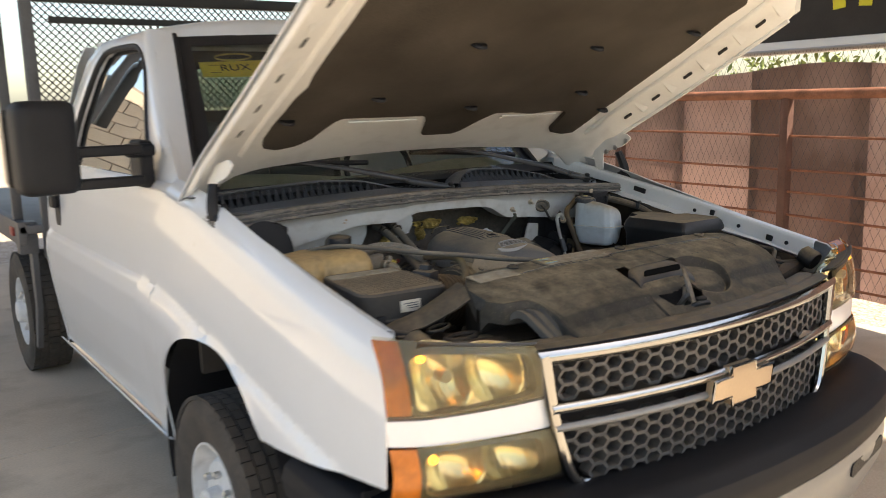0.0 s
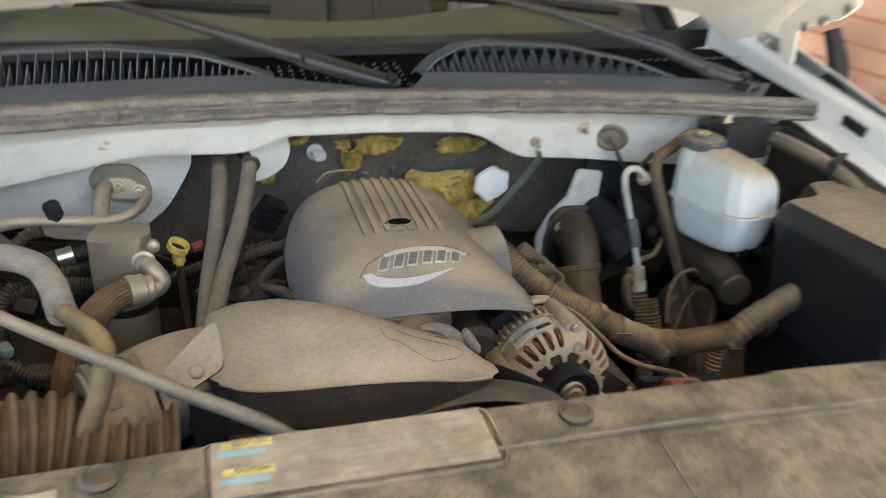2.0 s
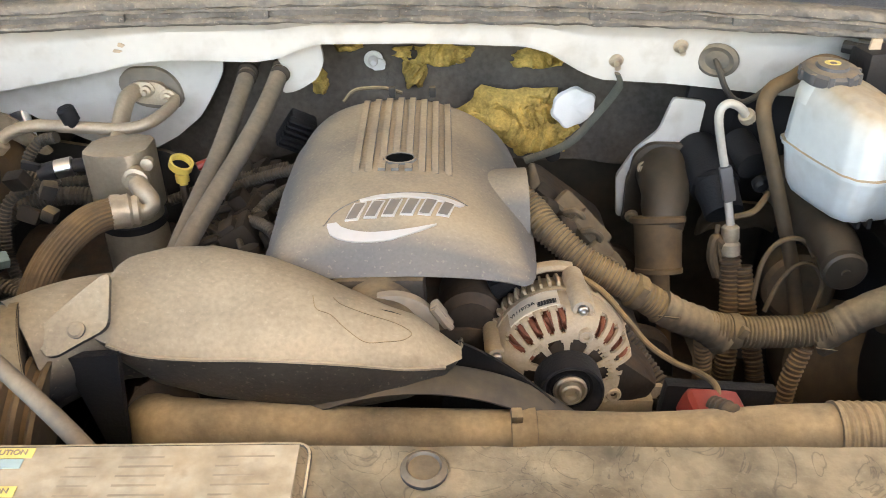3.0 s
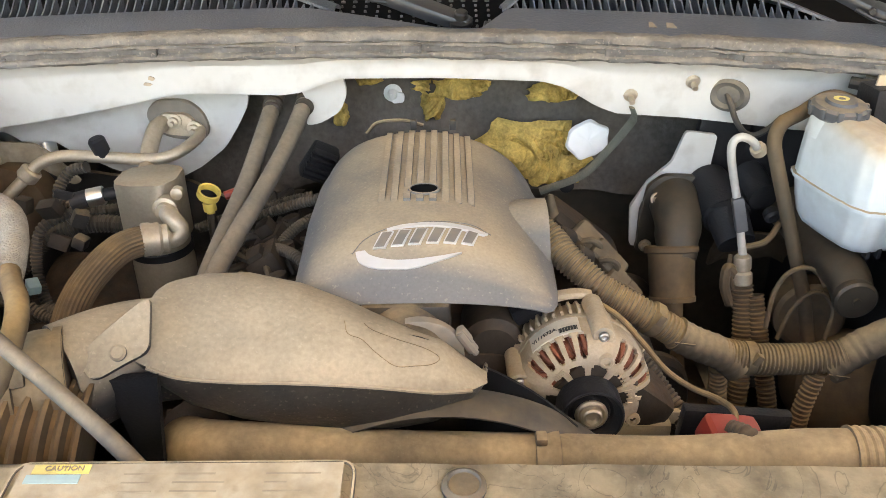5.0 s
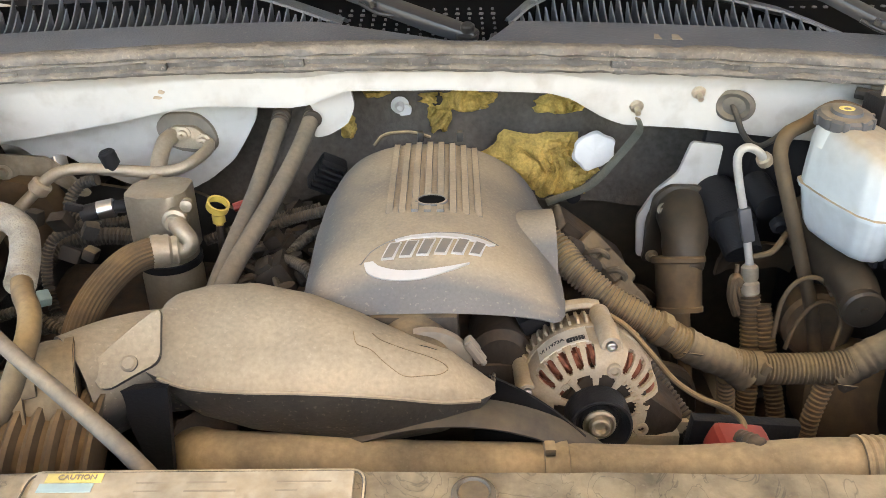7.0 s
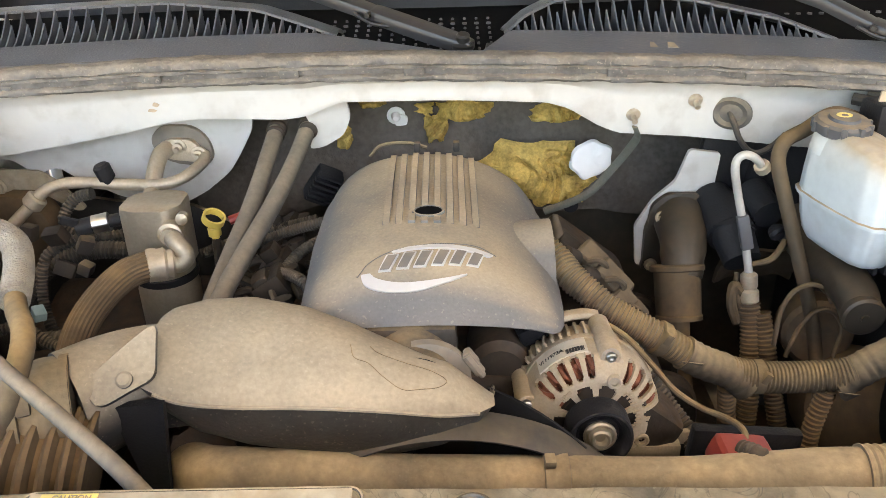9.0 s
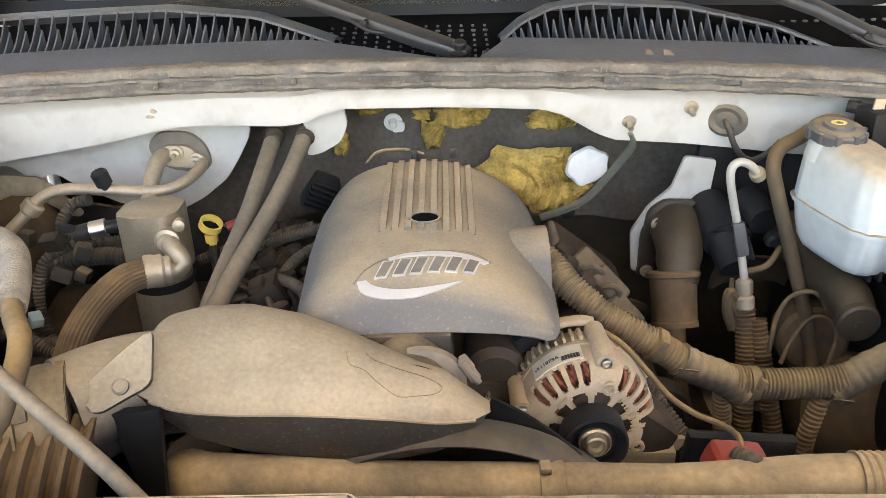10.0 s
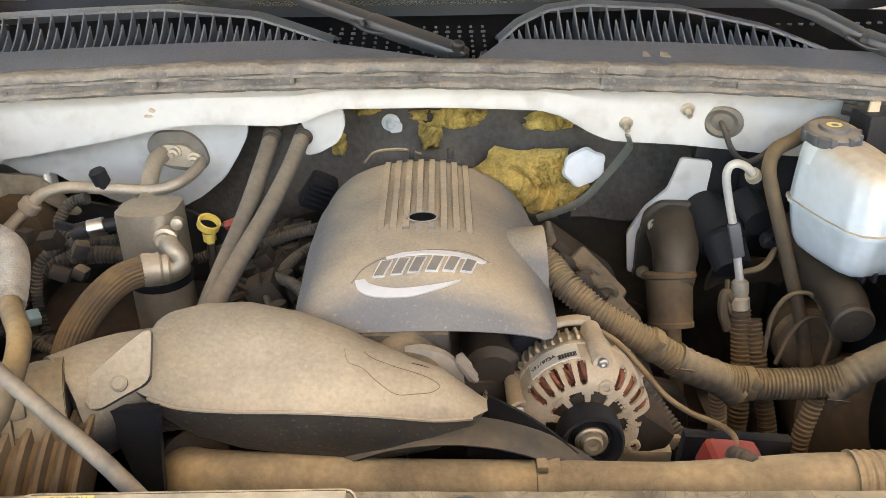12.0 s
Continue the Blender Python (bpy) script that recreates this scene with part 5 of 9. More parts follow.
def cowl():
    bm = bm_new()

    def face(u, v):
        x = lerp(-0.93, 0.93, u)
        t, b = seal_z(x) - 0.007, cowl_low(x)
        y = 1.216 + 0.016 * min(1, v / 0.24) ** 0.8 + 0.003 * noise.noise((x * 3, v * 2, 7))
        z = lerp(t, b, min(1, v / 0.8))
        if v > 0.8:
            w = (v - 0.8) / 0.2
            y += 0.03 * math.sin(w * math.pi / 2) + 0.06 * w
            z += -0.006 * math.sin(w * math.pi) + 0.01 * w
        return (x, y, z + 0.002 * noise.noise((x * 5, v * 2, 3)))
    sheet(bm, face, 150, 20, 0.003)
    c = part("cowl_panel", bm, bay_white, truck, "white painted cowl panel, dusty and chipped")
    # lower lobe by the heater hoses
    bm = bm_new()
    prism(bm, rounded([(-0.235, 1.25), (-0.16, 1.265), (-0.152, 1.225), (-0.165, 1.195), (-0.20, 1.175), (-0.225, 1.172), (-0.21, 1.20)], 0.012), (0, 1.275, 0), (1, 0, 0), (0, 0, 1), 0.01)
    part("cowl_lobe", bm, bay_white, c)
    # lower passenger side of the firewall
    bm = bm_new()
    prism(bm, rounded([(-0.95, 1.24), (-0.32, 1.25), (-0.322, 1.195), (-0.345, 1.155), (-0.37, 1.118), (-0.415, 1.083), (-0.46, 1.06), (-0.56, 1.075), (-0.63, 1.11), (-0.665, 1.135), (-0.70, 1.12), (-0.74, 1.15), (-0.95, 1.15)], 0.012), (0, 1.318, 0), (1, 0, 0), (0, 0, 1), 0.008)
    part("firewall_plate", bm, bay_white, c, "white painted firewall plate")
    bm = bm_new()
    prism(bm, rounded([(-0.95, 0.8), (-0.36, 0.8), (-0.36, 1.0), (-0.45, 1.05), (-0.58, 1.06), (-0.95, 1.13)], 0.01), (0, 1.335, 0), (1, 0, 0), (0, 0, 1), 0.01)
    part("firewall_lower", bm, dusty_plastic, c)
    bm = bm_new()
    prism(bm, rounded([(-0.84, 1.155), (-0.675, 1.143), (-0.655, 1.128), (-0.61, 1.075), (-0.625, 1.068), (-0.69, 1.11), (-0.735, 1.112), (-0.76, 1.09), (-0.84, 1.08)], 0.008), (0, 1.275, 0), (1, 0, 0), (0, 0, 1), 0.006, 0.002)
    br = part("hinge_bracket", bm, dusty_sticker, c, "beige dusted bracket")
    bm = bm_new()
    lathe(bm, [(0.013, 0), (0.014, 0.003), (0.009, 0.004), (0.009, 0.011), (0, 0.012)], (-0.748, 1.268, 1.118), (0, -1, 0), 14)
    part("bolt", bm, tube_metal, br)
    bm = bm_new()
    lathe(bm, [(0.0, 0), (0.075, 0.0), (0.08, 0.02), (0.07, 0.05), (0.03, 0.06), (0, 0.06)], (-0.74, 1.30, 1.03), (0, -1, 0.1), 26)
    part("brown_drum", bm, sleeve_brown, c, "brown dusted drum below the bracket")
    # bracket plate by the steering shaft
    bm = bm_new()
    prism(bm, rounded([(0.390, 1.164), (0.441, 1.157), (0.434, 1.07), (0.40, 1.06), (0.340, 1.05), (0.331, 0.955), (0.318, 0.957), (0.312, 1.03), (0.338, 1.077), (0.373, 1.11)], 0.007), (0, 1.252, 0), (1, 0, 0), (0, 0, 1), 0.008)
    part("pedal_plate", bm, bay_white, c, "white painted pedal bracket plate")
    # chips through the paint
    for x, z, w, h in ((-0.447, 1.264, 0.006, 0.004), (-0.454, 1.255, 0.008, 0.003)):
        bm = bm_new()
        prism(bm, rounded([(-w, -h * 0.4), (w * 0.3, -h), (w, 0), (w * 0.2, h * 0.7), (-w * 0.6, h)], 0.002, 3), (x, 1.2315, z), (1, 0, 0), (0, 0, 1), 0.003)
        part("paint_chip", bm, chip_brown, c, "small brown chip in the paint")
    # felt lining
    bm = bm_new()

    def lining(u, v):
        x = lerp(-0.62, 0.98, u)
        z = lerp(0.985 + 0.03 * noise.noise((x * 7, 5, 0)), 1.30, v)
        y = 1.43 + 0.02 * noise.noise((x * 4, z * 4, 1)) + 0.006 * noise.noise((x * 16, z * 16, 2)) - 0.14 * max(0, x - 0.18) ** 0.8
        return (x, y, z)
    sheet(bm, lining, 110, 36, 0.01)
    f = part("firewall_felt", bm, felt, c, "dark felt firewall lining, torn in places")
    bm = bm_new()
    sheet(bm, lambda u, v: (lerp(-0.75, 0.80, u), 1.50 - 0.10 * max(0, lerp(-0.75, 0.80, u) - 0.18) + 0.012 * noise.noise((u * 9, v * 6, 2)), lerp(0.45, 1.31, v)), 40, 24, 0.01)
    part("bulkhead", bm, bulkhead_brown, c, "grimy brown bulkhead below the felt")

    def clump(cx, cy, cz, rx, rz, seed, name="torn_insulation", mat=fibre, n=26):
        b2 = bm_new()

        def blob(u, v):
            a, r = u * 2 * math.pi, v
            rag = 1 + 0.45 * noise.noise((math.cos(a) * 1.6, math.sin(a) * 1.6, seed)) + 0.22 * noise.noise((math.cos(a) * 5, math.sin(a) * 5, seed + 3))
            x, z = cx + rx * r * rag * math.cos(a), cz + rz * r * rag * math.sin(a)
            lump = 0.020 * (1 - r ** 3) + 0.007 * math.sin(x * 290 + 16 * noise.noise((x * 9, z * 14, seed))) * (1 - r ** 4) + 0.020 * noise.noise((x * 22, z * 22, seed)) * (1 - r ** 4) + 0.008 * noise.noise((x * 70, z * 70, seed))
            return (x, cy - lump, z)
        sheet(b2, lambda u, v: blob(1 - u, max(v, 0.01)), 40, n, 0)
        part(name, b2, mat, f, "ragged yellow fibre insulation")
    clump(0.155, 1.395, 1.078, 0.105, 0.052, 1)
    clump(0.195, 1.38, 1.045, 0.06, 0.035, 2)
    clump(0.015, 1.415, 1.185, 0.07, 0.018, 3)
    clump(-0.022, 1.42, 1.155, 0.020, 0.038, 4)
    clump(0.195, 1.40, 1.178, 0.055, 0.016, 5)
    clump(-0.185, 1.41, 1.14, 0.02, 0.02, 6)
    clump(-0.13, 1.41, 1.205, 0.025, 0.01, 7)
    for x, z in ((-0.090, 1.172), (0.053, 1.174)):
        bm = bm_new()
        lathe(bm, [(0.016, 0), (0.017, 0.004), (0.009, 0.006), (0.008, 0.014), (0.005, 0.018), (0, 0.018)], (x, 1.43, z), (0, -1, -0.1), 18)
        part("stud_washer", bm, foam_white, f, "white washer on a stud")
    bm = bm_new()
    prism(bm, rounded([(-0.012, -0.018), (0.010, -0.016), (0.011, 0.0), (-0.004, 0.004), (-0.011, 0.0)], 0.006), (-0.080, 1.425, 1.172), (1, 0, 0), (0, 0, 1), 0.006)
    part("tag", bm, foam_white, f)
    bm = bm_new()
    lathe(bm, [(0.004, 0), (0.012, 0.0), (0.010, 0.02), (0.006, 0.022), (0.0, 0.022)], (-0.022, 1.425, 1.187), (0, -1, -0.1), 14)
    part("stud", bm, dark_metal, f)
    bm = bm_new()
    lathe(bm, [(0.0, 0), (0.039, 0.0), (0.041, 0.004), (0.037, 0.010), (0.02, 0.013), (0, 0.012)], (0.249, 1.345, 1.112), (0.1, -1, 0.1), 56, 0.82)
    for v in bm.verts:
        k = 1 + 0.20 * noise.noise((v.co.x * 42, 3, v.co.z * 42))
        v.co.x = 0.249 + (v.co.x - 0.249) * k * 0.94
        v.co.z = 1.112 + (v.co.z - 1.112) * k
        v.co.y += 0.002 * noise.noise((v.co.x * 90, 7, v.co.z * 90))
    part("grommet", bm, foam_white, f, "white foam grommet")
    bm = bm_new()
    lathe(bm, [(0.014, 0), (0.014, 0.006), (0.005, 0.007), (0.005, 0.012), (0, 0.012)], (0.226, 1.395, 1.003), (0, -1, 0), 14)
    part("push_clip", bm, plastic, f)
    # studs, grommet and vacuum line on the driver side
    for x, z in ((0.291, 1.231), (0.385, 1.252)):
        bm = bm_new()
        lathe(bm, [(0.010, 0), (0.0115, 0.004), (0.009, 0.008), (0.0045, 0.009), (0.0045, 0.022), (0, 0.022)], (x, 1.232, z), (0, -1, -0.35), 16)
        part("stud", bm, tube_metal, c)
    bm = bm_new()
    lathe(bm, [(0.029, -0.012), (0.032, 0), (0.032, 0.004), (0.026, 0.008), (0.018, 0.003), (0.010, 0.005), (0, 0.005)], (0.441, 1.222, 1.231), (-0.55, -0.85, 0.10), 28, 0.78)
    part("cable_grommet", bm, heater_grey, c, "grey rubber cable grommet")
    bm = bm_new()
    tube(bm, [(0.438, 1.222, 1.232), (0.442, 1.205, 1.218), (0.451, 1.20, 1.197), (0.466, 1.20, 1.179), (0.483, 1.20, 1.173), (0.503, 1.20, 1.184), (0.521, 1.20, 1.203)], 0.0046, 10)
    part("vent_tube", bm, rubber, c)
    bm = bm_new()
    tube(bm, [(0.292, 1.215, 1.215), (0.298, 1.22, 1.20), (0.30, 1.25, 1.175), (0.277, 1.29, 1.115), (0.24, 1.31, 1.06), (0.17, 1.33, 1.02)], 0.0068, 8, 8, squash=0.35)
    part("ground_strap", bm, strap_grey, c, "flat grey ground strap")


cowl()


def seal():
    prof = [(1.245, 0.022), (1.238, 0.0268), (1.231, 0.0262), (1.228, 0.0280), (1.219, 0.0286), (1.214, 0.0274), (1.211, 0.0284), (1.205, 0.0268), (1.2005, 0.0235), (1.1985, 0.0165), (1.2005, 0.0145), (1.1955, 0.0135), (1.1945, 0.0105), (1.1995, 0.009), (1.2005, 0.0015), (1.1965, 0.0005), (1.1925, -0.0015), (1.1910, -0.0045), (1.1935, -0.0085), (1.205, -0.009), (1.245, -0.002)]
    bm = bm_new()
    rings = []
    for i in range(421):
        x = lerp(-0.93, 0.93, i / 420)
        w = 0.0016 * noise.noise((x * 14, 0, 1)) + 0.0022 * noise.noise((x * 4, 0, 2))
        z0 = seal_z(x) + w
        rings.append([(x, y + 0.003 * noise.noise((x * 20, k * 3.0, 4)) * (0 < k < 19) - 0.02 * abs(x) ** 3, z0 + z + 0.0018 * noise.noise((x * 34, k * 2.0, 9)) + 0.0010 * noise.noise((x * 90, k * 5.0, 3))) for k, (y, z) in enumerate(prof)])
    skin(bm, rings)
    s = part("cowl_seal", bm, seal_rubber, truck, "dusty perished rubber cowl seal", auto=50)
    for x in (-0.66, -0.435, -0.23, -0.045, 0.255, 0.46, 0.655):
        bm = bm_new()
        box(bm, (x, 1.1975, seal_z(x) + 0.006 - 0.02 * abs(x) ** 3), (0.030, 0.010, 0.013), (8, 1, 0), 0.002)
        part("seal_clip", bm, seal_rubber, s)


seal()


def cowl_vent():
    cv = thing("cowl_vent", (0, 1.35, 1.30), "dark grey plastic cowl vent panel with louvre fins", "vent panel")

    def top_y(x):
        if x < -0.15:
            return interp(x, (-0.95, 1.377), (-0.45, 1.375), (-0.3, 1.356), (-0.17, 1.312))
        return interp(x, (0.095, 1.312), (0.13, 1.341), (0.18, 1.366), (0.24, 1.376), (0.40, 1.373), (0.54, 1.346), (0.635, 1.312))

    def floor_z(y):
        return 1.318 + 0.12 * (y - 1.30)

    def rim_z(y):
        return interp(y, (1.20, 1.325), (1.30, 1.340), (1.312, 1.343), (1.338, 1.364), (1.376, 1.392), (1.6, 1.40))
    # front shelf and rim
    bm = bm_new()
    def shelf(u, v):
        x = lerp(-0.93, 0.93, u)
        back = interp(x, (-0.225, 1.318), (-0.20, 1.314), (0.0, 1.243), (0.03, 1.232), (0.055, 1.238), (0.085, 1.285), (0.105, 1.318))
        y = lerp(1.215, back, v)
        return (x, y, seal_z(x) + lerp(0.020, 0.038, (y - 1.215) / 0.103) + (0.004 if 1.219 < y < 1.235 else 0))
    sheet(bm, shelf, 220, 14, 0.004)
    part("front_shelf", bm, cowl_plastic, cv)
    # the screen's near-black colour also holds the shade between the fins
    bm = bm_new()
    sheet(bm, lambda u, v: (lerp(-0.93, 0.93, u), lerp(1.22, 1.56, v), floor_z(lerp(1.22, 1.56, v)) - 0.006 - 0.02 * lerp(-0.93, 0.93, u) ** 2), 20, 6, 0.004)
    part("vent_screen", bm, shade_black, cv, "black perforated screen, deepened with painted shade")
    for a, b in ((-0.93, -0.17), (0.095, 0.635)):
        bm = bm_new()

        def hoodlet(u, v, a=a, b=b):
            x = lerp(a, b, u)
            y = top_y(x)
            return (x, y + lerp(0.0, 0.10, v), rim_z(y) + seal_z(x) - 1.309 + lerp(0.0, 0.012, v) - 0.03 * v * v)
        sheet(bm, hoodlet, 50, 6, 0.004)
        part("vent_hood", bm, cowl_plastic, cv)
        n = int(round((b - a) / 0.0133))
        for i in range(1, n):
            x = lerp(a, b, i / n)
            y1 = top_y(x)
            if y1 < 1.320:
                continue
            tall = i % 2 == 0
            if not tall:
                y1 = 1.312 + (y1 - 1.312) * 0.62
            dz = seal_z(x) - 1.309
            lean = 0.1 * x
            bm = bm_new()
            ring = []
            for t in (0.0, 0.05, 0.15, 0.35, 0.55, 0.75, 0.9, 1.0):
                y = lerp(1.310, y1, t)
                zt = rim_z(1.312) + (rim_z(y1) - rim_z(1.312)) * t ** 1.9 + dz - (0.016 if t == 0 else 0)
                zb = floor_z(y) + dz - 0.01
                dx = lean * (y - 1.30) + (0.006 if x < 0 else -0.006) * t * t
                ring.append([(x + dx - 0.0017, y, zb), (x + dx - 0.0012, y, zt), (x + dx + 0.0012, y, zt), (x + dx + 0.0017, y, zb)])
            skin(bm, ring)
            part("louvre_fin", bm, cowl_plastic, cv)
    # raised flap at the front edge of each half
    bm = bm_new()
    prism(bm, [(-0.93, 1.222), (-0.50, 1.222), (-0.505, 1.236), (-0.93, 1.24)], (0, 0, 1.318), (1, 0, 0), (0, 1, 0), 0.010, 0.002)
    part("edge_flap", bm, wiper_black, cv)
    def shelf_z(x, y):
        return seal_z(x) + lerp(0.020, 0.038, (y - 1.215) / 0.103)

    def lie(name, u0, u1, y0, y1, lift, mat, par, skew=0.0, label=""):
        """A thin plate lying on the front shelf."""
        b2 = bm_new()
        sheet(b2, lambda u, v: (lerp(u0, u1, u) + skew * v * (1 - 2 * u), lerp(y0, y1, v), shelf_z(lerp(u0, u1, u), lerp(y0, y1, v)) + lift), 16, 6, 0.004)
        return part(name, b2, mat, par, label)
    fl = lie("drain_cover", 0.135, 0.415, 1.217, 1.272, 0.007, cowl_plastic, cv, 0.03, "scuffed low drain cover")
    for x, w in ((0.318, 0.006), (0.347, 0.008)):
        lie("scuff", x - w, x + w, 1.244, 1.262, 0.0076, plate_tan, fl, 0.003, "pale scuff in the plastic")
    # middle saddle with pins of the screen
    for r in range(9):
        for k in range(14):
            x, y = -0.19 + k * 0.0205, 1.275 + r * 0.0235
            if y < interp(x, (-0.225, 1.33), (0.03, 1.262), (0.105, 1.33)):
                continue
            bm = bm_new()
            big = r == 7
            lathe(bm, [(0.0042 if big else 0.0026, 0), (0.0040 if big else 0.0022, 0.003), (0.002, 0.0035)], (x, y, floor_z(y) - 0.0065), (0, 0, 1), 8)
            part("screen_boss", bm, rack_steel, cv)
    for k in range(14):
        bm = bm_new()
        x = 0.60 + k * 0.02
        lathe(bm, [(0.0045, 0), (0.0045, 0.003), (0.0025, 0.0035)], (x, 1.47, floor_z(1.47) - 0.015), (0, 0, 1), 8)
        part("screen_boss", bm, rack_steel, cv)
    bm = bm_new()
    sheet(bm, lambda u, v: (lerp(-0.93, 0.93, u), 1.52 + 0.14 * lerp(-0.93, 0.93, u) ** 2 + lerp(0, 0.02, v), lerp(1.31, 1.375, v) - 0.02 * lerp(-0.93, 0.93, u) ** 2), 40, 3, 0.004)
    part("glass_strip", bm, plastic, cv, "black strip under the windshield")

    def wiper(name, pts, blade):
        w = thing(name, pts[0], "black windshield wiper arm with a round pivot nut", "wiper", "windshield wipers")
        bm = bm_new()
        lathe(bm, [(0.014, -0.03), (0.014, 0.0), (0.018, 0.002), (0.018, 0.010), (0.011, 0.013), (0.011, 0.022), (0.008, 0.025), (0, 0.025)], pts[0], (0, -0.3, 1), 20)
        part("pivot", bm, black_steel, w)
        def arm_run(run, widths, heights):
            b2 = bm_new()
            rings = []
            path = [Vector(q) for q in run]
            for i, q in enumerate(path):
                d = (path[min(i + 1, len(path) - 1)] - path[max(i - 1, 0)]).normalized()
                sd = d.cross(Vector((0, -0.25, 1))).normalized()
                up = sd.cross(d).normalized()
                wd, ht = widths[i] / 2, heights[i]
                rings.append([q + sd * a * wd + up * b * ht for a, b in ((-1, -1), (-1, -0.1), (-0.8, 0.22), (-0.3, 0.3), (0.3, 0.3), (0.8, 0.22), (1, -0.1), (1, -1))])
            skin(b2, rings)
            return b2
        p0, p1 = Vector(pts[0]) + Vector((0, 0, 0.012)), Vector(pts[1])
        part("arm", arm_run([p0 + (p0 - p1).normalized() * 0.016, p0, p0.lerp(p1, 0.3), p0.lerp(p1, 0.95), p1], [0.020, 0.032, 0.034, 0.034, 0.030], [0.012, 0.014, 0.016, 0.016, 0.012]), wiper_black, w)
        part("arm", arm_run([p1.lerp(p0, 0.04), p1.lerp(Vector(pts[2]), 0.1), *[Vector(q) for q in pts[2:]]], [0.026, 0.030, 0.028, 0.020, 0.012][:len(pts)], [0.012, 0.014, 0.014, 0.010, 0.006][:len(pts)]), wiper_black, w)
        bm = bm_new()
        lathe(bm, [(0.005, -0.02), (0.005, 0.02)], p1 + Vector((0, -0.004, -0.006)), (0.45, 0.9, 0), 10)
        tube(bm, [p1 + Vector((-0.03, -0.010, -0.004)), p1 + Vector((0.0, -0.022, -0.018)), p1 + Vector((0.03, -0.028, -0.022))], 0.0035, 8)
        part("knuckle", bm, black_steel, w)
        bm = bm_new()
        tube(bm, [p0 + Vector((0.012, -0.020, -0.022)), p0 + Vector((0.034, -0.012, -0.016)), p0 + Vector((0.040, 0.008, -0.010))], 0.004, 8)
        part("hose_loop", bm, black_steel, w)
        bm = bm_new()
        tube(bm, [Vector(q) for q in blade], 0.011, 6, 6)
        part("blade", bm, plastic, w)
    wiper("wiper", [(0.029, 1.278, 1.328), (-0.114, 1.355, 1.375), (-0.202, 1.400, 1.397), (-0.323, 1.460, 1.425), (-0.52, 1.58, 1.462)], [(-0.15, 1.575, 1.425), (-0.45, 1.60, 1.44), (-0.72, 1.68, 1.455)])
    wiper("wiper", [(0.738, 1.27, 1.312), (0.675, 1.31, 1.345), (0.614, 1.36, 1.374), (0.422, 1.50, 1.428), (0.25, 1.60, 1.462)], [(0.62, 1.60, 1.41), (0.35, 1.60, 1.435), (0.08, 1.62, 1.45)])


cowl_vent()

# ==== bay walls and the mass under the parts ====


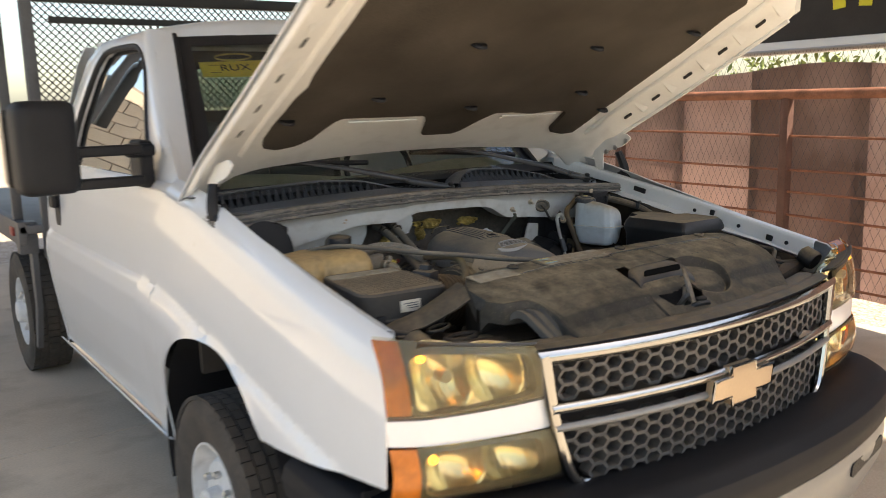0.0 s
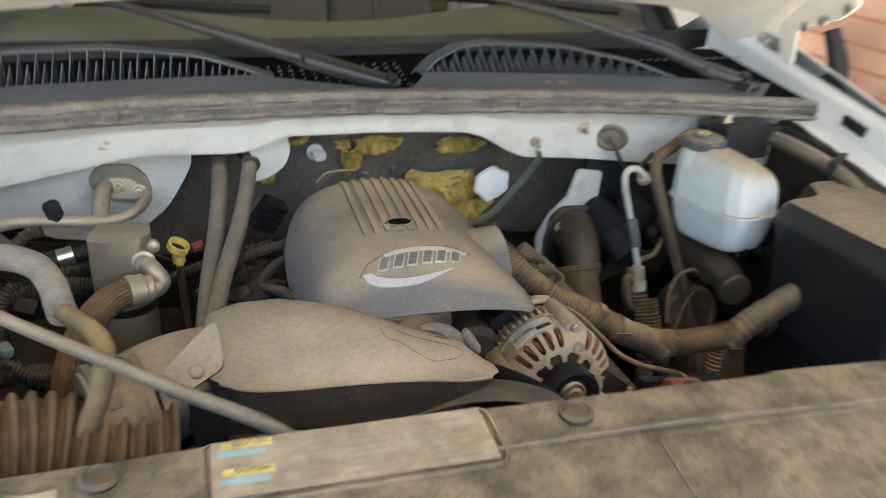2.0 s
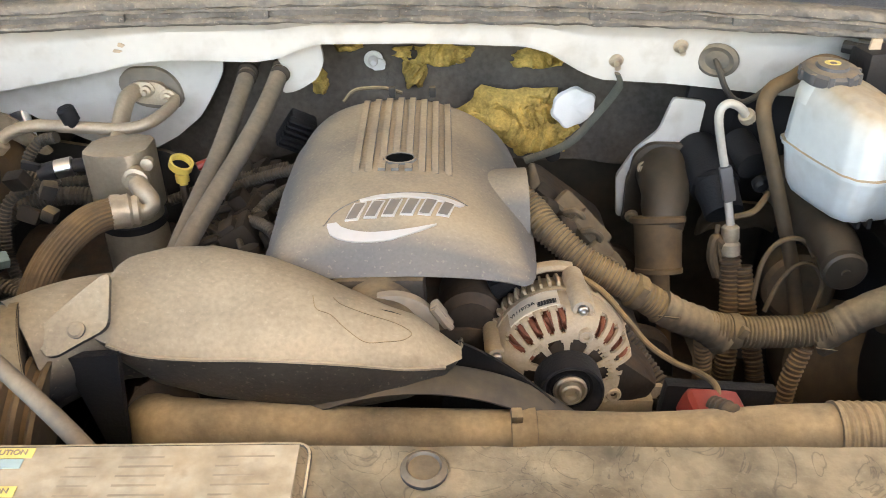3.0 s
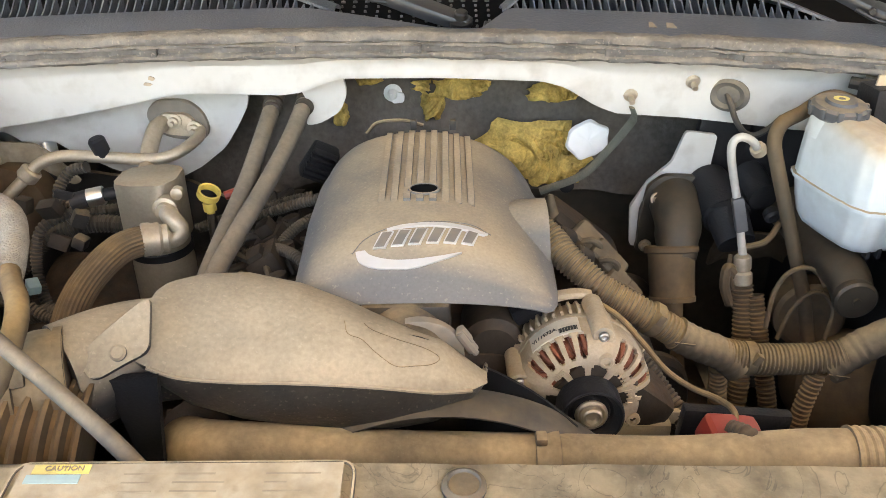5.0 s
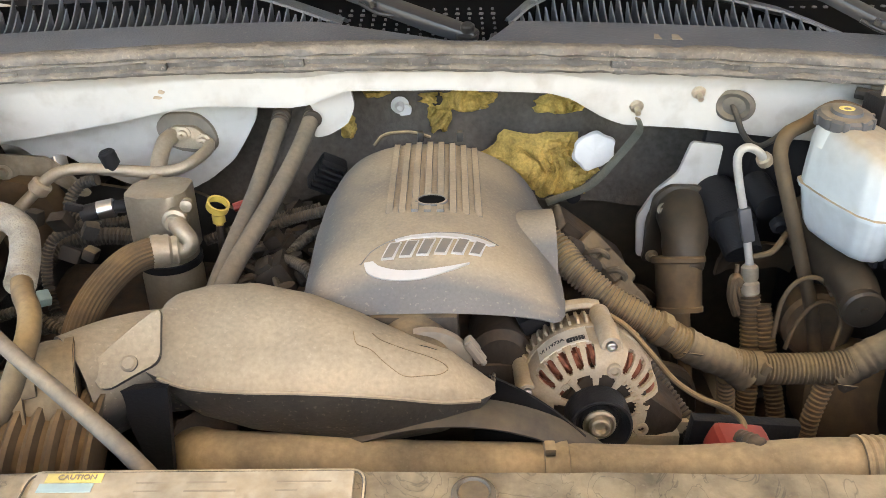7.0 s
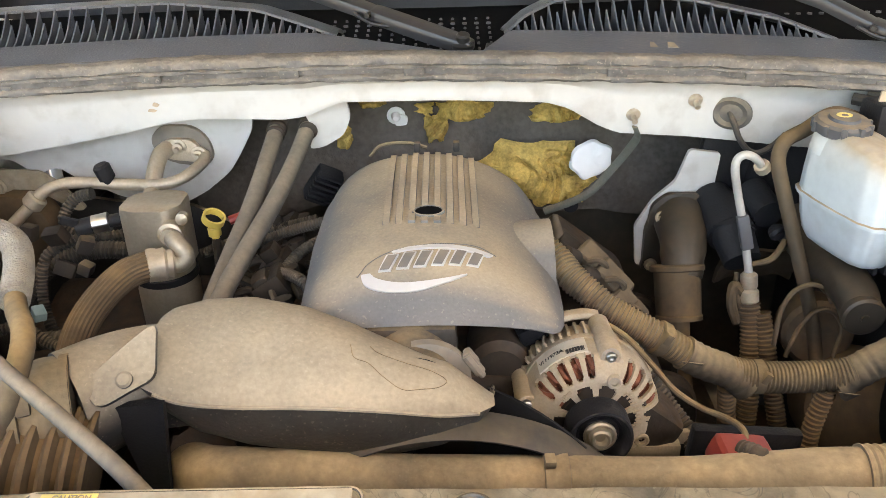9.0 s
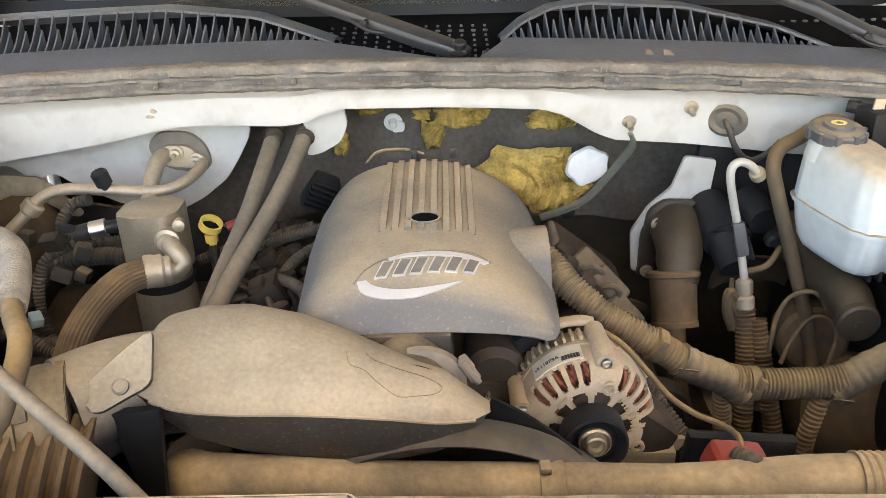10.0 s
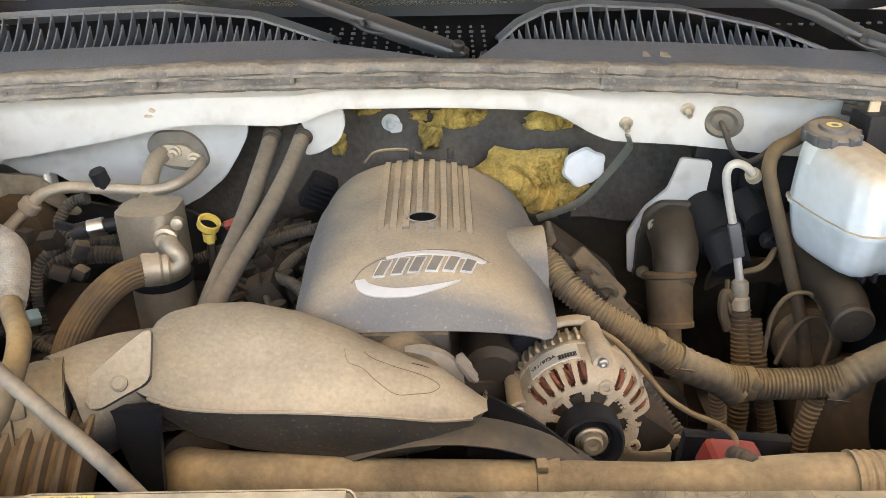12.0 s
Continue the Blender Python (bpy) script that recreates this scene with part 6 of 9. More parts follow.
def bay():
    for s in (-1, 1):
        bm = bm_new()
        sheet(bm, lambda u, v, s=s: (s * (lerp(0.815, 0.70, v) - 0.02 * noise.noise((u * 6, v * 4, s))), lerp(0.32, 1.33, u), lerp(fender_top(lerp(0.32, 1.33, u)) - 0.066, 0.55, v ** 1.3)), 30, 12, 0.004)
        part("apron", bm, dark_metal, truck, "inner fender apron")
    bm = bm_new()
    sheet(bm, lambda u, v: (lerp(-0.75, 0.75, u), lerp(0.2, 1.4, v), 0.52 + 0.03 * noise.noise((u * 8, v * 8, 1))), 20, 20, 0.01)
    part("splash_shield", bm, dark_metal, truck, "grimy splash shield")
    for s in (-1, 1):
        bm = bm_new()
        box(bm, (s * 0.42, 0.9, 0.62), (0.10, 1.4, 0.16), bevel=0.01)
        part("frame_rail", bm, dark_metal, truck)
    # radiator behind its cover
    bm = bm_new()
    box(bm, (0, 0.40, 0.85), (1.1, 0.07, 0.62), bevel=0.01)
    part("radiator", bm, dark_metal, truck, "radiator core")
    eng = thing("engine", (0, 0.95, 0.6), "dusty cast engine block under its plastic cover", "engine")
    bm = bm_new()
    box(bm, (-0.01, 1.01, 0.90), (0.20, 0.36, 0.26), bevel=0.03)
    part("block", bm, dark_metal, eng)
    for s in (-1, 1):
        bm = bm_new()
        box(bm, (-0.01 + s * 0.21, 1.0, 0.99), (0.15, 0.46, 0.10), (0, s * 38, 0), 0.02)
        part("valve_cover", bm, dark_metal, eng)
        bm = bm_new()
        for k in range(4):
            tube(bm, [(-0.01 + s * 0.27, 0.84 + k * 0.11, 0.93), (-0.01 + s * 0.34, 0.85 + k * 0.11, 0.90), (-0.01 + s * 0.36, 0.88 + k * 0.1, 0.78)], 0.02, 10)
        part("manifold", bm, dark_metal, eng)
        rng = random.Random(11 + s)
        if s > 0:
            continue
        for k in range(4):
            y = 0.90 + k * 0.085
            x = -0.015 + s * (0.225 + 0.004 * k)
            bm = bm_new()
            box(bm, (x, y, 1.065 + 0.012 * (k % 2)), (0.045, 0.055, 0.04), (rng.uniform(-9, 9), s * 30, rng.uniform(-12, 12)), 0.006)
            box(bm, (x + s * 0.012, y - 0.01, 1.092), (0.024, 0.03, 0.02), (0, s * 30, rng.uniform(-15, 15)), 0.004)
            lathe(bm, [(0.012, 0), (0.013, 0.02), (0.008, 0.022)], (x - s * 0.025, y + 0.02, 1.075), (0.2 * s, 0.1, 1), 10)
            part("ignition_coil", bm, shaded_grime, eng, "grimy ignition coil, darkened for shade")
            bm = bm_new()
            tube(bm, [(x + s * 0.02, y, 1.075), (x + s * 0.05, y - 0.01, 1.07), (x + s * 0.075, y + 0.01, 1.02), (x + s * 0.08, y, 0.95)], 0.006, 8)
            part("plug_wire", bm, rubber, eng)
    for k, pts in enumerate(([(-0.30, 1.02, 1.06), (-0.25, 1.01, 1.085), (-0.20, 0.96, 1.10), (-0.17, 0.92, 1.08)], [(-0.33, 0.98, 1.02), (-0.27, 0.97, 1.05), (-0.22, 1.05, 1.09), (-0.17, 1.10, 1.10)],
                             [(-0.29, 1.10, 1.085), (-0.24, 1.11, 1.10), (-0.18, 1.10, 1.12)], [(-0.38, 1.12, 1.06), (-0.30, 1.13, 1.085), (-0.20, 1.14, 1.105)])):
        bm = bm_new()
        tube(bm, pts, 0.0085, 14, 10, ridge=0.0011, pitch=0.0045)
        part("wire_loom", bm, rubber, eng, "corrugated wire loom")
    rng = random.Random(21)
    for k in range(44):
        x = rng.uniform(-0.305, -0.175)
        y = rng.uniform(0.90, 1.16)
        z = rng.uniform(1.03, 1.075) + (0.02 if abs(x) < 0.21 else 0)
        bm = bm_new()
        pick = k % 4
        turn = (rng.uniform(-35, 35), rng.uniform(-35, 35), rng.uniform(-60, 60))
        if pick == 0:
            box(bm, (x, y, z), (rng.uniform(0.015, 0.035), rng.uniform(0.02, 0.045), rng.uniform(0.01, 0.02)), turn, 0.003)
            part("bracket", bm, shaded_grime, eng)
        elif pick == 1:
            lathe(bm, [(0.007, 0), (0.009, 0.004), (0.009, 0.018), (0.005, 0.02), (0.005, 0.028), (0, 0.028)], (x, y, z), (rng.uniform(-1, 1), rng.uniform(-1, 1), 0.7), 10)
            part("bolt", bm, shaded_grime, eng)
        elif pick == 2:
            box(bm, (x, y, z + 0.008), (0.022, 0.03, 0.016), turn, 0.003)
            part("connector", bm, shaded_grime, eng)
        else:
            p = Vector((x, y, z))
            q = [p + Vector((rng.uniform(-0.05, 0.05), rng.uniform(-0.05, 0.05), rng.uniform(-0.02, 0.025))) for _ in range(4)]
            tube(bm, q, rng.uniform(0.003, 0.006), 7, 6)
            part("wire", bm, rubber, eng)
    # coils in a row beside the loom on the driver side
    for p, tilt in (((0.196, 1.000, 1.099), 38), ((0.217, 0.975, 1.083), 42), ((0.233, 0.945, 1.058), 46)):
        q = Vector(p)
        bm = bm_new()
        box(bm, q, (0.046, 0.040, 0.030), (10, tilt, -28), 0.008, 3)
        box(bm, q + Vector((0.016, -0.006, -0.010)), (0.030, 0.036, 0.024), (10, tilt, -28), 0.009, 3)
        coil = part("ignition_coil", bm, coil_brown, eng, "dusty brown ignition coil")
        bm = bm_new()
        lathe(bm, [(0.011, 0), (0.0125, 0.004), (0.0125, 0.022), (0.009, 0.026), (0, 0.026)], q + Vector((-0.020, -0.012, 0.008)), (-0.7, -0.3, 0.5), 16)
        part("coil_plug", bm, shaded_grime, coil)
        bm = bm_new()
        tube(bm, [q + Vector((-0.006, -0.022, 0.010)), q + Vector((0.006, -0.030, 0.016)), q + Vector((0.016, -0.028, 0.006)), q + Vector((0.014, -0.022, -0.008))], 0.0048, 8)
        part("coil_lead", bm, coil_brown, coil)
    bm = bm_new()
    tube(bm, [(0.158, 1.010, 1.088), (0.154, 1.030, 1.123), (0.150, 1.040, 1.151)], [0.010, 0.009, 0.004], 12)
    part("hose_tip", bm, coil_brown, eng, "dusty brown hose tip")
    bm = bm_new()
    box(bm, (0.167, 1.020, 1.110), (0.034, 0.03, 0.022), (0, 35, -20), 0.005)
    part("connector", bm, shaded_grime, eng)
    # connector block and small parts beside the heater hoses
    bm = bm_new()
    box(bm, (-0.20, 1.225, 1.125), (0.044, 0.03, 0.062), (20, 30, 20), 0.006)
    con = part("connector", bm, plastic, eng, "black multi-pin connector")
    for k in range(6):
        bm = bm_new()
        box(bm, (-0.197 + (k - 2.5) * 0.005, 1.208 - (k - 2.5) * 0.003, 1.125 + (k - 2.5) * 0.009), (0.042, 0.012, 0.004), (20, 30, 20), 0.001)
        part("connector_rib", bm, plastic, con)
    # throttle body and its clamp
    bm = bm_new()
    lathe(bm, [(0.052, 0), (0.054, 0.01), (0.048, 0.02), (0.048, 0.10), (0.056, 0.11)], (-0.044, 0.835, 1.085), (0, -1, -0.05), 36)
    box(bm, (-0.044, 0.80, 1.10), (0.105, 0.03, 0.06), bevel=0.008)
    part("throttle_body", bm, dusty_plastic, eng, "dusty cast throttle body")
    bm = bm_new()
    lathe(bm, [(0.050, 0), (0.0535, 0.002), (0.0535, 0.012), (0.050, 0.014)], (-0.03, 0.768, 1.078), (0.08, -1, -0.05), 40)
    box(bm, (0.024, 0.762, 1.106), (0.010, 0.014, 0.022), (0, -35, 0), 0.003)
    lathe(bm, [(0.007, 0), (0.007, 0.03), (0.004, 0.03), (0.004, 0.036)], (0.018, 0.76, 1.112), (0.55, 0, -0.85), 10)
    part("hose_clamp", bm, plate_tan, eng, "steel worm-drive hose clamp")
    bm = bm_new()
    lathe(bm, [(0.036, 0), (0.04, 0.02), (0.04, 0.08), (0.03, 0.09), (0, 0.09)], (0.062, 0.93, 1.03), (0, -1, 0), 24)
    part("pump_body", bm, dark_metal, eng)


bay()


# ---- plastic engine cover ----
def cover_z(y):
    """Height of the cover along its middle, smoothed."""
    knots = ((0.77, 1.104), (0.79, 1.132), (0.8, 1.146), (0.815, 1.161), (0.83, 1.171), (0.85, 1.1785), (0.875, 1.1835), (0.91, 1.188), (0.978, 1.193), (1.05, 1.1965), (1.12, 1.200), (1.155, 1.200), (1.175, 1.195), (1.19, 1.184), (1.21, 1.165))
    return sum(interp(y + k, *knots) for k in (-0.01, -0.005, 0.0, 0.005, 0.01)) / 5


def cover_w(y):
    """Half width of the cover at its lower rim."""
    return interp(y, (0.79, 0.140), (0.795, 0.150), (0.81, 0.157), (0.85, 0.162), (0.92, 0.167), (1.0, 0.169), (1.09, 0.166), (1.135, 0.156), (1.165, 0.142), (1.188, 0.115))


def cover_height(x, y):
    """Height of the domed cover."""
    d = min(1.0, abs(x + 0.0215) / cover_w(y))
    deep = interp(y, (0.79, 0.016), (0.80, 0.030), (0.82, 0.052), (0.86, 0.078), (0.92, 0.10), (1.12, 0.105), (1.188, 0.07))
    p = 2.5 if x < -0.0215 else 1.75
    return cover_z(y) - deep * (1 - (1 - d ** p) ** (1 / p))


def engine_cover():
    ec = thing("engine_cover", (-0.02, 0.97, 1.1), "dust-coated grey plastic engine cover with raised ribs", "engine cover")
    bm = bm_new()

    def f(u, v):
        y = lerp(0.79, 1.188, v ** 1.25)
        x = -0.0215 + cover_w(y) * math.sin((2 * u - 1) * math.pi / 2)
        return (x, y, cover_height(x, y))
    sheet(bm, f, 90, 70, 0.004)
    part("cover_shell", bm, cover_plastic, ec, auto=60)
    # snorkel on the driver side
    bm = bm_new()
    rings = []
    for t in np.linspace(0, 1, 12):
        x = lerp(0.0, 0.138, t)
        r = lerp(0.070, 0.0765, t)
        rings.append([(x, 0.982 + r * math.cos(q), 1.0885 + r * math.sin(q)) for q in np.linspace(-0.5, math.pi + 0.5, 29)])
    skin(bm, rings, closed=False, cap=False)
    mouth = [Vector(q) for q in rings[-1]]
    inner = [Vector((q.x, 0.982 + (q.y - 0.982) * 0.93, 1.0885 + (q.z - 1.0885) * 0.93)) for q in mouth]
    deep = [q - Vector((0.05, 0, 0)) for q in inner]
    skin(bm, [mouth, inner, deep], closed=False, cap=False)
    part("snorkel", bm, cover_plastic, ec, auto=50)
    for i in range(8):
        x = -0.079 + i * 0.0165
        y0 = 0.944 - 0.004 * (1 - abs(i - 3.5) / 3.5)
        near = abs(x + 0.0245)
        runs = [(y0, 1.176)] if near > 0.022 else [(y0, 0.970 - 0.018 * math.sqrt(1 - (near / 0.024) ** 2)), (0.970 + 0.018 * math.sqrt(1 - (near / 0.024) ** 2), 1.176)]
        for ya, yb in runs:
            bm = bm_new()
            rings = []
            for t in np.linspace(0, 1, 17):
                y = lerp(ya, yb, t)
                z = cover_height(x, y)
                h = 0.0034 * min(1, t / 0.02)
                rings.append([(x - 0.0052, y, z - 0.002), (x - 0.0042, y, z + h), (x + 0.0042, y, z + h), (x + 0.0052, y, z - 0.002)])
            skin(bm, rings)
            part("rib", bm, cover_plastic, ec)
    bm = bm_new()
    lathe(bm, [(0.0215, 0.0), (0.0205, 0.0026), (0.0185, 0.0030), (0.0165, 0.001)], (-0.0245, 0.970, cover_z(0.970)), (0, -0.05, 1), 30, 0.72)
    part("oil_hole_rim", bm, cover_plastic, ec)
    # black disc paints the dark inside of the hole; nothing is cut
    bm = bm_new()
    lathe(bm, [(0.0175, 0.0), (0.0175, 0.0020), (0, 0.0018)], (-0.0245, 0.970, cover_z(0.970)), (0, -0.05, 1), 30, 0.72)
    part("oil_hole", bm, shade_black, ec, "black oval disc painting the shade in an access hole")

    def on(x, y, h):
        e = 0.002
        n = Vector((-(cover_height(x + e, y) - cover_height(x - e, y)), -(cover_height(x, y + e) - cover_height(x, y - e)), 2 * e)).normalized()
        return Vector((x, y, cover_height(x, y))) + n * h
    # raised wordmark as plain slanted shapes, with its swoosh
    def ribbon(name, up, low, mat, h0=0.0, h1=0.003, n=24):
        b2 = bm_new()
        rings = []
        for i in range(n + 1):
            t = i / n
            a, b = up(t), low(t)
            rings.append([on(a[0], a[1], h0), on(a[0], a[1], h1), on(b[0], b[1], h1), on(b[0], b[1], h0)])
        skin(b2, rings)
        return part(name, b2, mat, ec)
    def sweep(t, pairs):
        return (interp(t, *[(i / (len(pairs) - 1), p[0]) for i, p in enumerate(pairs)]), interp(t, *[(i / (len(pairs) - 1), p[1]) for i, p in enumerate(pairs)]))
    outer = [(-0.1031, 0.8408), (-0.1016, 0.8337), (-0.0975, 0.8261), (-0.0859, 0.8202), (-0.0658, 0.8169), (-0.0332, 0.8175), (0.0001, 0.8267), (0.0220, 0.8374)]
    inner = [(-0.0923, 0.8411), (-0.0891, 0.8377), (-0.0850, 0.8340), (-0.0724, 0.8291), (-0.0528, 0.8261), (-0.0261, 0.8273), (0.0001, 0.8317), (0.0220, 0.8384)]
    outer, inner = ([(p.x, p.y) for p in smooth_path([(x, y, 0) for x, y in pts], 6)] for pts in (outer, inner))
    ribbon("swoosh", lambda t: sweep(t, inner), lambda t: sweep(t, outer), silver_logo, n=40)
    arc_out = [(-0.0680, 0.8763), (-0.0475, 0.8833), (-0.0196, 0.8866), (0.0080, 0.8882), (0.0321, 0.8871), (0.0545, 0.8811)]
    arc_in = [(-0.0664, 0.8740), (-0.0462, 0.8782), (-0.0200, 0.8806), (0.0080, 0.8806), (0.0285, 0.8790), (0.0489, 0.8761)]
    ribbon("arc", lambda t: sweep(t, arc_out), lambda t: sweep(t, arc_in), silver_logo, n=40)
    # plain slanted blocks, grey with a bright edge, stand in for the maker's lettering
    for i in range(6):
        x = -0.0831 + i * 0.0208
        lo, hi = 0.8431 + i * 0.00194, 0.8712 + i * 0.00236
        for grow, h, mat, nm in ((0.0, 0.0022, silver_logo, "raised_edge"), (-0.0019, 0.0028, badge_grey, "raised_block")):
            b2 = bm_new()
            base, top = [], []
            for k in range(7):
                t = k / 6
                y = lerp(lo - grow, hi + grow, t)
                for q in (0, 1):
                    xx = x + 0.0145 * t * 0.62 + (0.0150 + grow if q else -grow) + 0.0004 * (i % 2)
                    (top if q else base).append((xx, y))
            skin(b2, [[on(p[0], p[1], 0), on(p[0], p[1], h), on(r[0], r[1], h), on(r[0], r[1], 0)] for p, r in zip(base, top)])
            part(nm, b2, mat, ec, "raised plain badge block")
    bm = bm_new()
    tube(bm, [on(x, y, 0.0003) for x, y in [(-0.1081, 0.8407), (-0.0947, 0.8623), (-0.0679, 0.8799), (-0.0335, 0.8889), (0.0010, 0.8936), (0.0359, 0.8958), (0.0591, 0.8843)]], 0.0011, 6, 6)
    part("outline", bm, cover_plastic, ec)
    # bracket and clip at the back
    bm = bm_new()
    tube(bm, [(-0.118, 1.195, 1.184), (-0.10, 1.20, 1.200), (-0.06, 1.20, 1.203), (-0.03, 1.196, 1.196)], 0.003, 8)
    part("rear_wire", bm, dusty_rubber, ec)
    for x in (-0.045, 0.015):
        bm = bm_new()
        box(bm, (x, 1.192, 1.199), (0.010, 0.010, 0.016), bevel=0.002)
        part("rear_clip", bm, dusty_plastic, ec)


engine_cover()


# ---- intake duct ----
def intake():
    d = thing("air_intake_duct", (-0.15, 0.72, 1.1), "dust-covered black plastic air intake duct with a dried water mark", "intake duct")
    # stations along x: back-top edge (y, z) and front seam (y, z), depth of the lower half
    st = [(-0.318, (0.775, 1.144), (0.655, 1.158), 0.022), (-0.3, (0.79, 1.154), (0.655, 1.145), 0.05), (-0.27, (0.8, 1.16), (0.655, 1.132), 0.069), (-0.22, (0.805, 1.159), (0.655, 1.126), 0.084), (-0.16, (0.8, 1.146), (0.655, 1.124), 0.094), (-0.11, (0.795, 1.124), (0.655, 1.121), 0.097), (-0.06, (0.785, 1.099), (0.658, 1.114), 0.092), (-0.01, (0.77, 1.079), (0.668, 1.1), 0.074), (0.03, (0.75, 1.076), (0.685, 1.088), 0.05), (0.048, (0.728, 1.08), (0.705, 1.082), 0.013)]
    xs = [s[0] for s in st]

    def at(x, k, j=None):
        return float(np.interp(x, xs, [s[k] if j is None else s[k][j] for s in st]))

    bm = bm_new()

    def top(u, v):
        x = lerp(xs[0], xs[-1], u)
        yb, zb, ys, zs = at(x, 1, 0), at(x, 1, 1), at(x, 2, 0), at(x, 2, 1)
        a = v * math.pi
        y = lerp(ys, yb, v ** 0.92)
        bulge = 0.036 * min(1, (x - xs[0]) / 0.015 + 0.25) * min(1, (xs[-1] - x) / 0.05)
        z = lerp(zs, zb, v) + bulge * math.sin(a) ** 0.55
        return (x, y, z)
    sheet(bm, top, 70, 24, 0.003)
    part("upper_shell", bm, duct_plastic, d, auto=60)
    bm = bm_new()

    def low(u, v):
        x = lerp(xs[0], xs[-1], u)
        yb, zb, ys, zs, dep = at(x, 1, 0), at(x, 1, 1), at(x, 2, 0), at(x, 2, 1), at(x, 3)
        if v < 0.5:
            t = v * 2
            return (x, ys + 0.006 + 0.05 * t * t, zs - dep * math.sin(t * math.pi / 2))
        t = v * 2 - 1
        return (x, lerp(ys + 0.056, yb, t), lerp(zs - dep, zb, t ** 2))
    sheet(bm, lambda u, v: low(1 - u, v), 60, 20, 0.003)
    part("lower_shell", bm, duct_dark, d, "black lower half of the duct", auto=60)
    bm = bm_new()
    tube(bm, [(x, at(x, 2, 0) - 0.001, at(x, 2, 1) - 0.001) for x in xs[1:-1]], 0.0026, 8, 5)
    part("seam", bm, duct_plastic, d)
    bm = bm_new()
    tube(bm, [(x, y, float(top((x - xs[0]) / (xs[-1] - xs[0]), v)[2]) + 0.0004) for x, v, y in [(x, v, top((x - xs[0]) / (xs[-1] - xs[0]), v)[1]) for x, v in ((-0.105, 0.42), (-0.10, 0.30), (-0.085, 0.27), (-0.07, 0.18), (-0.05, 0.10), (-0.03, 0.12), (-0.012, 0.16), (-0.004, 0.24), (-0.02, 0.33), (-0.05, 0.36), (-0.075, 0.40), (-0.085, 0.46))]], 0.0005, 5, 5)
    part("water_mark", bm, dusty_rubber, d, "dried water mark")
    # inlet neck, bracket flange, collar and bellows
    bm = bm_new()
    rings = []
    way = smooth_path([(-0.262, 0.735, 1.112), (-0.318, 0.722, 1.118), (-0.356, 0.699, 1.120), (-0.392, 0.668, 1.118)], 5)
    for i, c in enumerate(way):
        t = i / (len(way) - 1)
        ry, rz = lerp(0.054, 0.057, t), lerp(0.051, 0.062, t)
        dirn = (way[min(i + 1, len(way) - 1)] - way[max(i - 1, 0)]).normalized()
        sd = dirn.cross(Vector((0, 0, 1))).normalized()
        pw = lerp(0.8, 0.95, t)
        ring = []
        for a in np.linspace(0, 2 * math.pi, 41)[:-1]:
            ca, sa = math.cos(a), math.sin(a)
            groove = 0.005 * math.exp(-((a - lerp(2.2, 2.75, t)) / 0.10) ** 2) * (1 - t * 0.4)
            ring.append(c + sd * (ry - groove) * math.copysign(abs(ca) ** pw, ca) + Vector((0, 0, 1)) * (rz - groove) * math.copysign(abs(sa) ** pw, sa))
        rings.append(ring)
    skin(bm, rings)
    part("inlet_neck", bm, duct_plastic, d, auto=60)
    bm = bm_new()
    prism(bm, rounded([(-0.361, 0.024), (-0.354, 0.006), (-0.342, 0.001), (-0.314, 0.018), (-0.292, 0.030), (-0.297, 0.088), (-0.318, 0.071), (-0.352, 0.038)], 0.010), (0, 0.634, 1.1415), (1, 0, 0), (0, 0.74, 0.67), 0.006, 0.002)
    fl = part("bracket_flange", bm, duct_plastic, d, "flat dusty mounting ear")
    bm = bm_new()
    lathe(bm, [(0.0085, 0), (0.0085, 0.003), (0.006, 0.0045), (0, 0.004)], (-0.322, 0.6508, 1.1647), (0, -0.67, 0.74), 18)
    part("rivet", bm, duct_plastic, fl)
    bm = bm_new()
    prism(bm, [(0, 0), (0.055, 0.004), (0.042, -0.12), (0.022, -0.12)], (-0.342, 0.655, 1.135), (1, 0, 0), (0, 0, 1), 0.01)
    part("leg", bm, plastic, d)
    for k, (a, b) in enumerate(((0.0, 0.064), (0.045, 0.066))):
        bm = bm_new()
        lathe(bm, [(0.055, 0), (b, 0.001), (b, 0.010), (0.055, 0.011)], Vector((-0.378 - a, 0.660 - a * 0.35, 1.119)), (-0.94, -0.33, 0), 36)
        part("collar_ring", bm, dusty_rubber, d)
    bm = bm_new()
    lathe(bm, [(0.062, 0), (0.063, 0.03), (0.058, 0.062)], (-0.378, 0.660, 1.119), (-0.94, -0.33, 0), 36)
    box(bm, (-0.405, 0.610, 1.168), (0.014, 0.016, 0.022), (-30, 0, 20), 0.003)
    box(bm, (-0.418, 0.655, 1.194), (0.012, 0.02, 0.008), (0, 0, 20), 0.002)
    part("collar", bm, dusty_rubber, d, "dusty rubber collar")
    # darker material than the collar's, to put the shade over the bellows into colour
    bm = bm_new()
    tube(bm, [(-0.362, 0.622, 1.072), (-0.415, 0.615, 1.086), (-0.475, 0.612, 1.102), (-0.535, 0.60, 1.116)], [0.070, 0.072, 0.072, 0.070], 36, 8, ridge=0.008, pitch=0.0165)
    part("bellows", bm, sleeve_brown, d, "ribbed rubber bellows")
    bm = bm_new()
    lathe(bm, [(0.05, 0), (0.056, 0.01), (0.056, 0.05), (0.06, 0.06)], (-0.53, 0.60, 1.12), (-0.94, -0.33, 0), 28)
    box(bm, (-0.565, 0.59, 1.185), (0.04, 0.065, 0.035), (0, 0, 20), 0.006)
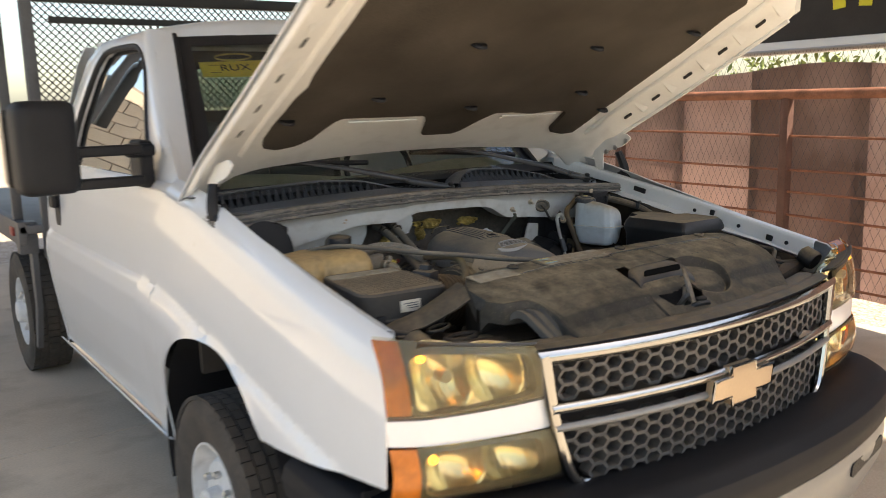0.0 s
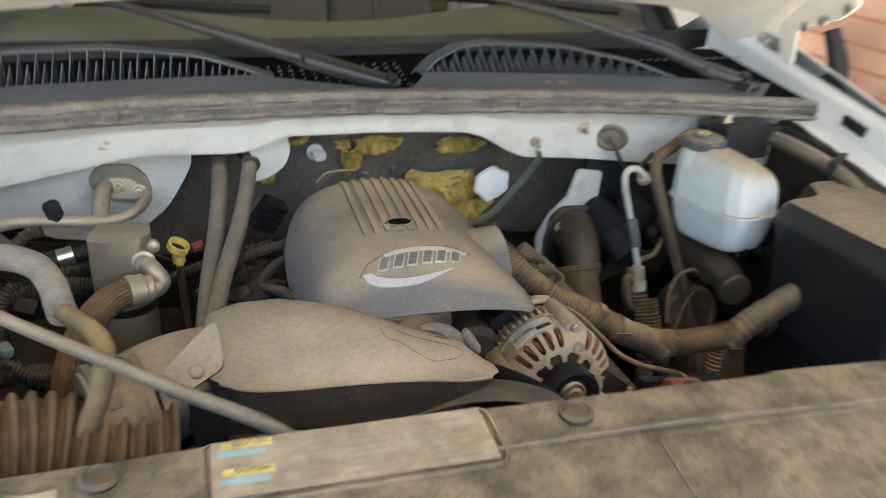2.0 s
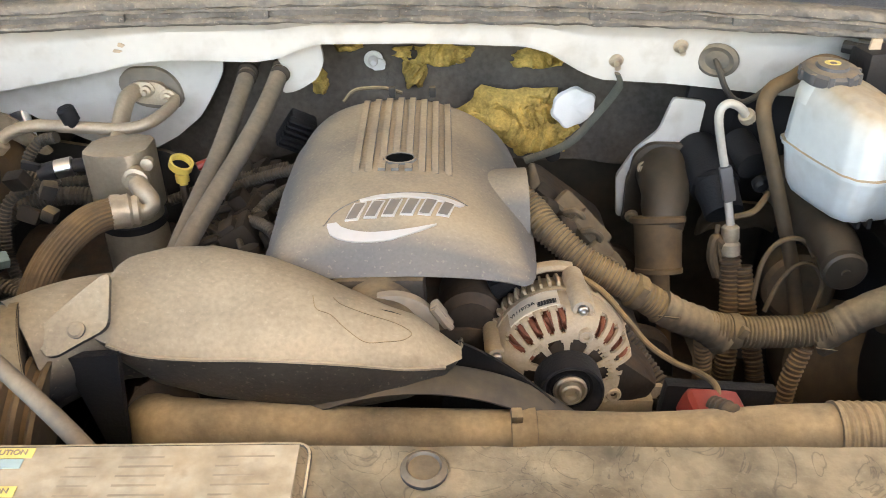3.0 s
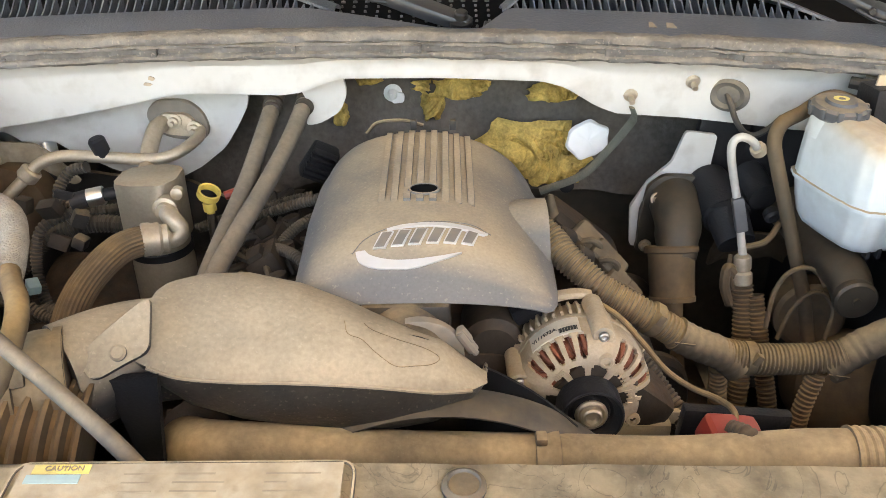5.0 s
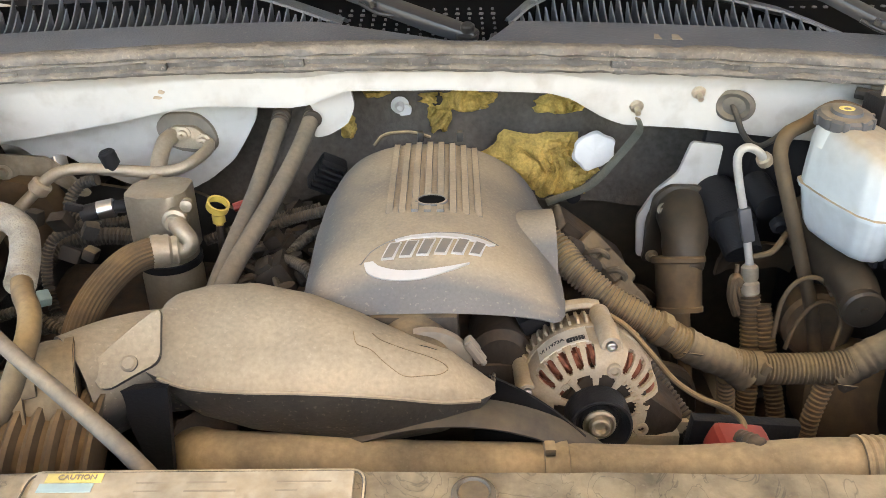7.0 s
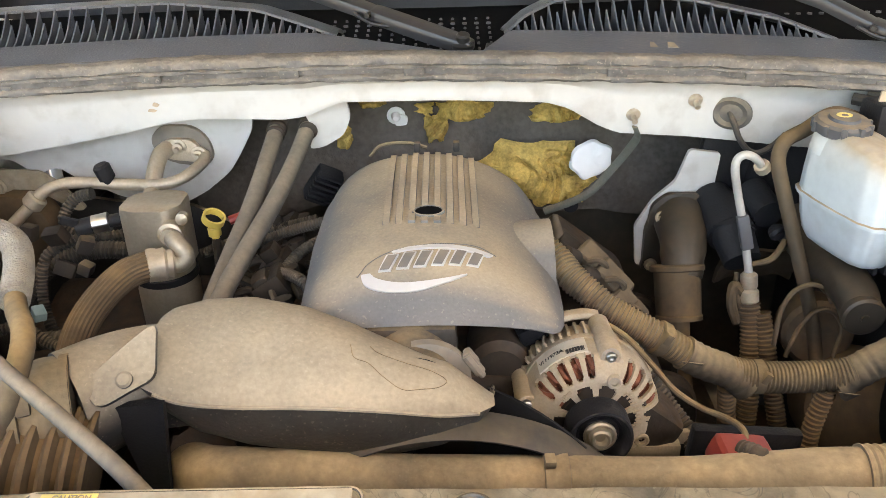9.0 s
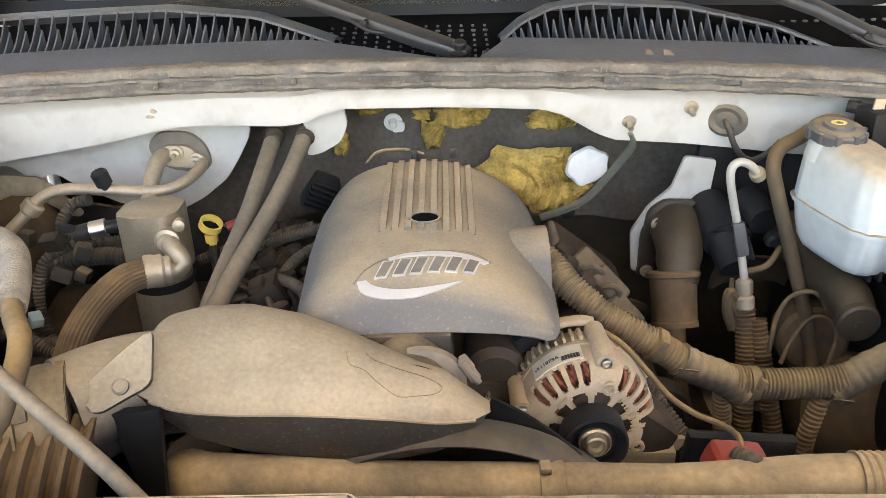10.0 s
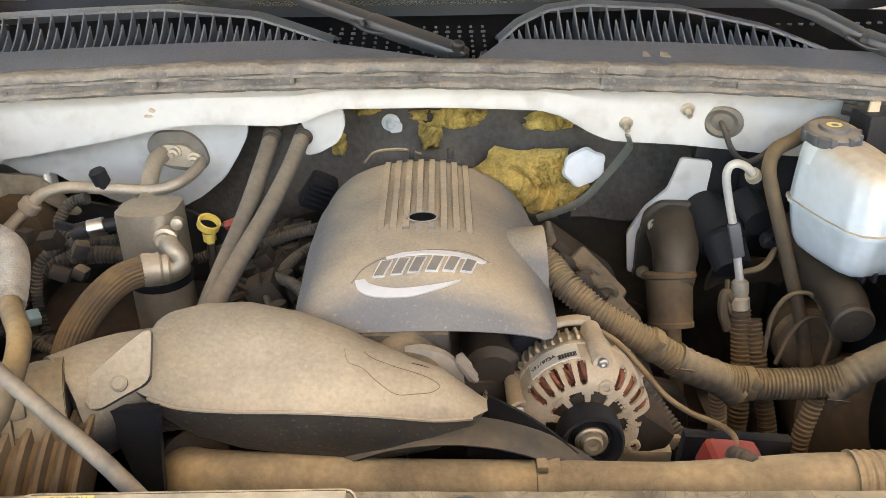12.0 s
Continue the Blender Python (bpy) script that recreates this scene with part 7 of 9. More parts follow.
    box(bm, (-0.555, 0.60, 1.205), (0.025, 0.03, 0.02), (0, 10, 20), 0.004)
    part("air_meter", bm, half_dusty, d, "black air-flow meter")


intake()


# ---- alternator ----
def alternator():
    c = Vector((0.1706, 0.785, 1.006))
    ax = Vector((0.02, -1.0, 0.07)).normalized()
    side = (Vector((1, 0, 0)) - ax * ax.x).normalized()
    up = side.cross(ax)
    if up.z < 0:
        up = -up
    a = thing("alternator", c, "dusty cast-aluminium alternator with copper windings and a black pulley", "alternator")

    def at(r, ang, h):
        return c + ax * h + (side * math.cos(ang) + up * math.sin(ang)) * r
    bolts = ((radians(78), 0.0825), (radians(167), 0.0825), (radians(-16), 0.0815))
    # domed front casting: slots on the shoulder, windows round the pulley
    prof = [(0.0815, -0.044), (0.0818, -0.020), (0.0815, -0.006), (0.0805, -0.001), (0.0790, 0.003), (0.0765, 0.0065), (0.0730, 0.0100), (0.0690, 0.0130), (0.0650, 0.0155), (0.0610, 0.0172), (0.0580, 0.0180),
            (0.0560, 0.0184), (0.0500, 0.0190), (0.0460, 0.0192), (0.0435, 0.0193), (0.0380, 0.0194), (0.0330, 0.0196), (0.0300, 0.0200), (0.0240, 0.0210)]
    n = 224
    bm = bm_new()
    grid = [[bm.verts.new(at(r, 2 * math.pi * k / n, h)) for k in range(n)] for r, h in prof]
    for j in range(len(prof) - 1):
        for k in range(n):
            deg = (k + 0.5) * 360 / n
            off = [abs((deg - math.degrees(e[0]) + 180) % 360 - 180) for e in bolts]
            q = k % 8
            slot = 2 <= j <= 9 and (1 <= q <= 5 if 3 <= j <= 8 else 2 <= q <= 4) and min(off) > 11.5
            w = (deg + 12) % 36
            window = 12 <= j <= 16 and (w < 26 if j > 12 else 3 < w < 23)
            if not (slot or window):
                bm.faces.new((grid[j][k], grid[j][(k + 1) % n], grid[j + 1][(k + 1) % n], grid[j + 1][k]))
    for v in [v for v in bm.verts if not v.link_faces]:
        bm.verts.remove(v)
    bmesh.ops.recalc_face_normals(bm, faces=bm.faces[:])
    bmesh.ops.solidify(bm, geom=bm.faces[:], thickness=0.0045)
    front = part("front_housing", bm, aluminium, a, auto=40)
    # raised casting marks round the face, too worn to read
    for k in range(15):
        bm = bm_new()
        ang = radians(142 - k * 3.1) if k < 6 else radians(48 - (k - 6) * 6.6)
        p = at(0.0505, ang, 0.0195)
        t = -side * math.sin(ang) + up * math.cos(ang)
        rad = side * math.cos(ang) + up * math.sin(ang)
        wd, ht = 0.0011, 0.0030 + 0.0006 * (k % 3)
        ring = [p - t * wd - rad * ht, p + t * wd - rad * ht, p + t * wd + rad * ht, p - t * wd + rad * ht]
        skin(bm, [ring, [x + ax * 0.0014 for x in ring]])
        part("cast_mark", bm, aluminium, front)
    # drilled boss below the upper bolt, and one by the right one
    for ang, r in ((radians(70), 0.0575), (radians(-28), 0.066)):
        bm = bm_new()
        lathe(bm, [(0.009, -0.004), (0.009, 0.003), (0.0075, 0.0045), (0.0045, 0.0042), (0.0042, -0.002), (0, -0.002)], at(r, ang, 0.0175 if r < 0.06 else 0.015), ax, 20)
        part("drilled_boss", bm, aluminium, a)
    bm = bm_new()
    lathe(bm, [(0.050, -0.098), (0.064, -0.096), (0.074, -0.086), (0.079, -0.066), (0.0800, -0.046), (0.074, -0.045), (0.070, -0.07), (0.05, -0.09)], c, ax, 56)
    part("rear_housing", bm, aluminium, a)
    bm = bm_new()
    lathe(bm, [(0.080, -0.047), (0.0835, -0.0465), (0.0840, -0.0425), (0.0835, -0.0385), (0.080, -0.038)], c, ax, 64)
    part("joint_ring", bm, aluminium, a)
    bm = bm_new()
    lathe(bm, [(0.046, -0.03), (0.072, -0.03), (0.0745, -0.012), (0.071, -0.002), (0.060, 0.004), (0.048, 0.002), (0.044, -0.02)], c, ax, 48)
    part("winding", bm, copper, a, "reddish copper winding")
    for k in range(36):
        ang = 2 * math.pi * k / 36
        bm = bm_new()
        tube(bm, [at(0.057, ang, 0.006), at(0.067, ang + 0.05, 0.006), at(0.0755, ang + 0.09, -0.006)], 0.0042, 8, 4)
        part("winding_loop", bm, copper, a)
    bm = bm_new()
    lathe(bm, [(0.0, -0.02), (0.046, -0.02), (0.046, 0.006), (0.0, 0.006)], c, ax, 32)
    part("rotor", bm, copper, a)
    # cooling fins behind the label
    for k in range(17):
        ang = radians(92 + k * 7.2) if k < 11 else radians(58 - (k - 11) * 8)
        bm = bm_new()
        t = Vector(-side * math.sin(ang) + up * math.cos(ang)) * 0.0017
        rings = []
        for r, h in ((0.082, -0.046), (0.0875, -0.050), (0.0880, -0.060), (0.084, -0.076), (0.074, -0.088)):
            p, q = at(r, ang, h), at(0.062, ang, h)
            rings.append([p - t, p + t, q + t, q - t])
        skin(bm, rings)
        part("cooling_fin", bm, aluminium, a)
    # through-bolts in their long bosses
    for ang, r in bolts:
        bm = bm_new()
        lathe(bm, [(0.0125, -0.080), (0.0135, -0.02), (0.0130, 0.001), (0.0115, 0.0035), (0.0075, 0.0035), (0.0072, 0.001), (0, 0.001)], at(r, ang, 0.003), ax, 26)
        boss = part("bolt_boss", bm, aluminium, a)
        bm = bm_new()
        lathe(bm, [(0.0058, 0.0), (0.0058, 0.006), (0.0045, 0.0072), (0.0028, 0.0072), (0.0025, 0.004), (0, 0.004)], at(r, ang, 0.004), ax, 12)
        part("bolt", bm, steel, boss, "bright steel bolt")
    # wide lug joining the upper boss to the face
    bm = bm_new()
    rings = []
    for h, wd, lo, hi in ((0.004, 0.30, 0.060, 0.083), (-0.01, 0.30, 0.066, 0.0865), (-0.04, 0.28, 0.066, 0.089), (-0.075, 0.24, 0.066, 0.088)):
        m = radians(74)
        rings.append([at(lo, m - wd / 2, h + 0.008 * (lo < 0.065)), at(hi - 0.004, m - wd / 2, h), at(hi, m - wd / 4, h), at(hi, m + wd / 4, h), at(hi - 0.004, m + wd / 2, h), at(lo, m + wd / 2, h + 0.008 * (lo < 0.065))])
    skin(bm, rings)
    part("bridge", bm, aluminium, a, auto=50)
    # rear clamp strap and the foot
    bm = bm_new()
    tube(bm, [at(0.088, radians(x), -0.088) for x in (118, 108, 98, 88, 78)], [0.007, 0.009, 0.0085, 0.009, 0.008], 8, 5, squash=0.7)
    part("strap", bm, aluminium, a)
    bm = bm_new()
    box(bm, at(0.088, radians(-36), -0.010), (0.075, 0.05, 0.024), (0, 0, 0), 0.005)
    box(bm, at(0.112, radians(-24), -0.02), (0.05, 0.03, 0.020), (0, 0, 0), 0.004)
    part("mount_foot", bm, aluminium, a)
    bm = bm_new()
    box(bm, at(0.095, radians(130), -0.088), (0.050, 0.034, 0.026), (6, -22, 10), 0.005)
    plug = part("connector", bm, plastic, a, "black plug on the back")
    for k in range(3):
        bm = bm_new()
        box(bm, at(0.108, radians(138 - k * 9), -0.094), (0.006, 0.024, 0.006), (6, -22, 10), 0.0015)
        part("connector_rib", bm, plastic, plug)
    # pulley
    bm = bm_new()
    lathe(bm, [(0.012, 0.022), (0.034, 0.022), (0.0385, 0.024), (0.0385, 0.052), (0.0375, 0.056), (0.035, 0.057), (0.0325, 0.055), (0.0270, 0.044), (0.0235, 0.043), (0.0215, 0.047), (0.019, 0.047), (0.018, 0.042)], c, ax, 56)
    pu = part("pulley", bm, plastic, a, "black grooved pulley")
    bm = bm_new()
    lathe(bm, [(0.0195, 0.042), (0.0195, 0.050), (0.0172, 0.052), (0.0150, 0.048), (0.0125, 0.048), (0.0125, 0.056), (0.0105, 0.058), (0.0075, 0.057), (0.006, 0.051), (0, 0.051)], c, ax, 32)
    part("nut", bm, can_metal, pu, "steel pulley nut")
    # curved label with its part code
    bm = bm_new()
    rings = []
    for i in range(17):
        ang = lerp(radians(141), radians(95), i / 16)
        rings.append([at(0.0834, ang, -0.0375), at(0.0830, ang, -0.006), at(0.0805, ang, -0.006), at(0.0805, ang, -0.0375)])
    skin(bm, rings)
    lab = part("label", bm, label_paper, a, "pale label with a printed part code")
    code = "V111973A"
    for i, ch in enumerate(code):
        ang = lerp(radians(139.0), radians(119.0), i / (len(code) - 1))
        p = at(0.0836, ang, -0.017)
        tang = side * math.sin(ang) - up * math.cos(ang)
        words("code_letter", ch, 0.0098, basis(p, tang, -ax), ink, lab, 0.0002)
    bm = bm_new()
    for i in range(20):
        ang = lerp(radians(113), radians(98), i / 19)
        t = Vector(side * math.sin(ang) - up * math.cos(ang)) * (0.0003 + 0.0003 * (i * 7 % 3))
        p, q = at(0.0838, ang, -0.0185), at(0.0838, ang, -0.0085)
        skin(bm, [[p - t, p + t], [q - t, q + t]], closed=False, cap=False)
    part("barcode", bm, ink, lab)


alternator()


# ---- brake fluid reservoir and master cylinder ----
def reservoir():
    r = thing("brake_fluid_reservoir", (0.565, 1.06, 1.02), "translucent white brake fluid reservoir with a dusty top", "reservoir")

    turn = radians(16)

    def ring(z, k):
        """A softly squared outline at height z, grown by k; the upper half slopes to the front."""
        pts = []
        for a in np.linspace(0, 2 * math.pi, 113)[:-1]:
            ca, sa = math.cos(a), math.sin(a)
            k2 = k * (1 + 0.010 * math.cos(a * 14) * (z < 1.225))
            u = 0.064 * k2 * abs(ca) ** 0.5 * (1 if ca > 0 else -1)
            v = 0.089 * k2 * abs(sa) ** 0.5 * (1 if sa > 0 else -1)
            drop = max(0.0, z - 1.165) * 0.35 * (u / 0.066 - v / 0.092) * 0.5 + 0.05 * u
            pts.append((0.585 + u * math.cos(turn) - v * math.sin(turn), 1.052 + u * math.sin(turn) + v * math.cos(turn), z - drop))
        return pts
    bm = bm_new()
    stages = [(1.080, 0.64), (1.083, 0.74), (1.093, 0.82), (1.115, 0.89), (1.14, 0.94), (1.149, 0.96)]
    skin(bm, [ring(z, k) for z, k in stages])
    part("lower_tank", bm, reservoir_white, r, auto=50)
    bm = bm_new()
    skin(bm, [ring(1.148, 0.96), ring(1.149, 1.02), ring(1.154, 1.02), ring(1.155, 0.97)])
    part("seam_flange", bm, reservoir_white, r)
    bm = bm_new()
    skin(bm, [ring(z, k) for z, k in [(1.154, 0.965), (1.18, 0.95), (1.205, 0.925), (1.222, 0.88), (1.232, 0.81), (1.239, 0.70), (1.243, 0.55), (1.245, 0.3)]])
    part("upper_tank", bm, reservoir_white, r, auto=50)
    bm = bm_new()
    lathe(bm, [(0.036, -0.02), (0.034, 0.0), (0.030, 0.012)], (0.550, 1.088, 1.238), (0.03, -0.1, 1), 28)
    part("neck", bm, reservoir_white, r)
    bm = bm_new()
    c = Vector((0.550, 1.088, 1.246))
    prof = [(0.034, 0), (0.038, 0.003), (0.038, 0.015), (0.034, 0.019), (0.022, 0.020), (0.020, 0.024), (0, 0.025)]
    lathe(bm, prof, c, (0.03, -0.1, 1), 30)
    cap = part("cap", bm, cap_grey, r, "dusty black screw cap with a yellow mark")
    for k in range(10):
        a = 2 * math.pi * k / 10
        bm = bm_new()
        box(bm, c + Vector((0.037 * math.cos(a), 0.037 * math.sin(a), 0.009)), (0.008, 0.008, 0.015), (0, 0, math.degrees(a)), 0.002)
        part("grip_ridge", bm, cap_grey, cap)
    bm = bm_new()
    lathe(bm, [(0.011, 0), (0.011, 0.0008), (0.008, 0.0008), (0.0075, 0)], c + Vector((0, -0.002, 0.0247)), (0.03, -0.1, 1), 24, 0.7)
    part("cap_mark", bm, yellow_label, cap)
    for x in (0.585, 0.60, 0.63, 0.645):
        bm = bm_new()
        box(bm, (x, 0.99, 1.082), (0.006, 0.016, 0.016), bevel=0.002)
        part("mount_clip", bm, plastic, r)
    m = thing("brake_master_cylinder", (0.57, 1.02, 0.95), "dark grimy brake master cylinder below the white reservoir", "master cylinder")
    bm = bm_new()
    tube(bm, [(0.555, 1.200, 1.055), (0.575, 1.100, 1.030), (0.571, 1.005, 1.040), (0.567, 0.960, 1.028)], [0.036, 0.034, 0.031, 0.028], 24)
    part("barrel", bm, boot_brown, m)
    bm = bm_new()
    lathe(bm, [(0.028, -0.004), (0.0295, 0.0), (0.0295, 0.010), (0.026, 0.013), (0.006, 0.013), (0.006, 0.017), (0, 0.017)], (0.567, 0.960, 1.028), (-0.05, -1, -0.05), 28)
    part("end_plug", bm, boot_brown, m)
    bm = bm_new()
    lathe(bm, [(0.13, 0), (0.135, 0.02), (0.12, 0.06), (0.05, 0.075)], (0.56, 1.345, 1.06), (0.02, -1, 0), 40)
    part("booster", bm, plastic, m, "black brake booster drum")
    bm = bm_new()
    tube(bm, [(0.613, 1.160, 1.236), (0.564, 1.150, 1.251), (0.523, 1.140, 1.231), (0.493, 1.130, 1.218), (0.483, 1.120, 1.193), (0.492, 1.110, 1.154), (0.508, 1.100, 1.103), (0.528, 1.090, 1.041), (0.551, 1.070, 0.962), (0.564, 1.050, 0.892), (0.561, 1.000, 0.833)], 0.0108, 14)
    part("vacuum_hose", bm, sleeve_brown, m, "tan dusty vacuum hose")
    for pts in ([(0.472, 1.000, 0.950), (0.483, 1.020, 0.995), (0.500, 1.030, 1.022), (0.523, 1.030, 1.034), (0.545, 1.030, 1.026), (0.556, 1.020, 1.008)], [(0.492, 1.000, 0.929), (0.514, 1.020, 0.965), (0.539, 1.030, 0.988), (0.564, 1.030, 0.987), (0.577, 1.020, 0.963), (0.563, 1.000, 0.927)], [(0.440, 1.100, 1.018), (0.439, 1.090, 0.994), (0.450, 1.080, 0.964), (0.472, 1.070, 0.939)]):
        bm = bm_new()
        tube(bm, pts, 0.0036, 8)
        part("brake_line", bm, sleeve_brown, m)
    bm = bm_new()
    lathe(bm, [(0.0, 0.0), (0.052, 0.0), (0.055, 0.01), (0.055, 0.05), (0.048, 0.056), (0.02, 0.058), (0, 0.058)], (0.574, 1.120, 0.915), (-0.1, -1, 0.15), 32)
    part("valve_drum", bm, sleeve_brown, m, "brown dusted round valve body")
    bm = bm_new()
    sheet(bm, lambda u, v: (0.514 + 0.13 * (u - 0.5), 1.220 + 0.03 * math.sin(u * 3) - 0.03 * v, 0.960 + 0.06 * (v - 0.5) + 0.012 * noise.noise((u * 4, v * 3, 2))), 16, 10, 0.006)
    part("brown_bracket", bm, sleeve_brown, m, "brown dusted bracket plate")
    bm = bm_new()
    lathe(bm, [(0.0, 0.0), (0.06, 0.002), (0.085, 0.02), (0.095, 0.06), (0.09, 0.12), (0.0, 0.13)], (0.623, 0.980, 0.837), (0.2, 1, -0.5), 36)
    part("strut_tower", bm, sleeve_brown, m, "brown dusted rounded housing")
    # black relay bracket behind the tank
    bm = bm_new()
    box(bm, (0.66, 1.14, 1.24), (0.11, 0.05, 0.07), (0, 0, 10), 0.008)
    part("relay_block", bm, plastic, m)
    bm = bm_new()
    prism(bm, [(0, 0), (0.012, 0.0), (0.03, 0.06), (0.03, 0.09), (0.016, 0.09), (0.012, 0.05)], (0.60, 1.13, 1.20), (1, 0, 0), (0, 0, 1), 0.004)
    part("bracket", bm, tube_metal, m)


reservoir()


# ---- steering shaft, clutch parts and the steel line ----
def driver_side():
    s = thing("steering_shaft", (0.36, 1.15, 0.9), "dusty steering shaft boot bolted to the firewall", "steering shaft")
    bm = bm_new()
    prism(bm, rounded([(-0.050, -0.085), (0.03, -0.09), (0.058, -0.02), (0.058, 0.028), (0.02, 0.044), (-0.022, 0.038), (-0.050, 0.008)], 0.02), (0.376, 1.238, 1.035), (1, 0, 0), (0, 0, 1), 0.012, 0.004)
    part("flange", bm, boot_brown, s)
    bm = bm_new()
    tube(bm, [(0.381, 1.24, 1.050), (0.379, 1.21, 1.048), (0.376, 1.18, 1.036), (0.372, 1.155, 1.015), (0.368, 1.135, 0.99)], [0.041, 0.0405, 0.038, 0.034, 0.031], 28)
    for v in bm.verts:
        v.co.x += 0.0012 * math.sin(v.co.z * 240)
    part("upper_boot", bm, boot_brown, s, auto=60)
    bm = bm_new()
    prism(bm, rounded([(0.322, 0.955), (0.329, 0.985), (0.330, 1.045), (0.334, 1.075), (0.358, 1.095), (0.41, 1.093), (0.43, 1.06), (0.425, 1.0), (0.40, 0.965)], 0.010), (0, 1.236, 0), (1, 0, 0), (0, 0, 1), 0.010, 0.002)
    part("flange", bm, boot_brown, s)
    bm = bm_new()
    lathe(bm, [(0.040, 0), (0.043, 0.003), (0.043, 0.010), (0.037, 0.012), (0.0355, 0.08), (0.037, 0.082), (0.037, 0.089), (0.02, 0.091), (0.0, 0.091)], (0.362, 1.15, 1.007), (0.02, -0.45, -0.9), 30)
    part("lower_sleeve", bm, sleeve_brown, s)
    bm = bm_new()
    rod(bm, (0.364, 1.112, 0.932), (0.38, 0.98, 0.62), 0.016)
    part("shaft", bm, sleeve_brown, s, "brown dusted steel shaft")
    for x, z in ((0.347, 1.061), (0.336, 0.974), (0.424, 1.058)):
        bm = bm_new()
        lathe(bm, [(0.011, 0), (0.011, 0.003), (0.007, 0.003), (0.007, 0.010), (0.003, 0.011), (0.003, 0.016), (0, 0.016)], (x, 1.212, z), (0, -1, 0), 12)
        part("bolt", bm, tube_metal, s)
    b = thing("clutch_cylinder", (0.45, 1.2, 1.05), "black plastic hydraulic cylinder on the firewall", "cylinder")
    bm = bm_new()
    tube(bm, [(0.435, 1.25, 1.072), (0.446, 1.19, 1.058), (0.449, 1.175, 1.052), (0.45, 1.172, 1.050), (0.458, 1.13, 1.02)], [0.036, 0.040, 0.040, 0.034, 0.029], 26)
    part("housing", bm, plastic, b, auto=60)
    bm = bm_new()
    box(bm, (0.455, 1.275, 1.13), (0.085, 0.02, 0.13), (0, 8, 0), 0.006)
    part("back_plate", bm, plastic, b)
    bm = bm_new()
    tube(bm, [(0.49, 1.22, 1.10), (0.50, 1.16, 1.085)], [0.026, 0.024], 20)
    lathe(bm, [(0.012, 0), (0.013, 0.012), (0.008, 0.016), (0, 0.016)], (0.505, 1.14, 1.07), (0.1, -1, -0.3), 14)
    part("valve", bm, plastic, b)
    bm = bm_new()
    prism(bm, [(-0.01, 0), (0.004, 0), (0.012, -0.055), (0.0, -0.055)], (0.43, 1.195, 1.075), (1, 0, 0), (0, 0, 1), 0.003)
    part("tag", bm, label_paper, b)
    l = thing("hydraulic_line", (0.45, 1.1, 0.9), "bare metal hydraulic line with a clamp block and hose fitting", "pipe")
    bm = bm_new()
    tube(bm, [(0.462, 1.125, 1.180), (0.454, 1.115, 1.192), (0.443, 1.11, 1.202), (0.430, 1.11, 1.206), (0.420, 1.11, 1.199), (0.419, 1.11, 1.181), (0.428, 1.11, 1.145), (0.441, 1.108, 1.098), (0.452, 1.10, 1.045), (0.458, 1.095, 1.015)], 0.0062, 14)
    part("pipe", bm, dull_pipe, l)
    bm = bm_new()
    lathe(bm, [(0.011, 0), (0.012, 0.004), (0.012, 0.012), (0.008, 0.014)], (0.459, 1.120, 1.186), (0.55, 0.4, -0.7), 12)
    part("end_fitting", bm, tube_metal, l)
    bm = bm_new()
    box(bm, (0.444, 1.102, 1.085), (0.018, 0.013, 0.055), (-6, -14, 0), 0.003)
    part("clamp_block", bm, rack_steel, l)
    bm = bm_new()
    lathe(bm, [(0.009, 0), (0.013, 0.004), (0.013, 0.022), (0.011, 0.026), (0.0145, 0.030), (0.0145, 0.046), (0.010, 0.05)], (0.457, 1.096, 1.02), (0.08, -0.25, -1), 18)
    part("fitting", bm, tube_metal, l)
    bm = bm_new()
    tube(bm, [(0.461, 1.085, 0.972), (0.465, 1.06, 0.90), (0.462, 1.03, 0.82), (0.45, 1.0, 0.70)], 0.0165, 16, 10, ridge=0.002, pitch=0.007)
    part("conduit", bm, sleeve_brown, l, "split corrugated conduit")
    bm = bm_new()
    tube(bm, [(0.478, 1.075, 0.96), (0.49, 1.04, 0.88), (0.505, 1.0, 0.78), (0.50, 0.97, 0.68)], 0.015, 14, 10, ridge=0.002, pitch=0.007)
    part("conduit", bm, sleeve_brown, l)
    bm = bm_new()
    tube(bm, [(0.452, 1.09, 0.985), (0.436, 1.09, 1.0), (0.434, 1.085, 0.97), (0.445, 1.08, 0.94)], 0.008, 10)
    tube(bm, [(0.459, 1.10, 1.03), (0.49, 1.10, 1.04), (0.515, 1.12, 1.06)], 0.005, 8)
    part("side_hose", bm, sleeve_brown, l)


driver_side()


def corner_cables():
    """Cables that run from the cowl's end to the fender beside the fuse box."""
    k = thing("corner_cable", (0.72, 1.12, 1.2), "bundle of grey dusty cables beside the fuse box", "cable")
    for i, (dx, dz, r, mat) in enumerate(((0.0, 0.0, 0.009, rubber), (0.022, 0.006, 0.007, heater_grey), (0.045, -0.004, 0.010, rubber), (0.07, 0.004, 0.006, plastic))):
        bm = bm_new()
        tube(bm, [(0.62 + dx, 1.215, 1.252 + dz), (0.68 + dx, 1.17, 1.248 + dz), (0.735 + dx * 0.8, 1.09, 1.232 + dz), (0.775 + dx * 0.5, 1.00, 1.205 + dz), (0.79 + dx * 0.4, 0.93, 1.17)], r, 10, 8)
        part("cable", bm, mat, k)
    for t, y in ((0.70, 1.14), (0.765, 1.03)):
        bm = bm_new()
        box(bm, (t + 0.03, y, 1.243 - (1.14 - y) * 0.22), (0.085, 0.014, 0.024), (0, 0, 35), 0.004)
        part("clip", bm, plastic, k)


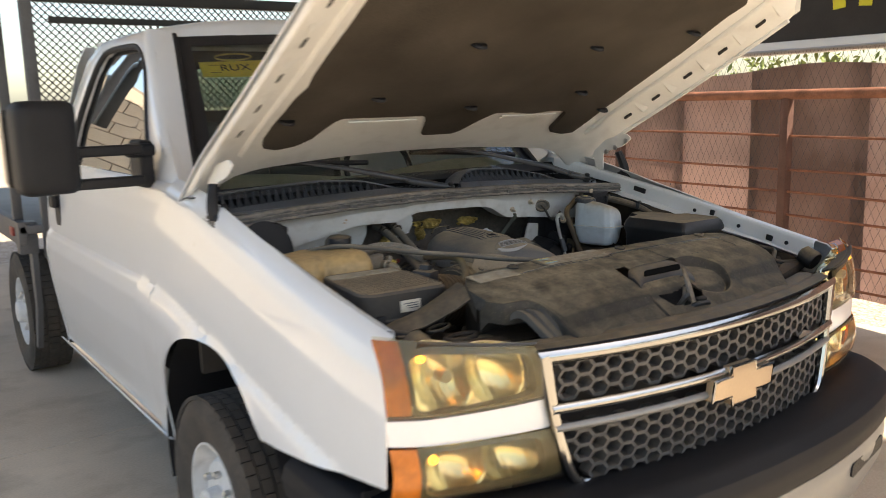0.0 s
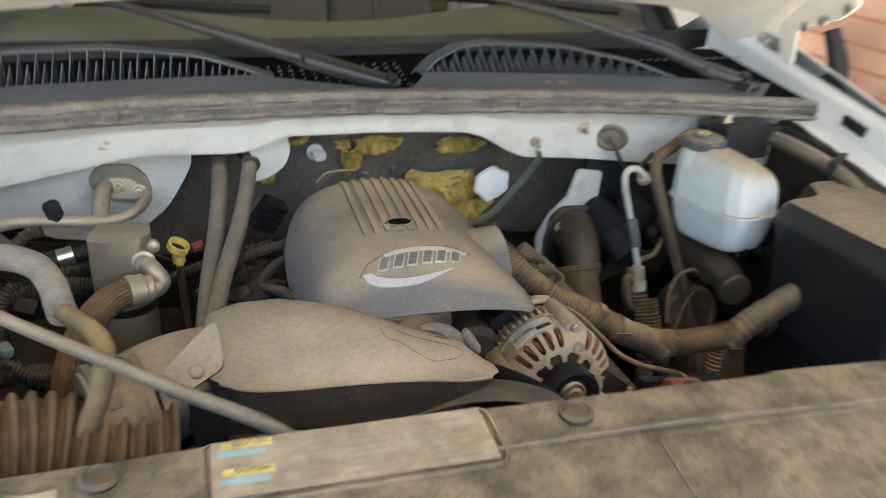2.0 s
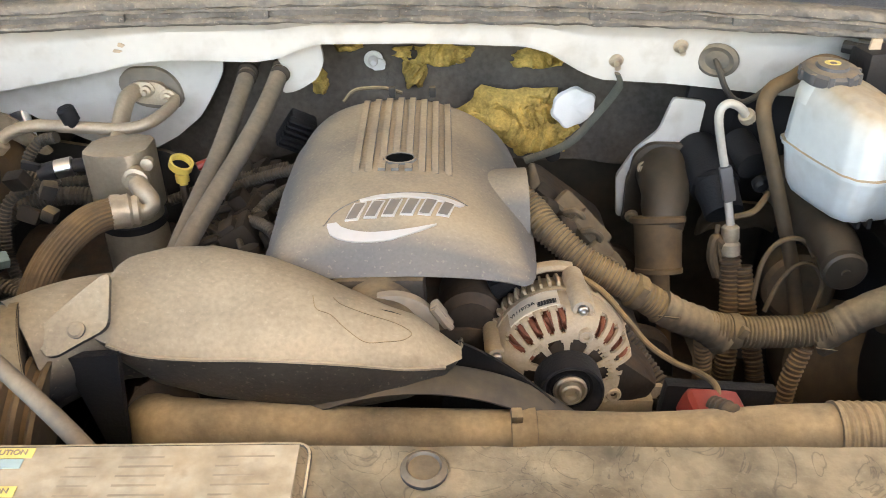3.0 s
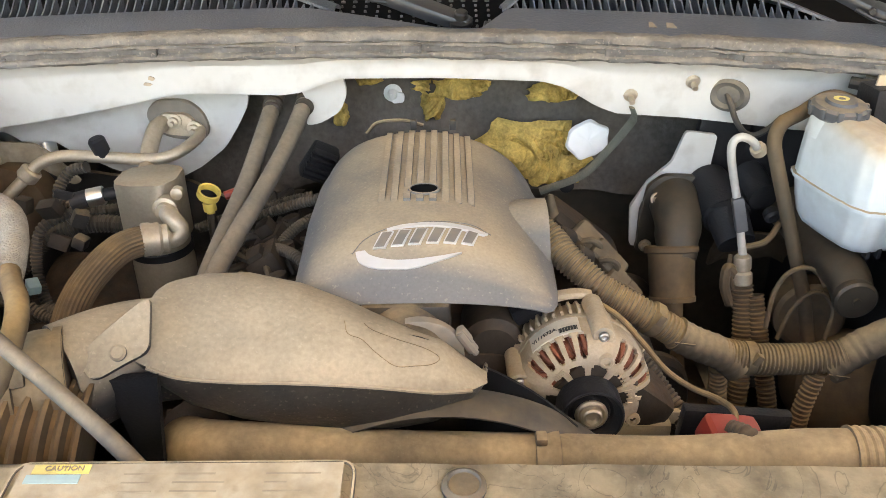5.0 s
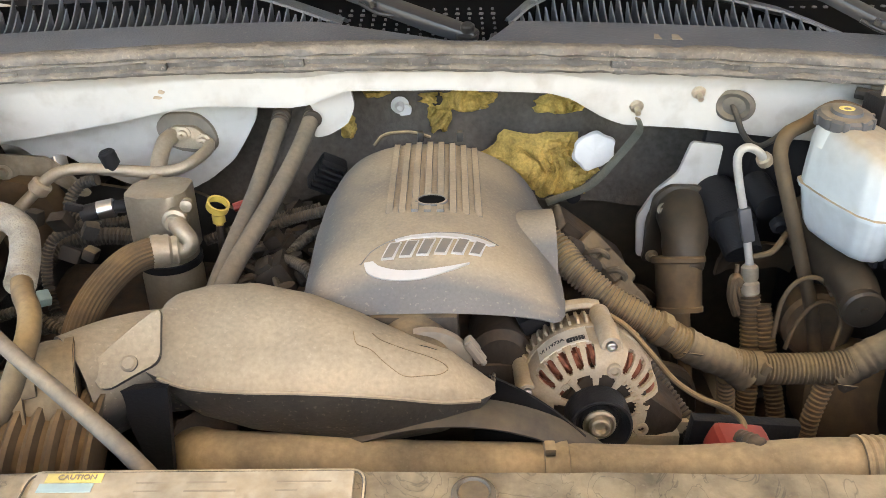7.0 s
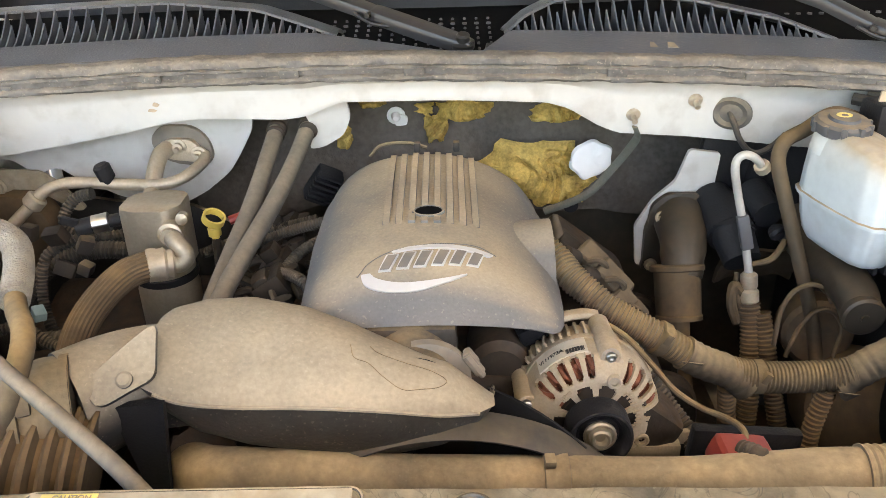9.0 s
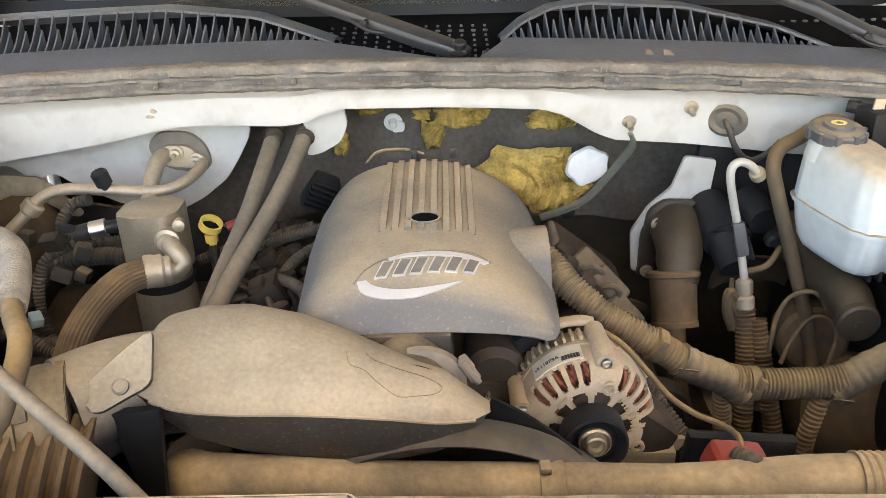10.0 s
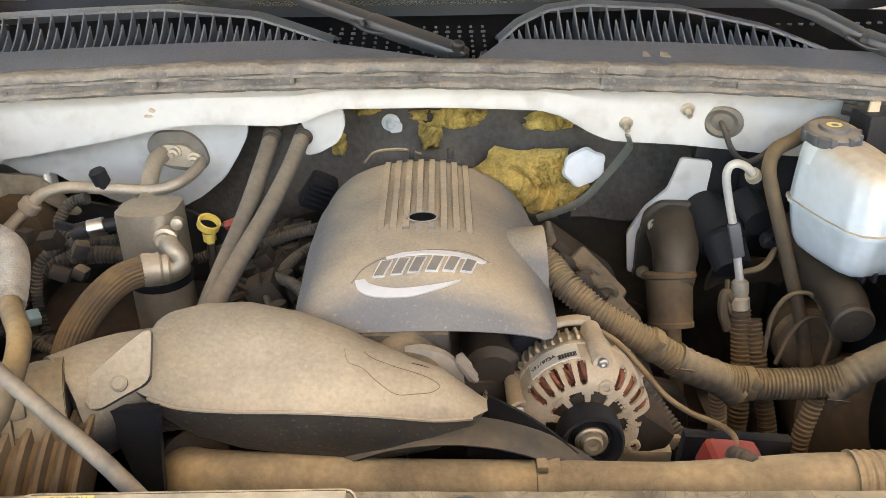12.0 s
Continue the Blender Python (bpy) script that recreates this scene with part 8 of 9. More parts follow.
corner_cables()


# ---- main wire loom across the driver side ----
def loom():
    w = thing("wiring_loom", (0.35, 0.9, 0.9), "thick corrugated wiring loom with taped joints", "wire loom")
    pts = [(0.122, 0.985, 1.135), (0.145, 0.965, 1.120), (0.162, 0.940, 1.106), (0.188, 0.920, 1.089), (0.212, 0.905, 1.074), (0.272, 0.885, 1.044), (0.330, 0.880, 1.008), (0.402, 0.885, 0.981), (0.470, 0.885, 0.978), (0.526, 0.880, 0.987), (0.565, 0.878, 1.012), (0.640, 0.870, 1.060)]
    bm = bm_new()
    tube(bm, pts, [0.0205, 0.0205, 0.0205, 0.0195, 0.0195, 0.0205, 0.0205, 0.0215, 0.0215, 0.0215, 0.0215, 0.0215], 24, 12, ridge=0.0022, pitch=0.0058)
    part("conduit", bm, loom_brown, w)
    for run in ([(0.303, 0.881, 1.024), (0.330, 0.880, 1.008), (0.362, 0.882, 0.993), (0.392, 0.884, 0.970)], [(0.512, 0.881, 0.970), (0.539, 0.879, 0.993), (0.565, 0.878, 1.012), (0.640, 0.870, 1.060)]):
        bm = bm_new()
        path = smooth_path(run, 8)
        tube(bm, path, [0.0222 + 0.0007 * math.sin(i * 1.9) + (0.0012 if i in (0, len(path) - 1) else 0.0) for i in range(len(path))], 22, 2)
        lip = Vector(run[0]) + Vector((0.004, -0.019, -0.006))
        prism(bm, [(-0.012, 0.004), (0.014, 0.012), (0.010, -0.014), (-0.002, -0.008)], lip, (0.9, 0, -0.3), (0.2, -0.5, 0.8), 0.0012)
        part("tape_wrap", bm, dusty_rubber, w, "dusty cloth tape wrap")
    for p, d in (((0.272, 0.885, 1.044), (0.8, -0.05, -0.45)), ((0.406, 0.885, 0.980), (1, 0, -0.05))):
        bm = bm_new()
        lathe(bm, [(0.0205, -0.007), (0.0232, -0.006), (0.0232, 0.006), (0.0205, 0.007)], p, d, 22)
        box(bm, Vector(p) + Vector((0.004, -0.02, 0.012)), (0.010, 0.010, 0.016), (0, 30, 0), 0.002)
        part("clip", bm, loom_brown, w)
    bm = bm_new()
    tube(bm, [(0.189, 0.860, 1.088), (0.217, 0.840, 1.077), (0.247, 0.820, 1.049), (0.272, 0.800, 1.025), (0.299, 0.780, 1.014), (0.323, 0.760, 1.014), (0.328, 0.720, 1.030), (0.327, 0.700, 1.029)], 0.0038, 10)
    part("charge_cable", bm, loom_brown, w, "thin dusty cable")
    bm = bm_new()
    tube(bm, [(0.228, 0.860, 1.034), (0.255, 0.840, 1.004), (0.278, 0.820, 0.978), (0.296, 0.800, 0.958), (0.305, 0.780, 0.939)], 0.0125, 14, 8, ridge=0.0016, pitch=0.006)
    part("branch", bm, rubber, w)
    for pts2 in ([(0.37, 0.89, 0.96), (0.38, 0.90, 0.86), (0.36, 0.92, 0.70)], [(0.50, 0.88, 0.96), (0.485, 0.87, 0.88), (0.49, 0.86, 0.74)], [(0.62, 0.90, 0.99), (0.64, 0.95, 0.94), (0.68, 1.02, 0.92)]):
        bm = bm_new()
        tube(bm, pts2, 0.013, 12, 8, ridge=0.0018, pitch=0.007)
        part("branch", bm, sleeve_brown, w)
    r = thing("battery_terminal_cover", (0.30, 0.70, 0.98), "red plastic terminal cover on a black tray", "terminal cover")
    bm = bm_new()
    box(bm, (0.320, 0.69, 1.012), (0.066, 0.05, 0.040), (10, 12, 8), 0.012, 3)
    part("cover", bm, red_plastic, r)
    bm = bm_new()
    tube(bm, [(0.316, 0.685, 1.030), (0.330, 0.665, 1.036), (0.345, 0.660, 1.015), (0.350, 0.66, 0.96)], 0.012, 12, 8, ridge=0.0015, pitch=0.006)
    part("cable", bm, rubber, r)
    bm = bm_new()
    box(bm, (0.345, 0.750, 0.980), (0.13, 0.016, 0.05), (0, 5, 0), 0.004)
    box(bm, (0.36, 0.66, 0.94), (0.16, 0.16, 0.03), (0, 0, 0), 0.004)
    part("tray", bm, plastic, r)
    # white bits paint the sunlit ground showing through two small gaps
    bm = bm_new()
    for x, z in ((0.345, 1.006), (0.385, 1.003)):
        box(bm, (x, 0.685, z - 0.005), (0.012, 0.01, 0.012), (0, 10, 30), 0.002)
    part("sunlit_gap_bit", bm, foam_white, r)


loom()


# ---- battery and fuse box beside the driver fender ----
def fuse_box():
    f = thing("fuse_box", (0.75, 0.83, 0.98), "black plastic fuse box with a dust-covered lid", "fuse box")
    bm = bm_new()
    rings = []
    for z, k in ((0.98, 0.95), (1.14, 1.0), (1.155, 1.04), (1.165, 1.04), (1.185, 0.99), (1.195, 0.93)):
        base = [(0.625, 0.67), (0.845, 0.66), (0.875, 0.70), (0.90, 0.99), (0.87, 1.02), (0.72, 1.02), (0.69, 0.95), (0.61, 0.94)]
        cx, cy = 0.76, 0.84
        rings.append([(cx + (x - cx) * k, cy + (y - cy) * k, z) for x, y in rounded(base, 0.02, 3)])
    skin(bm, rings)
    part("lid", bm, fuse_lid, f, auto=25)
    bm = bm_new()
    box(bm, (0.75, 0.84, 0.90), (0.22, 0.30, 0.20), bevel=0.012)
    part("base", bm, plastic, f)
    for x, y in ((0.70, 0.66), (0.80, 0.655)):
        bm = bm_new()
        box(bm, (x, y, 1.12), (0.035, 0.012, 0.04), bevel=0.004)
        part("latch", bm, plastic, f)
    bm = bm_new()
    box(bm, (0.75, 0.652, 1.075), (0.10, 0.008, 0.022), bevel=0.003)
    part("label_rail", bm, rack_steel, f)
    b = thing("battery", (0.62, 0.55, 0.85), "black battery on a tray behind the headlamp", "battery")
    bm = bm_new()
    box(bm, (0.72, 0.47, 0.95), (0.22, 0.18, 0.20), bevel=0.01)
    part("case", bm, plastic, b)
    # clutter behind the driver headlamp
    c = thing("radiator_support", (0, 0.25, 0.9), "grimy steel radiator support with brackets and wires", "support")
    for s in (-1, 1):
        bm = bm_new()
        prism(bm, rounded([(0.30, 0.24), (0.56, 0.24), (0.86, 0.36), (0.84, 0.56), (0.70, 0.50), (0.60, 0.40), (0.40, 0.36)], 0.03), (0, 0, 1.06), (s, 0, 0), (0, 1, 0), 0.012 * s)
        part("upper_plate", bm, dark_metal, c)
        bm = bm_new()
        box(bm, (s * 0.70, 0.30, 1.07), (0.30, 0.05, 0.03), (0, 0, s * 18), 0.006)
        part("cross_brace", bm, dark_metal, c)
        for x, y in ((0.64, 0.33), (0.75, 0.40)):
            bm = bm_new()
            tube(bm, [(s * (x + 0.045 * math.cos(a)), y + 0.022 * math.sin(a), 1.085) for a in np.linspace(0, 2 * math.pi, 13)], 0.007, 8, 3)
            part("lock_ring", bm, dark_metal, c)
        bm = bm_new()
        tube(bm, [(s * 0.84, 0.58, 1.10), (s * 0.78, 0.50, 1.115), (s * 0.80, 0.42, 1.11), (s * 0.72, 0.36, 1.09), (s * 0.80, 0.33, 1.08)], 0.008, 10, 8)
        part("lamp_wire", bm, rubber, c)
        bm = bm_new()
        box(bm, (s * 0.79, 0.50, 1.09), (0.07, 0.09, 0.03), (5, 8, 20), 0.008)
        box(bm, (s * 0.68, 0.46, 1.08), (0.06, 0.05, 0.03), (0, -8, -15), 0.006)
        part("bracket", bm, dark_metal, c)
        bm = bm_new()
        lathe(bm, [(0.03, 0), (0.034, 0.01), (0.03, 0.05), (0.015, 0.06), (0, 0.06)], (s * 0.80, 0.26, 1.09), (0, 0.6, 0.3), 18)
        part("bulb_cap", bm, dusty_plastic, c)
    for path in ([(-0.80, 0.43), (-0.745, 0.46), (-0.715, 0.455), (-0.73, 0.43), (-0.775, 0.405), (-0.80, 0.41)], [(-0.69, 0.42), (-0.64, 0.445), (-0.60, 0.44), (-0.615, 0.415), (-0.66, 0.395), (-0.69, 0.40)]):
        bm = bm_new()
        tube(bm, [(-0.70 + (x + 0.70) * 0.8, 0.42 + (y - 0.42) * 0.8 - 0.02, 1.096) for x, y in path + path[:1]], 0.0045, 8, 5)
        part("lock_ring", bm, dusty_plastic, c)
    bm = bm_new()
    sheet(bm, lambda u, v: (lerp(-0.70, -0.52, u), lerp(0.26, 0.37, v), 1.058 + 0.022 * math.sin(u * math.pi) ** 0.5 * math.sin(v * math.pi) ** 0.5 + 0.006 * noise.noise((u * 5, v * 5, 8))), 16, 10, 0.004)
    part("lamp_back", bm, dusty_rubber, c, "dusty moulded back of the headlamp")
    bm = bm_new()
    lathe(bm, [(0.0, 0), (0.030, 0.0), (0.034, 0.006), (0.03, 0.014), (0.016, 0.018), (0, 0.018)], (-0.835, 0.44, 1.10), (-0.1, -0.3, 1), 20)
    part("bump_stop", bm, stop_olive, c, "olive rubber bump stop")
    bm = bm_new()
    sheet(bm, lambda u, v: (lerp(-0.84, 0.84, u), lerp(0.12, 0.34, v) + 0.18 * abs(lerp(-0.84, 0.84, u)) ** 2.2, 1.04 + 0.004 * math.sin(u * 40)), 40, 6, 0.02)
    part("support_beam", bm, dark_metal, c)


fuse_box()


# ---- radiator cover ----
def cover_top(x, y):
    """Height of the radiator cover over the bay."""
    z = interp(y, (0.04, 1.082), (0.09, 1.095), (0.13, 1.118), (0.17, 1.142), (0.22, 1.170), (0.28, 1.192), (0.36, 1.208), (0.44, 1.215), (0.455, 1.205), (0.46, 1.19))
    return z - 0.035 * max(0, abs(x) - 0.30) ** 1.3


def radiator_cover():
    rc = thing("radiator_cover", (0, 0.3, 1.1), "dust-caked black plastic radiator cover with a moulded grip", "radiator cover")

    def back(x):
        return interp(x, (-0.615, 0.30), (-0.60, 0.36), (-0.55, 0.43), (-0.46, 0.455), (-0.3, 0.452), (0, 0.447), (0.35, 0.44), (0.44, 0.43), (0.48, 0.41), (0.505, 0.36))

    def front(x):
        return interp(x, (-0.615, 0.285), (-0.60, 0.262), (-0.575, 0.240), (-0.50, 0.232), (-0.48, 0.20), (-0.455, 0.10), (-0.3, 0.07), (0, 0.05), (0.3, 0.07), (0.40, 0.095), (0.44, 0.15), (0.475, 0.21), (0.495, 0.27), (0.505, 0.33))

    def inside(x, y, poly):
        hit = False
        for (x0, y0), (x1, y1) in zip(poly, poly[1:] + poly[:1]):
            if (y0 > y) != (y1 > y) and x < (x1 - x0) * (y - y0) / (y1 - y0) + x0:
                hit = not hit
        return hit
    holes = [[(-0.142, 0.238), (-0.100, 0.238), (-0.100, 0.292), (-0.142, 0.292)],
             [(0.046, 0.230), (0.092, 0.230), (0.092, 0.288), (0.046, 0.288)],
             [(-0.112, 0.163), (-0.088, 0.125), (-0.01, 0.116), (0.045, 0.138), (0.064, 0.160), (0.038, 0.180), (-0.02, 0.166), (-0.07, 0.160)]]

    def dip(x, y):
        """Moulded forms: the grip's shallow tray, the scoop beside the latch and the step of the front."""
        tray = 0.005 * max(0, 1 - ((x + 0.04) / 0.135) ** 6) * max(0, 1 - ((y - 0.245) / 0.058) ** 4)
        e = math.hypot((x - 0.125) / 0.085, (y - 0.205) / 0.068)
        q = min(1, max(0, 1.10 - e) / 0.26)
        scoop = 0.020 * q * q * (3 - 2 * q)
        fold = 0.010 / (1 + math.exp((y - 0.165 - 0.03 * x) * 260)) * (1 if x < -0.14 or x > 0.22 else 0.4)
        return tray + scoop + fold
    bm = bm_new()
    xs = np.concatenate([np.linspace(-0.615, -0.19, 40), np.linspace(-0.186, 0.22, 118), np.linspace(0.232, 0.505, 26)])
    nv = 96
    grid = []
    for x in xs:
        f, b = front(x), back(x)
        col = []
        for j in range(nv + 1):
            y = lerp(f, b, j / nv)
            z = cover_top(x, y) + 0.0022 * noise.noise((x * 9, y * 9, 3)) + 0.0013 * noise.noise((x * 26, y * 26, 5)) - dip(x, y)
            z -= 0.05 * max(0, 1 - j / 2.2) ** 1.5 + 0.035 * max(0, 1 - (nv - j) / 1.8)
            z -= 0.03 * max(0, (x - 0.485) / 0.02) ** 2 + 0.03 * max(0, (-0.60 - x) / 0.015) ** 2
            col.append(bm.verts.new((x, y, z)))
        grid.append(col)
    for i in range(len(xs) - 1):
        for j in range(nv):
            q = [grid[i][j], grid[i + 1][j], grid[i + 1][j + 1], grid[i][j + 1]]
            cx = sum(v.co.x for v in q) / 4
            cy = sum(v.co.y for v in q) / 4
            if not any(inside(cx, cy, h) for h in holes):
                bm.faces.new(q)
    for v in [v for v in bm.verts if not v.link_faces]:
        bm.verts.remove(v)
    bmesh.ops.solidify(bm, geom=bm.faces[:], thickness=0.004)
    part("cover_sheet", bm, shroud_plastic, rc, auto=45)
    bm = bm_new()
    sheet(bm, lambda u, v: (lerp(-0.20, 0.20, u), lerp(0.075, 0.31, v), cover_top(0, lerp(0.075, 0.31, v)) - 0.055), 4, 8, 0.005)
    part("well", bm, plastic, rc, "black well below the grip")
    # grip bar: a raised arch with a long finger slot painted on
    bm = bm_new()
    path = [(-0.140, 0.232, 0.0), (-0.132, 0.240, 0.008), (-0.115, 0.248, 0.012), (-0.09, 0.251, 0.013), (-0.03, 0.253, 0.013), (0.020, 0.252, 0.013), (0.048, 0.247, 0.011), (0.064, 0.238, 0.007), (0.074, 0.228, 0.0)]
    rings = []
    for p in smooth_path([(x, y, cover_top(x, y) + h) for x, y, h in path], 5):
        rings.append([p + Vector((0, dy, dz)) for dy, dz in ((-0.040, -0.034), (-0.037, -0.022), (-0.030, -0.012), (-0.010, 0.002), (0.004, 0.004), (0.010, 0.001), (0.011, -0.016))])
    skin(bm, rings)
    g = part("grip", bm, half_dusty, rc, "raised grip bar")
    # black patch on the bar's face, in place of the shade inside a slot
    bm = bm_new()
    prism(bm, rounded([(-0.078, -0.009), (0.070, -0.009), (0.078, 0.008), (-0.066, 0.008)], 0.006), (-0.030, 0.2205, cover_top(0, 0.2205) + 0.0125), (1, 0, 0), (0, 0.72, 0.69), 0.0035)
    part("grip_slot", bm, shade_black, g, "black patch painting the shade in the finger slot")
    # fasteners
    for x, y in ((0.016, 0.416), (-0.395, 0.420), (0.375, 0.410)):
        bm = bm_new()
        lathe(bm, [(0.0165, 0), (0.0165, 0.003), (0.0125, 0.006), (0.011, 0.004), (0, 0.005)], (x, y, cover_top(x, y)), (0, -0.08, 1), 24)
        part("push_fastener", bm, half_dusty, rc)
    # moulded line and stickers
    bm = bm_new()
    tube(bm, [(x, 0.385 - 0.02 * (abs(x) / 0.4) ** 2, cover_top(x, 0.385 - 0.02 * (abs(x) / 0.4) ** 2) + 0.0005) for x in np.linspace(-0.42, 0.42, 16)], 0.0022, 6, 3)
    part("moulded_line", bm, shroud_plastic, rc)

    def sticker(name, x0, x1, y0, y1, mat, h=0.0016, par=None, label=""):
        b2 = bm_new()
        sheet(b2, lambda u, v: (lerp(x0, x1, u), lerp(y0, y1, v), cover_top(lerp(x0, x1, u), lerp(y0, y1, v)) + h + 0.003), 20, 6, 0.0008)
        return part(name, b2, mat, par or rc, label)
    s = sticker("caution_label", -0.309, -0.072, 0.372, 0.437, dusty_sticker, 0.0012, None, "dusty warning label with yellow headings")
    for y0 in (0.427, 0.394):
        sticker("heading", -0.300, -0.258, y0, y0 + 0.0085, yellow_label, 0.0022, s, "yellow heading")
        sticker("heading_panel", -0.303, -0.263, y0 - 0.009, y0 - 0.001, blue_label, 0.0022, s)
        words("caution", "CAUTION", 0.0064, basis((-0.291, y0 + 0.002, cover_top(-0.3, y0) + 0.0062), (1, 0, 0), (0, 1, 0.1)), faint_ink, s)
    for k in range(7):
        sticker("print_line", -0.195, -0.165 + 0.004 * (k % 3), 0.378 + k * 0.008, 0.3798 + k * 0.008, faint_ink, 0.0014, s)
        sticker("print_line", -0.232, -0.208 - 0.003 * (k % 2), 0.378 + k * 0.008, 0.3795 + k * 0.008, faint_ink, 0.0014, s)
        sticker("print_line", -0.128, -0.088 - 0.012 * (k % 3), 0.378 + k * 0.008, 0.3795 + k * 0.008, faint_ink, 0.0014, s)
    rim = rounded([(-0.316, 0.366), (-0.064, 0.366), (-0.064, 0.441), (-0.316, 0.441)], 0.014, 5)
    bm = bm_new()
    tube(bm, [(x, y, cover_top(x, y) + 0.001) for x, y in rim + rim[:1]], 0.0016, 6, 1)
    part("label_rim", bm, shroud_plastic, rc, "raised rim round the label")
    rim = rounded([(0.075, 0.29), (0.40, 0.285), (0.40, 0.365), (0.075, 0.372)], 0.014, 5)
    bm = bm_new()
    tube(bm, [(x, y, cover_top(x, y) + 0.0004) for x, y in rim + rim[:1]], 0.0010, 6, 1)
    part("panel_rim", bm, shroud_plastic, rc)
    sticker("pale_label", -0.560, -0.425, 0.352, 0.412, faint_sticker, 0.001, None, "worn pale label on the cover's end")
    # front rail and latch
    bm = bm_new()
    sheet(bm, lambda u, v: (lerp(-0.60, 0.60, u), lerp(0.012, 0.115, v) + 0.24 * lerp(-0.60, 0.60, u) ** 2, interp(v, (0, 1.096), (0.3, 1.102), (0.5, 1.092), (0.7, 1.098), (1, 1.09))), 50, 14, 0.006)
    part("front_rail", bm, half_dusty, rc, "black front rail above the grille")
    l = thing("hood_latch", (0.02, 0.15, 1.08), "grey steel hood latch in the cover's opening", "latch")
    bm = bm_new()
    tube(bm, [(-0.03, 0.10, 1.085), (-0.015, 0.13, 1.125), (-0.005, 0.155, 1.165), (0.004, 0.172, 1.185), (0.012, 0.178, 1.188)], [0.008, 0.009, 0.008, 0.006, 0.005], 6, 6, squash=0.5)
    part("lever", bm, latch_steel, l, "scuffed bare steel lever")
    bm = bm_new()
    box(bm, (-0.045, 0.14, 1.105), (0.05, 0.012, 0.06), (30, 0, 22), 0.004)
    box(bm, (0.01, 0.125, 1.10), (0.03, 0.012, 0.05), (35, 0, -20), 0.004)
    lathe(bm, [(0.016, 0), (0.016, 0.02), (0.008, 0.022), (0, 0.022)], (-0.015, 0.135, 1.095), (0, -0.3, 1), 14)
    tube(bm, [(-0.04, 0.125, 1.09), (-0.02, 0.11, 1.105), (0.02, 0.105, 1.105), (0.045, 0.12, 1.09)], 0.007, 8)
    part("catch", bm, black_steel, l)
    bm = bm_new()
    tube(bm, [(-0.02, 0.15, 1.10), (-0.01, 0.155, 1.13), (-0.005, 0.16, 1.14)], 0.008, 8)
    part("spring", bm, latch_steel, l)
    # passenger arm of the cover and its folded strap
    bm = bm_new()

    def wing(u, v):
        a = Vector((-0.578, 0.425, 1.192)).lerp(Vector((-0.598, 0.335, 1.172)), v)
        b = Vector((-0.80, 0.455, 1.105)).lerp(Vector((-0.775, 0.405, 1.095)), v)
        p = a.lerp(b, u)
        return p + Vector((0, 0, 0.012 * math.sin(v * math.pi) - 0.012 * math.sin(u * math.pi) + 0.002 * noise.noise((u * 7, v * 3, 1))))
    sheet(bm, lambda u, v: wing(u, 1 - v), 20, 8, 0.006)
    part("wing", bm, wing_brown, rc)
    bm = bm_new()
    path = [Vector((-0.525, 0.236, 1.142)), Vector((-0.515, 0.222, 1.150)), Vector((-0.508, 0.200, 1.142)), Vector((-0.495, 0.165, 1.11)), Vector((-0.475, 0.125, 1.07))]
    rings = []
    for i, p in enumerate(smooth_path(path, 4)):
        rings.append([p + Vector((dx * (1 - 0.012 * i), 0, dz)) for dx, dz in ((-0.038, -0.012), (-0.036, 0.006), (-0.028, 0.007), (-0.025, -0.003), (-0.006, -0.004), (-0.003, 0.005), (0.006, 0.005), (0.009, -0.004), (0.026, -0.003), (0.029, 0.007), (0.037, 0.005), (0.038, -0.012))])
    skin(bm, rings)
    part("side_strap", bm, strap_dark, rc, "dark folded plastic strap")


radiator_cover()


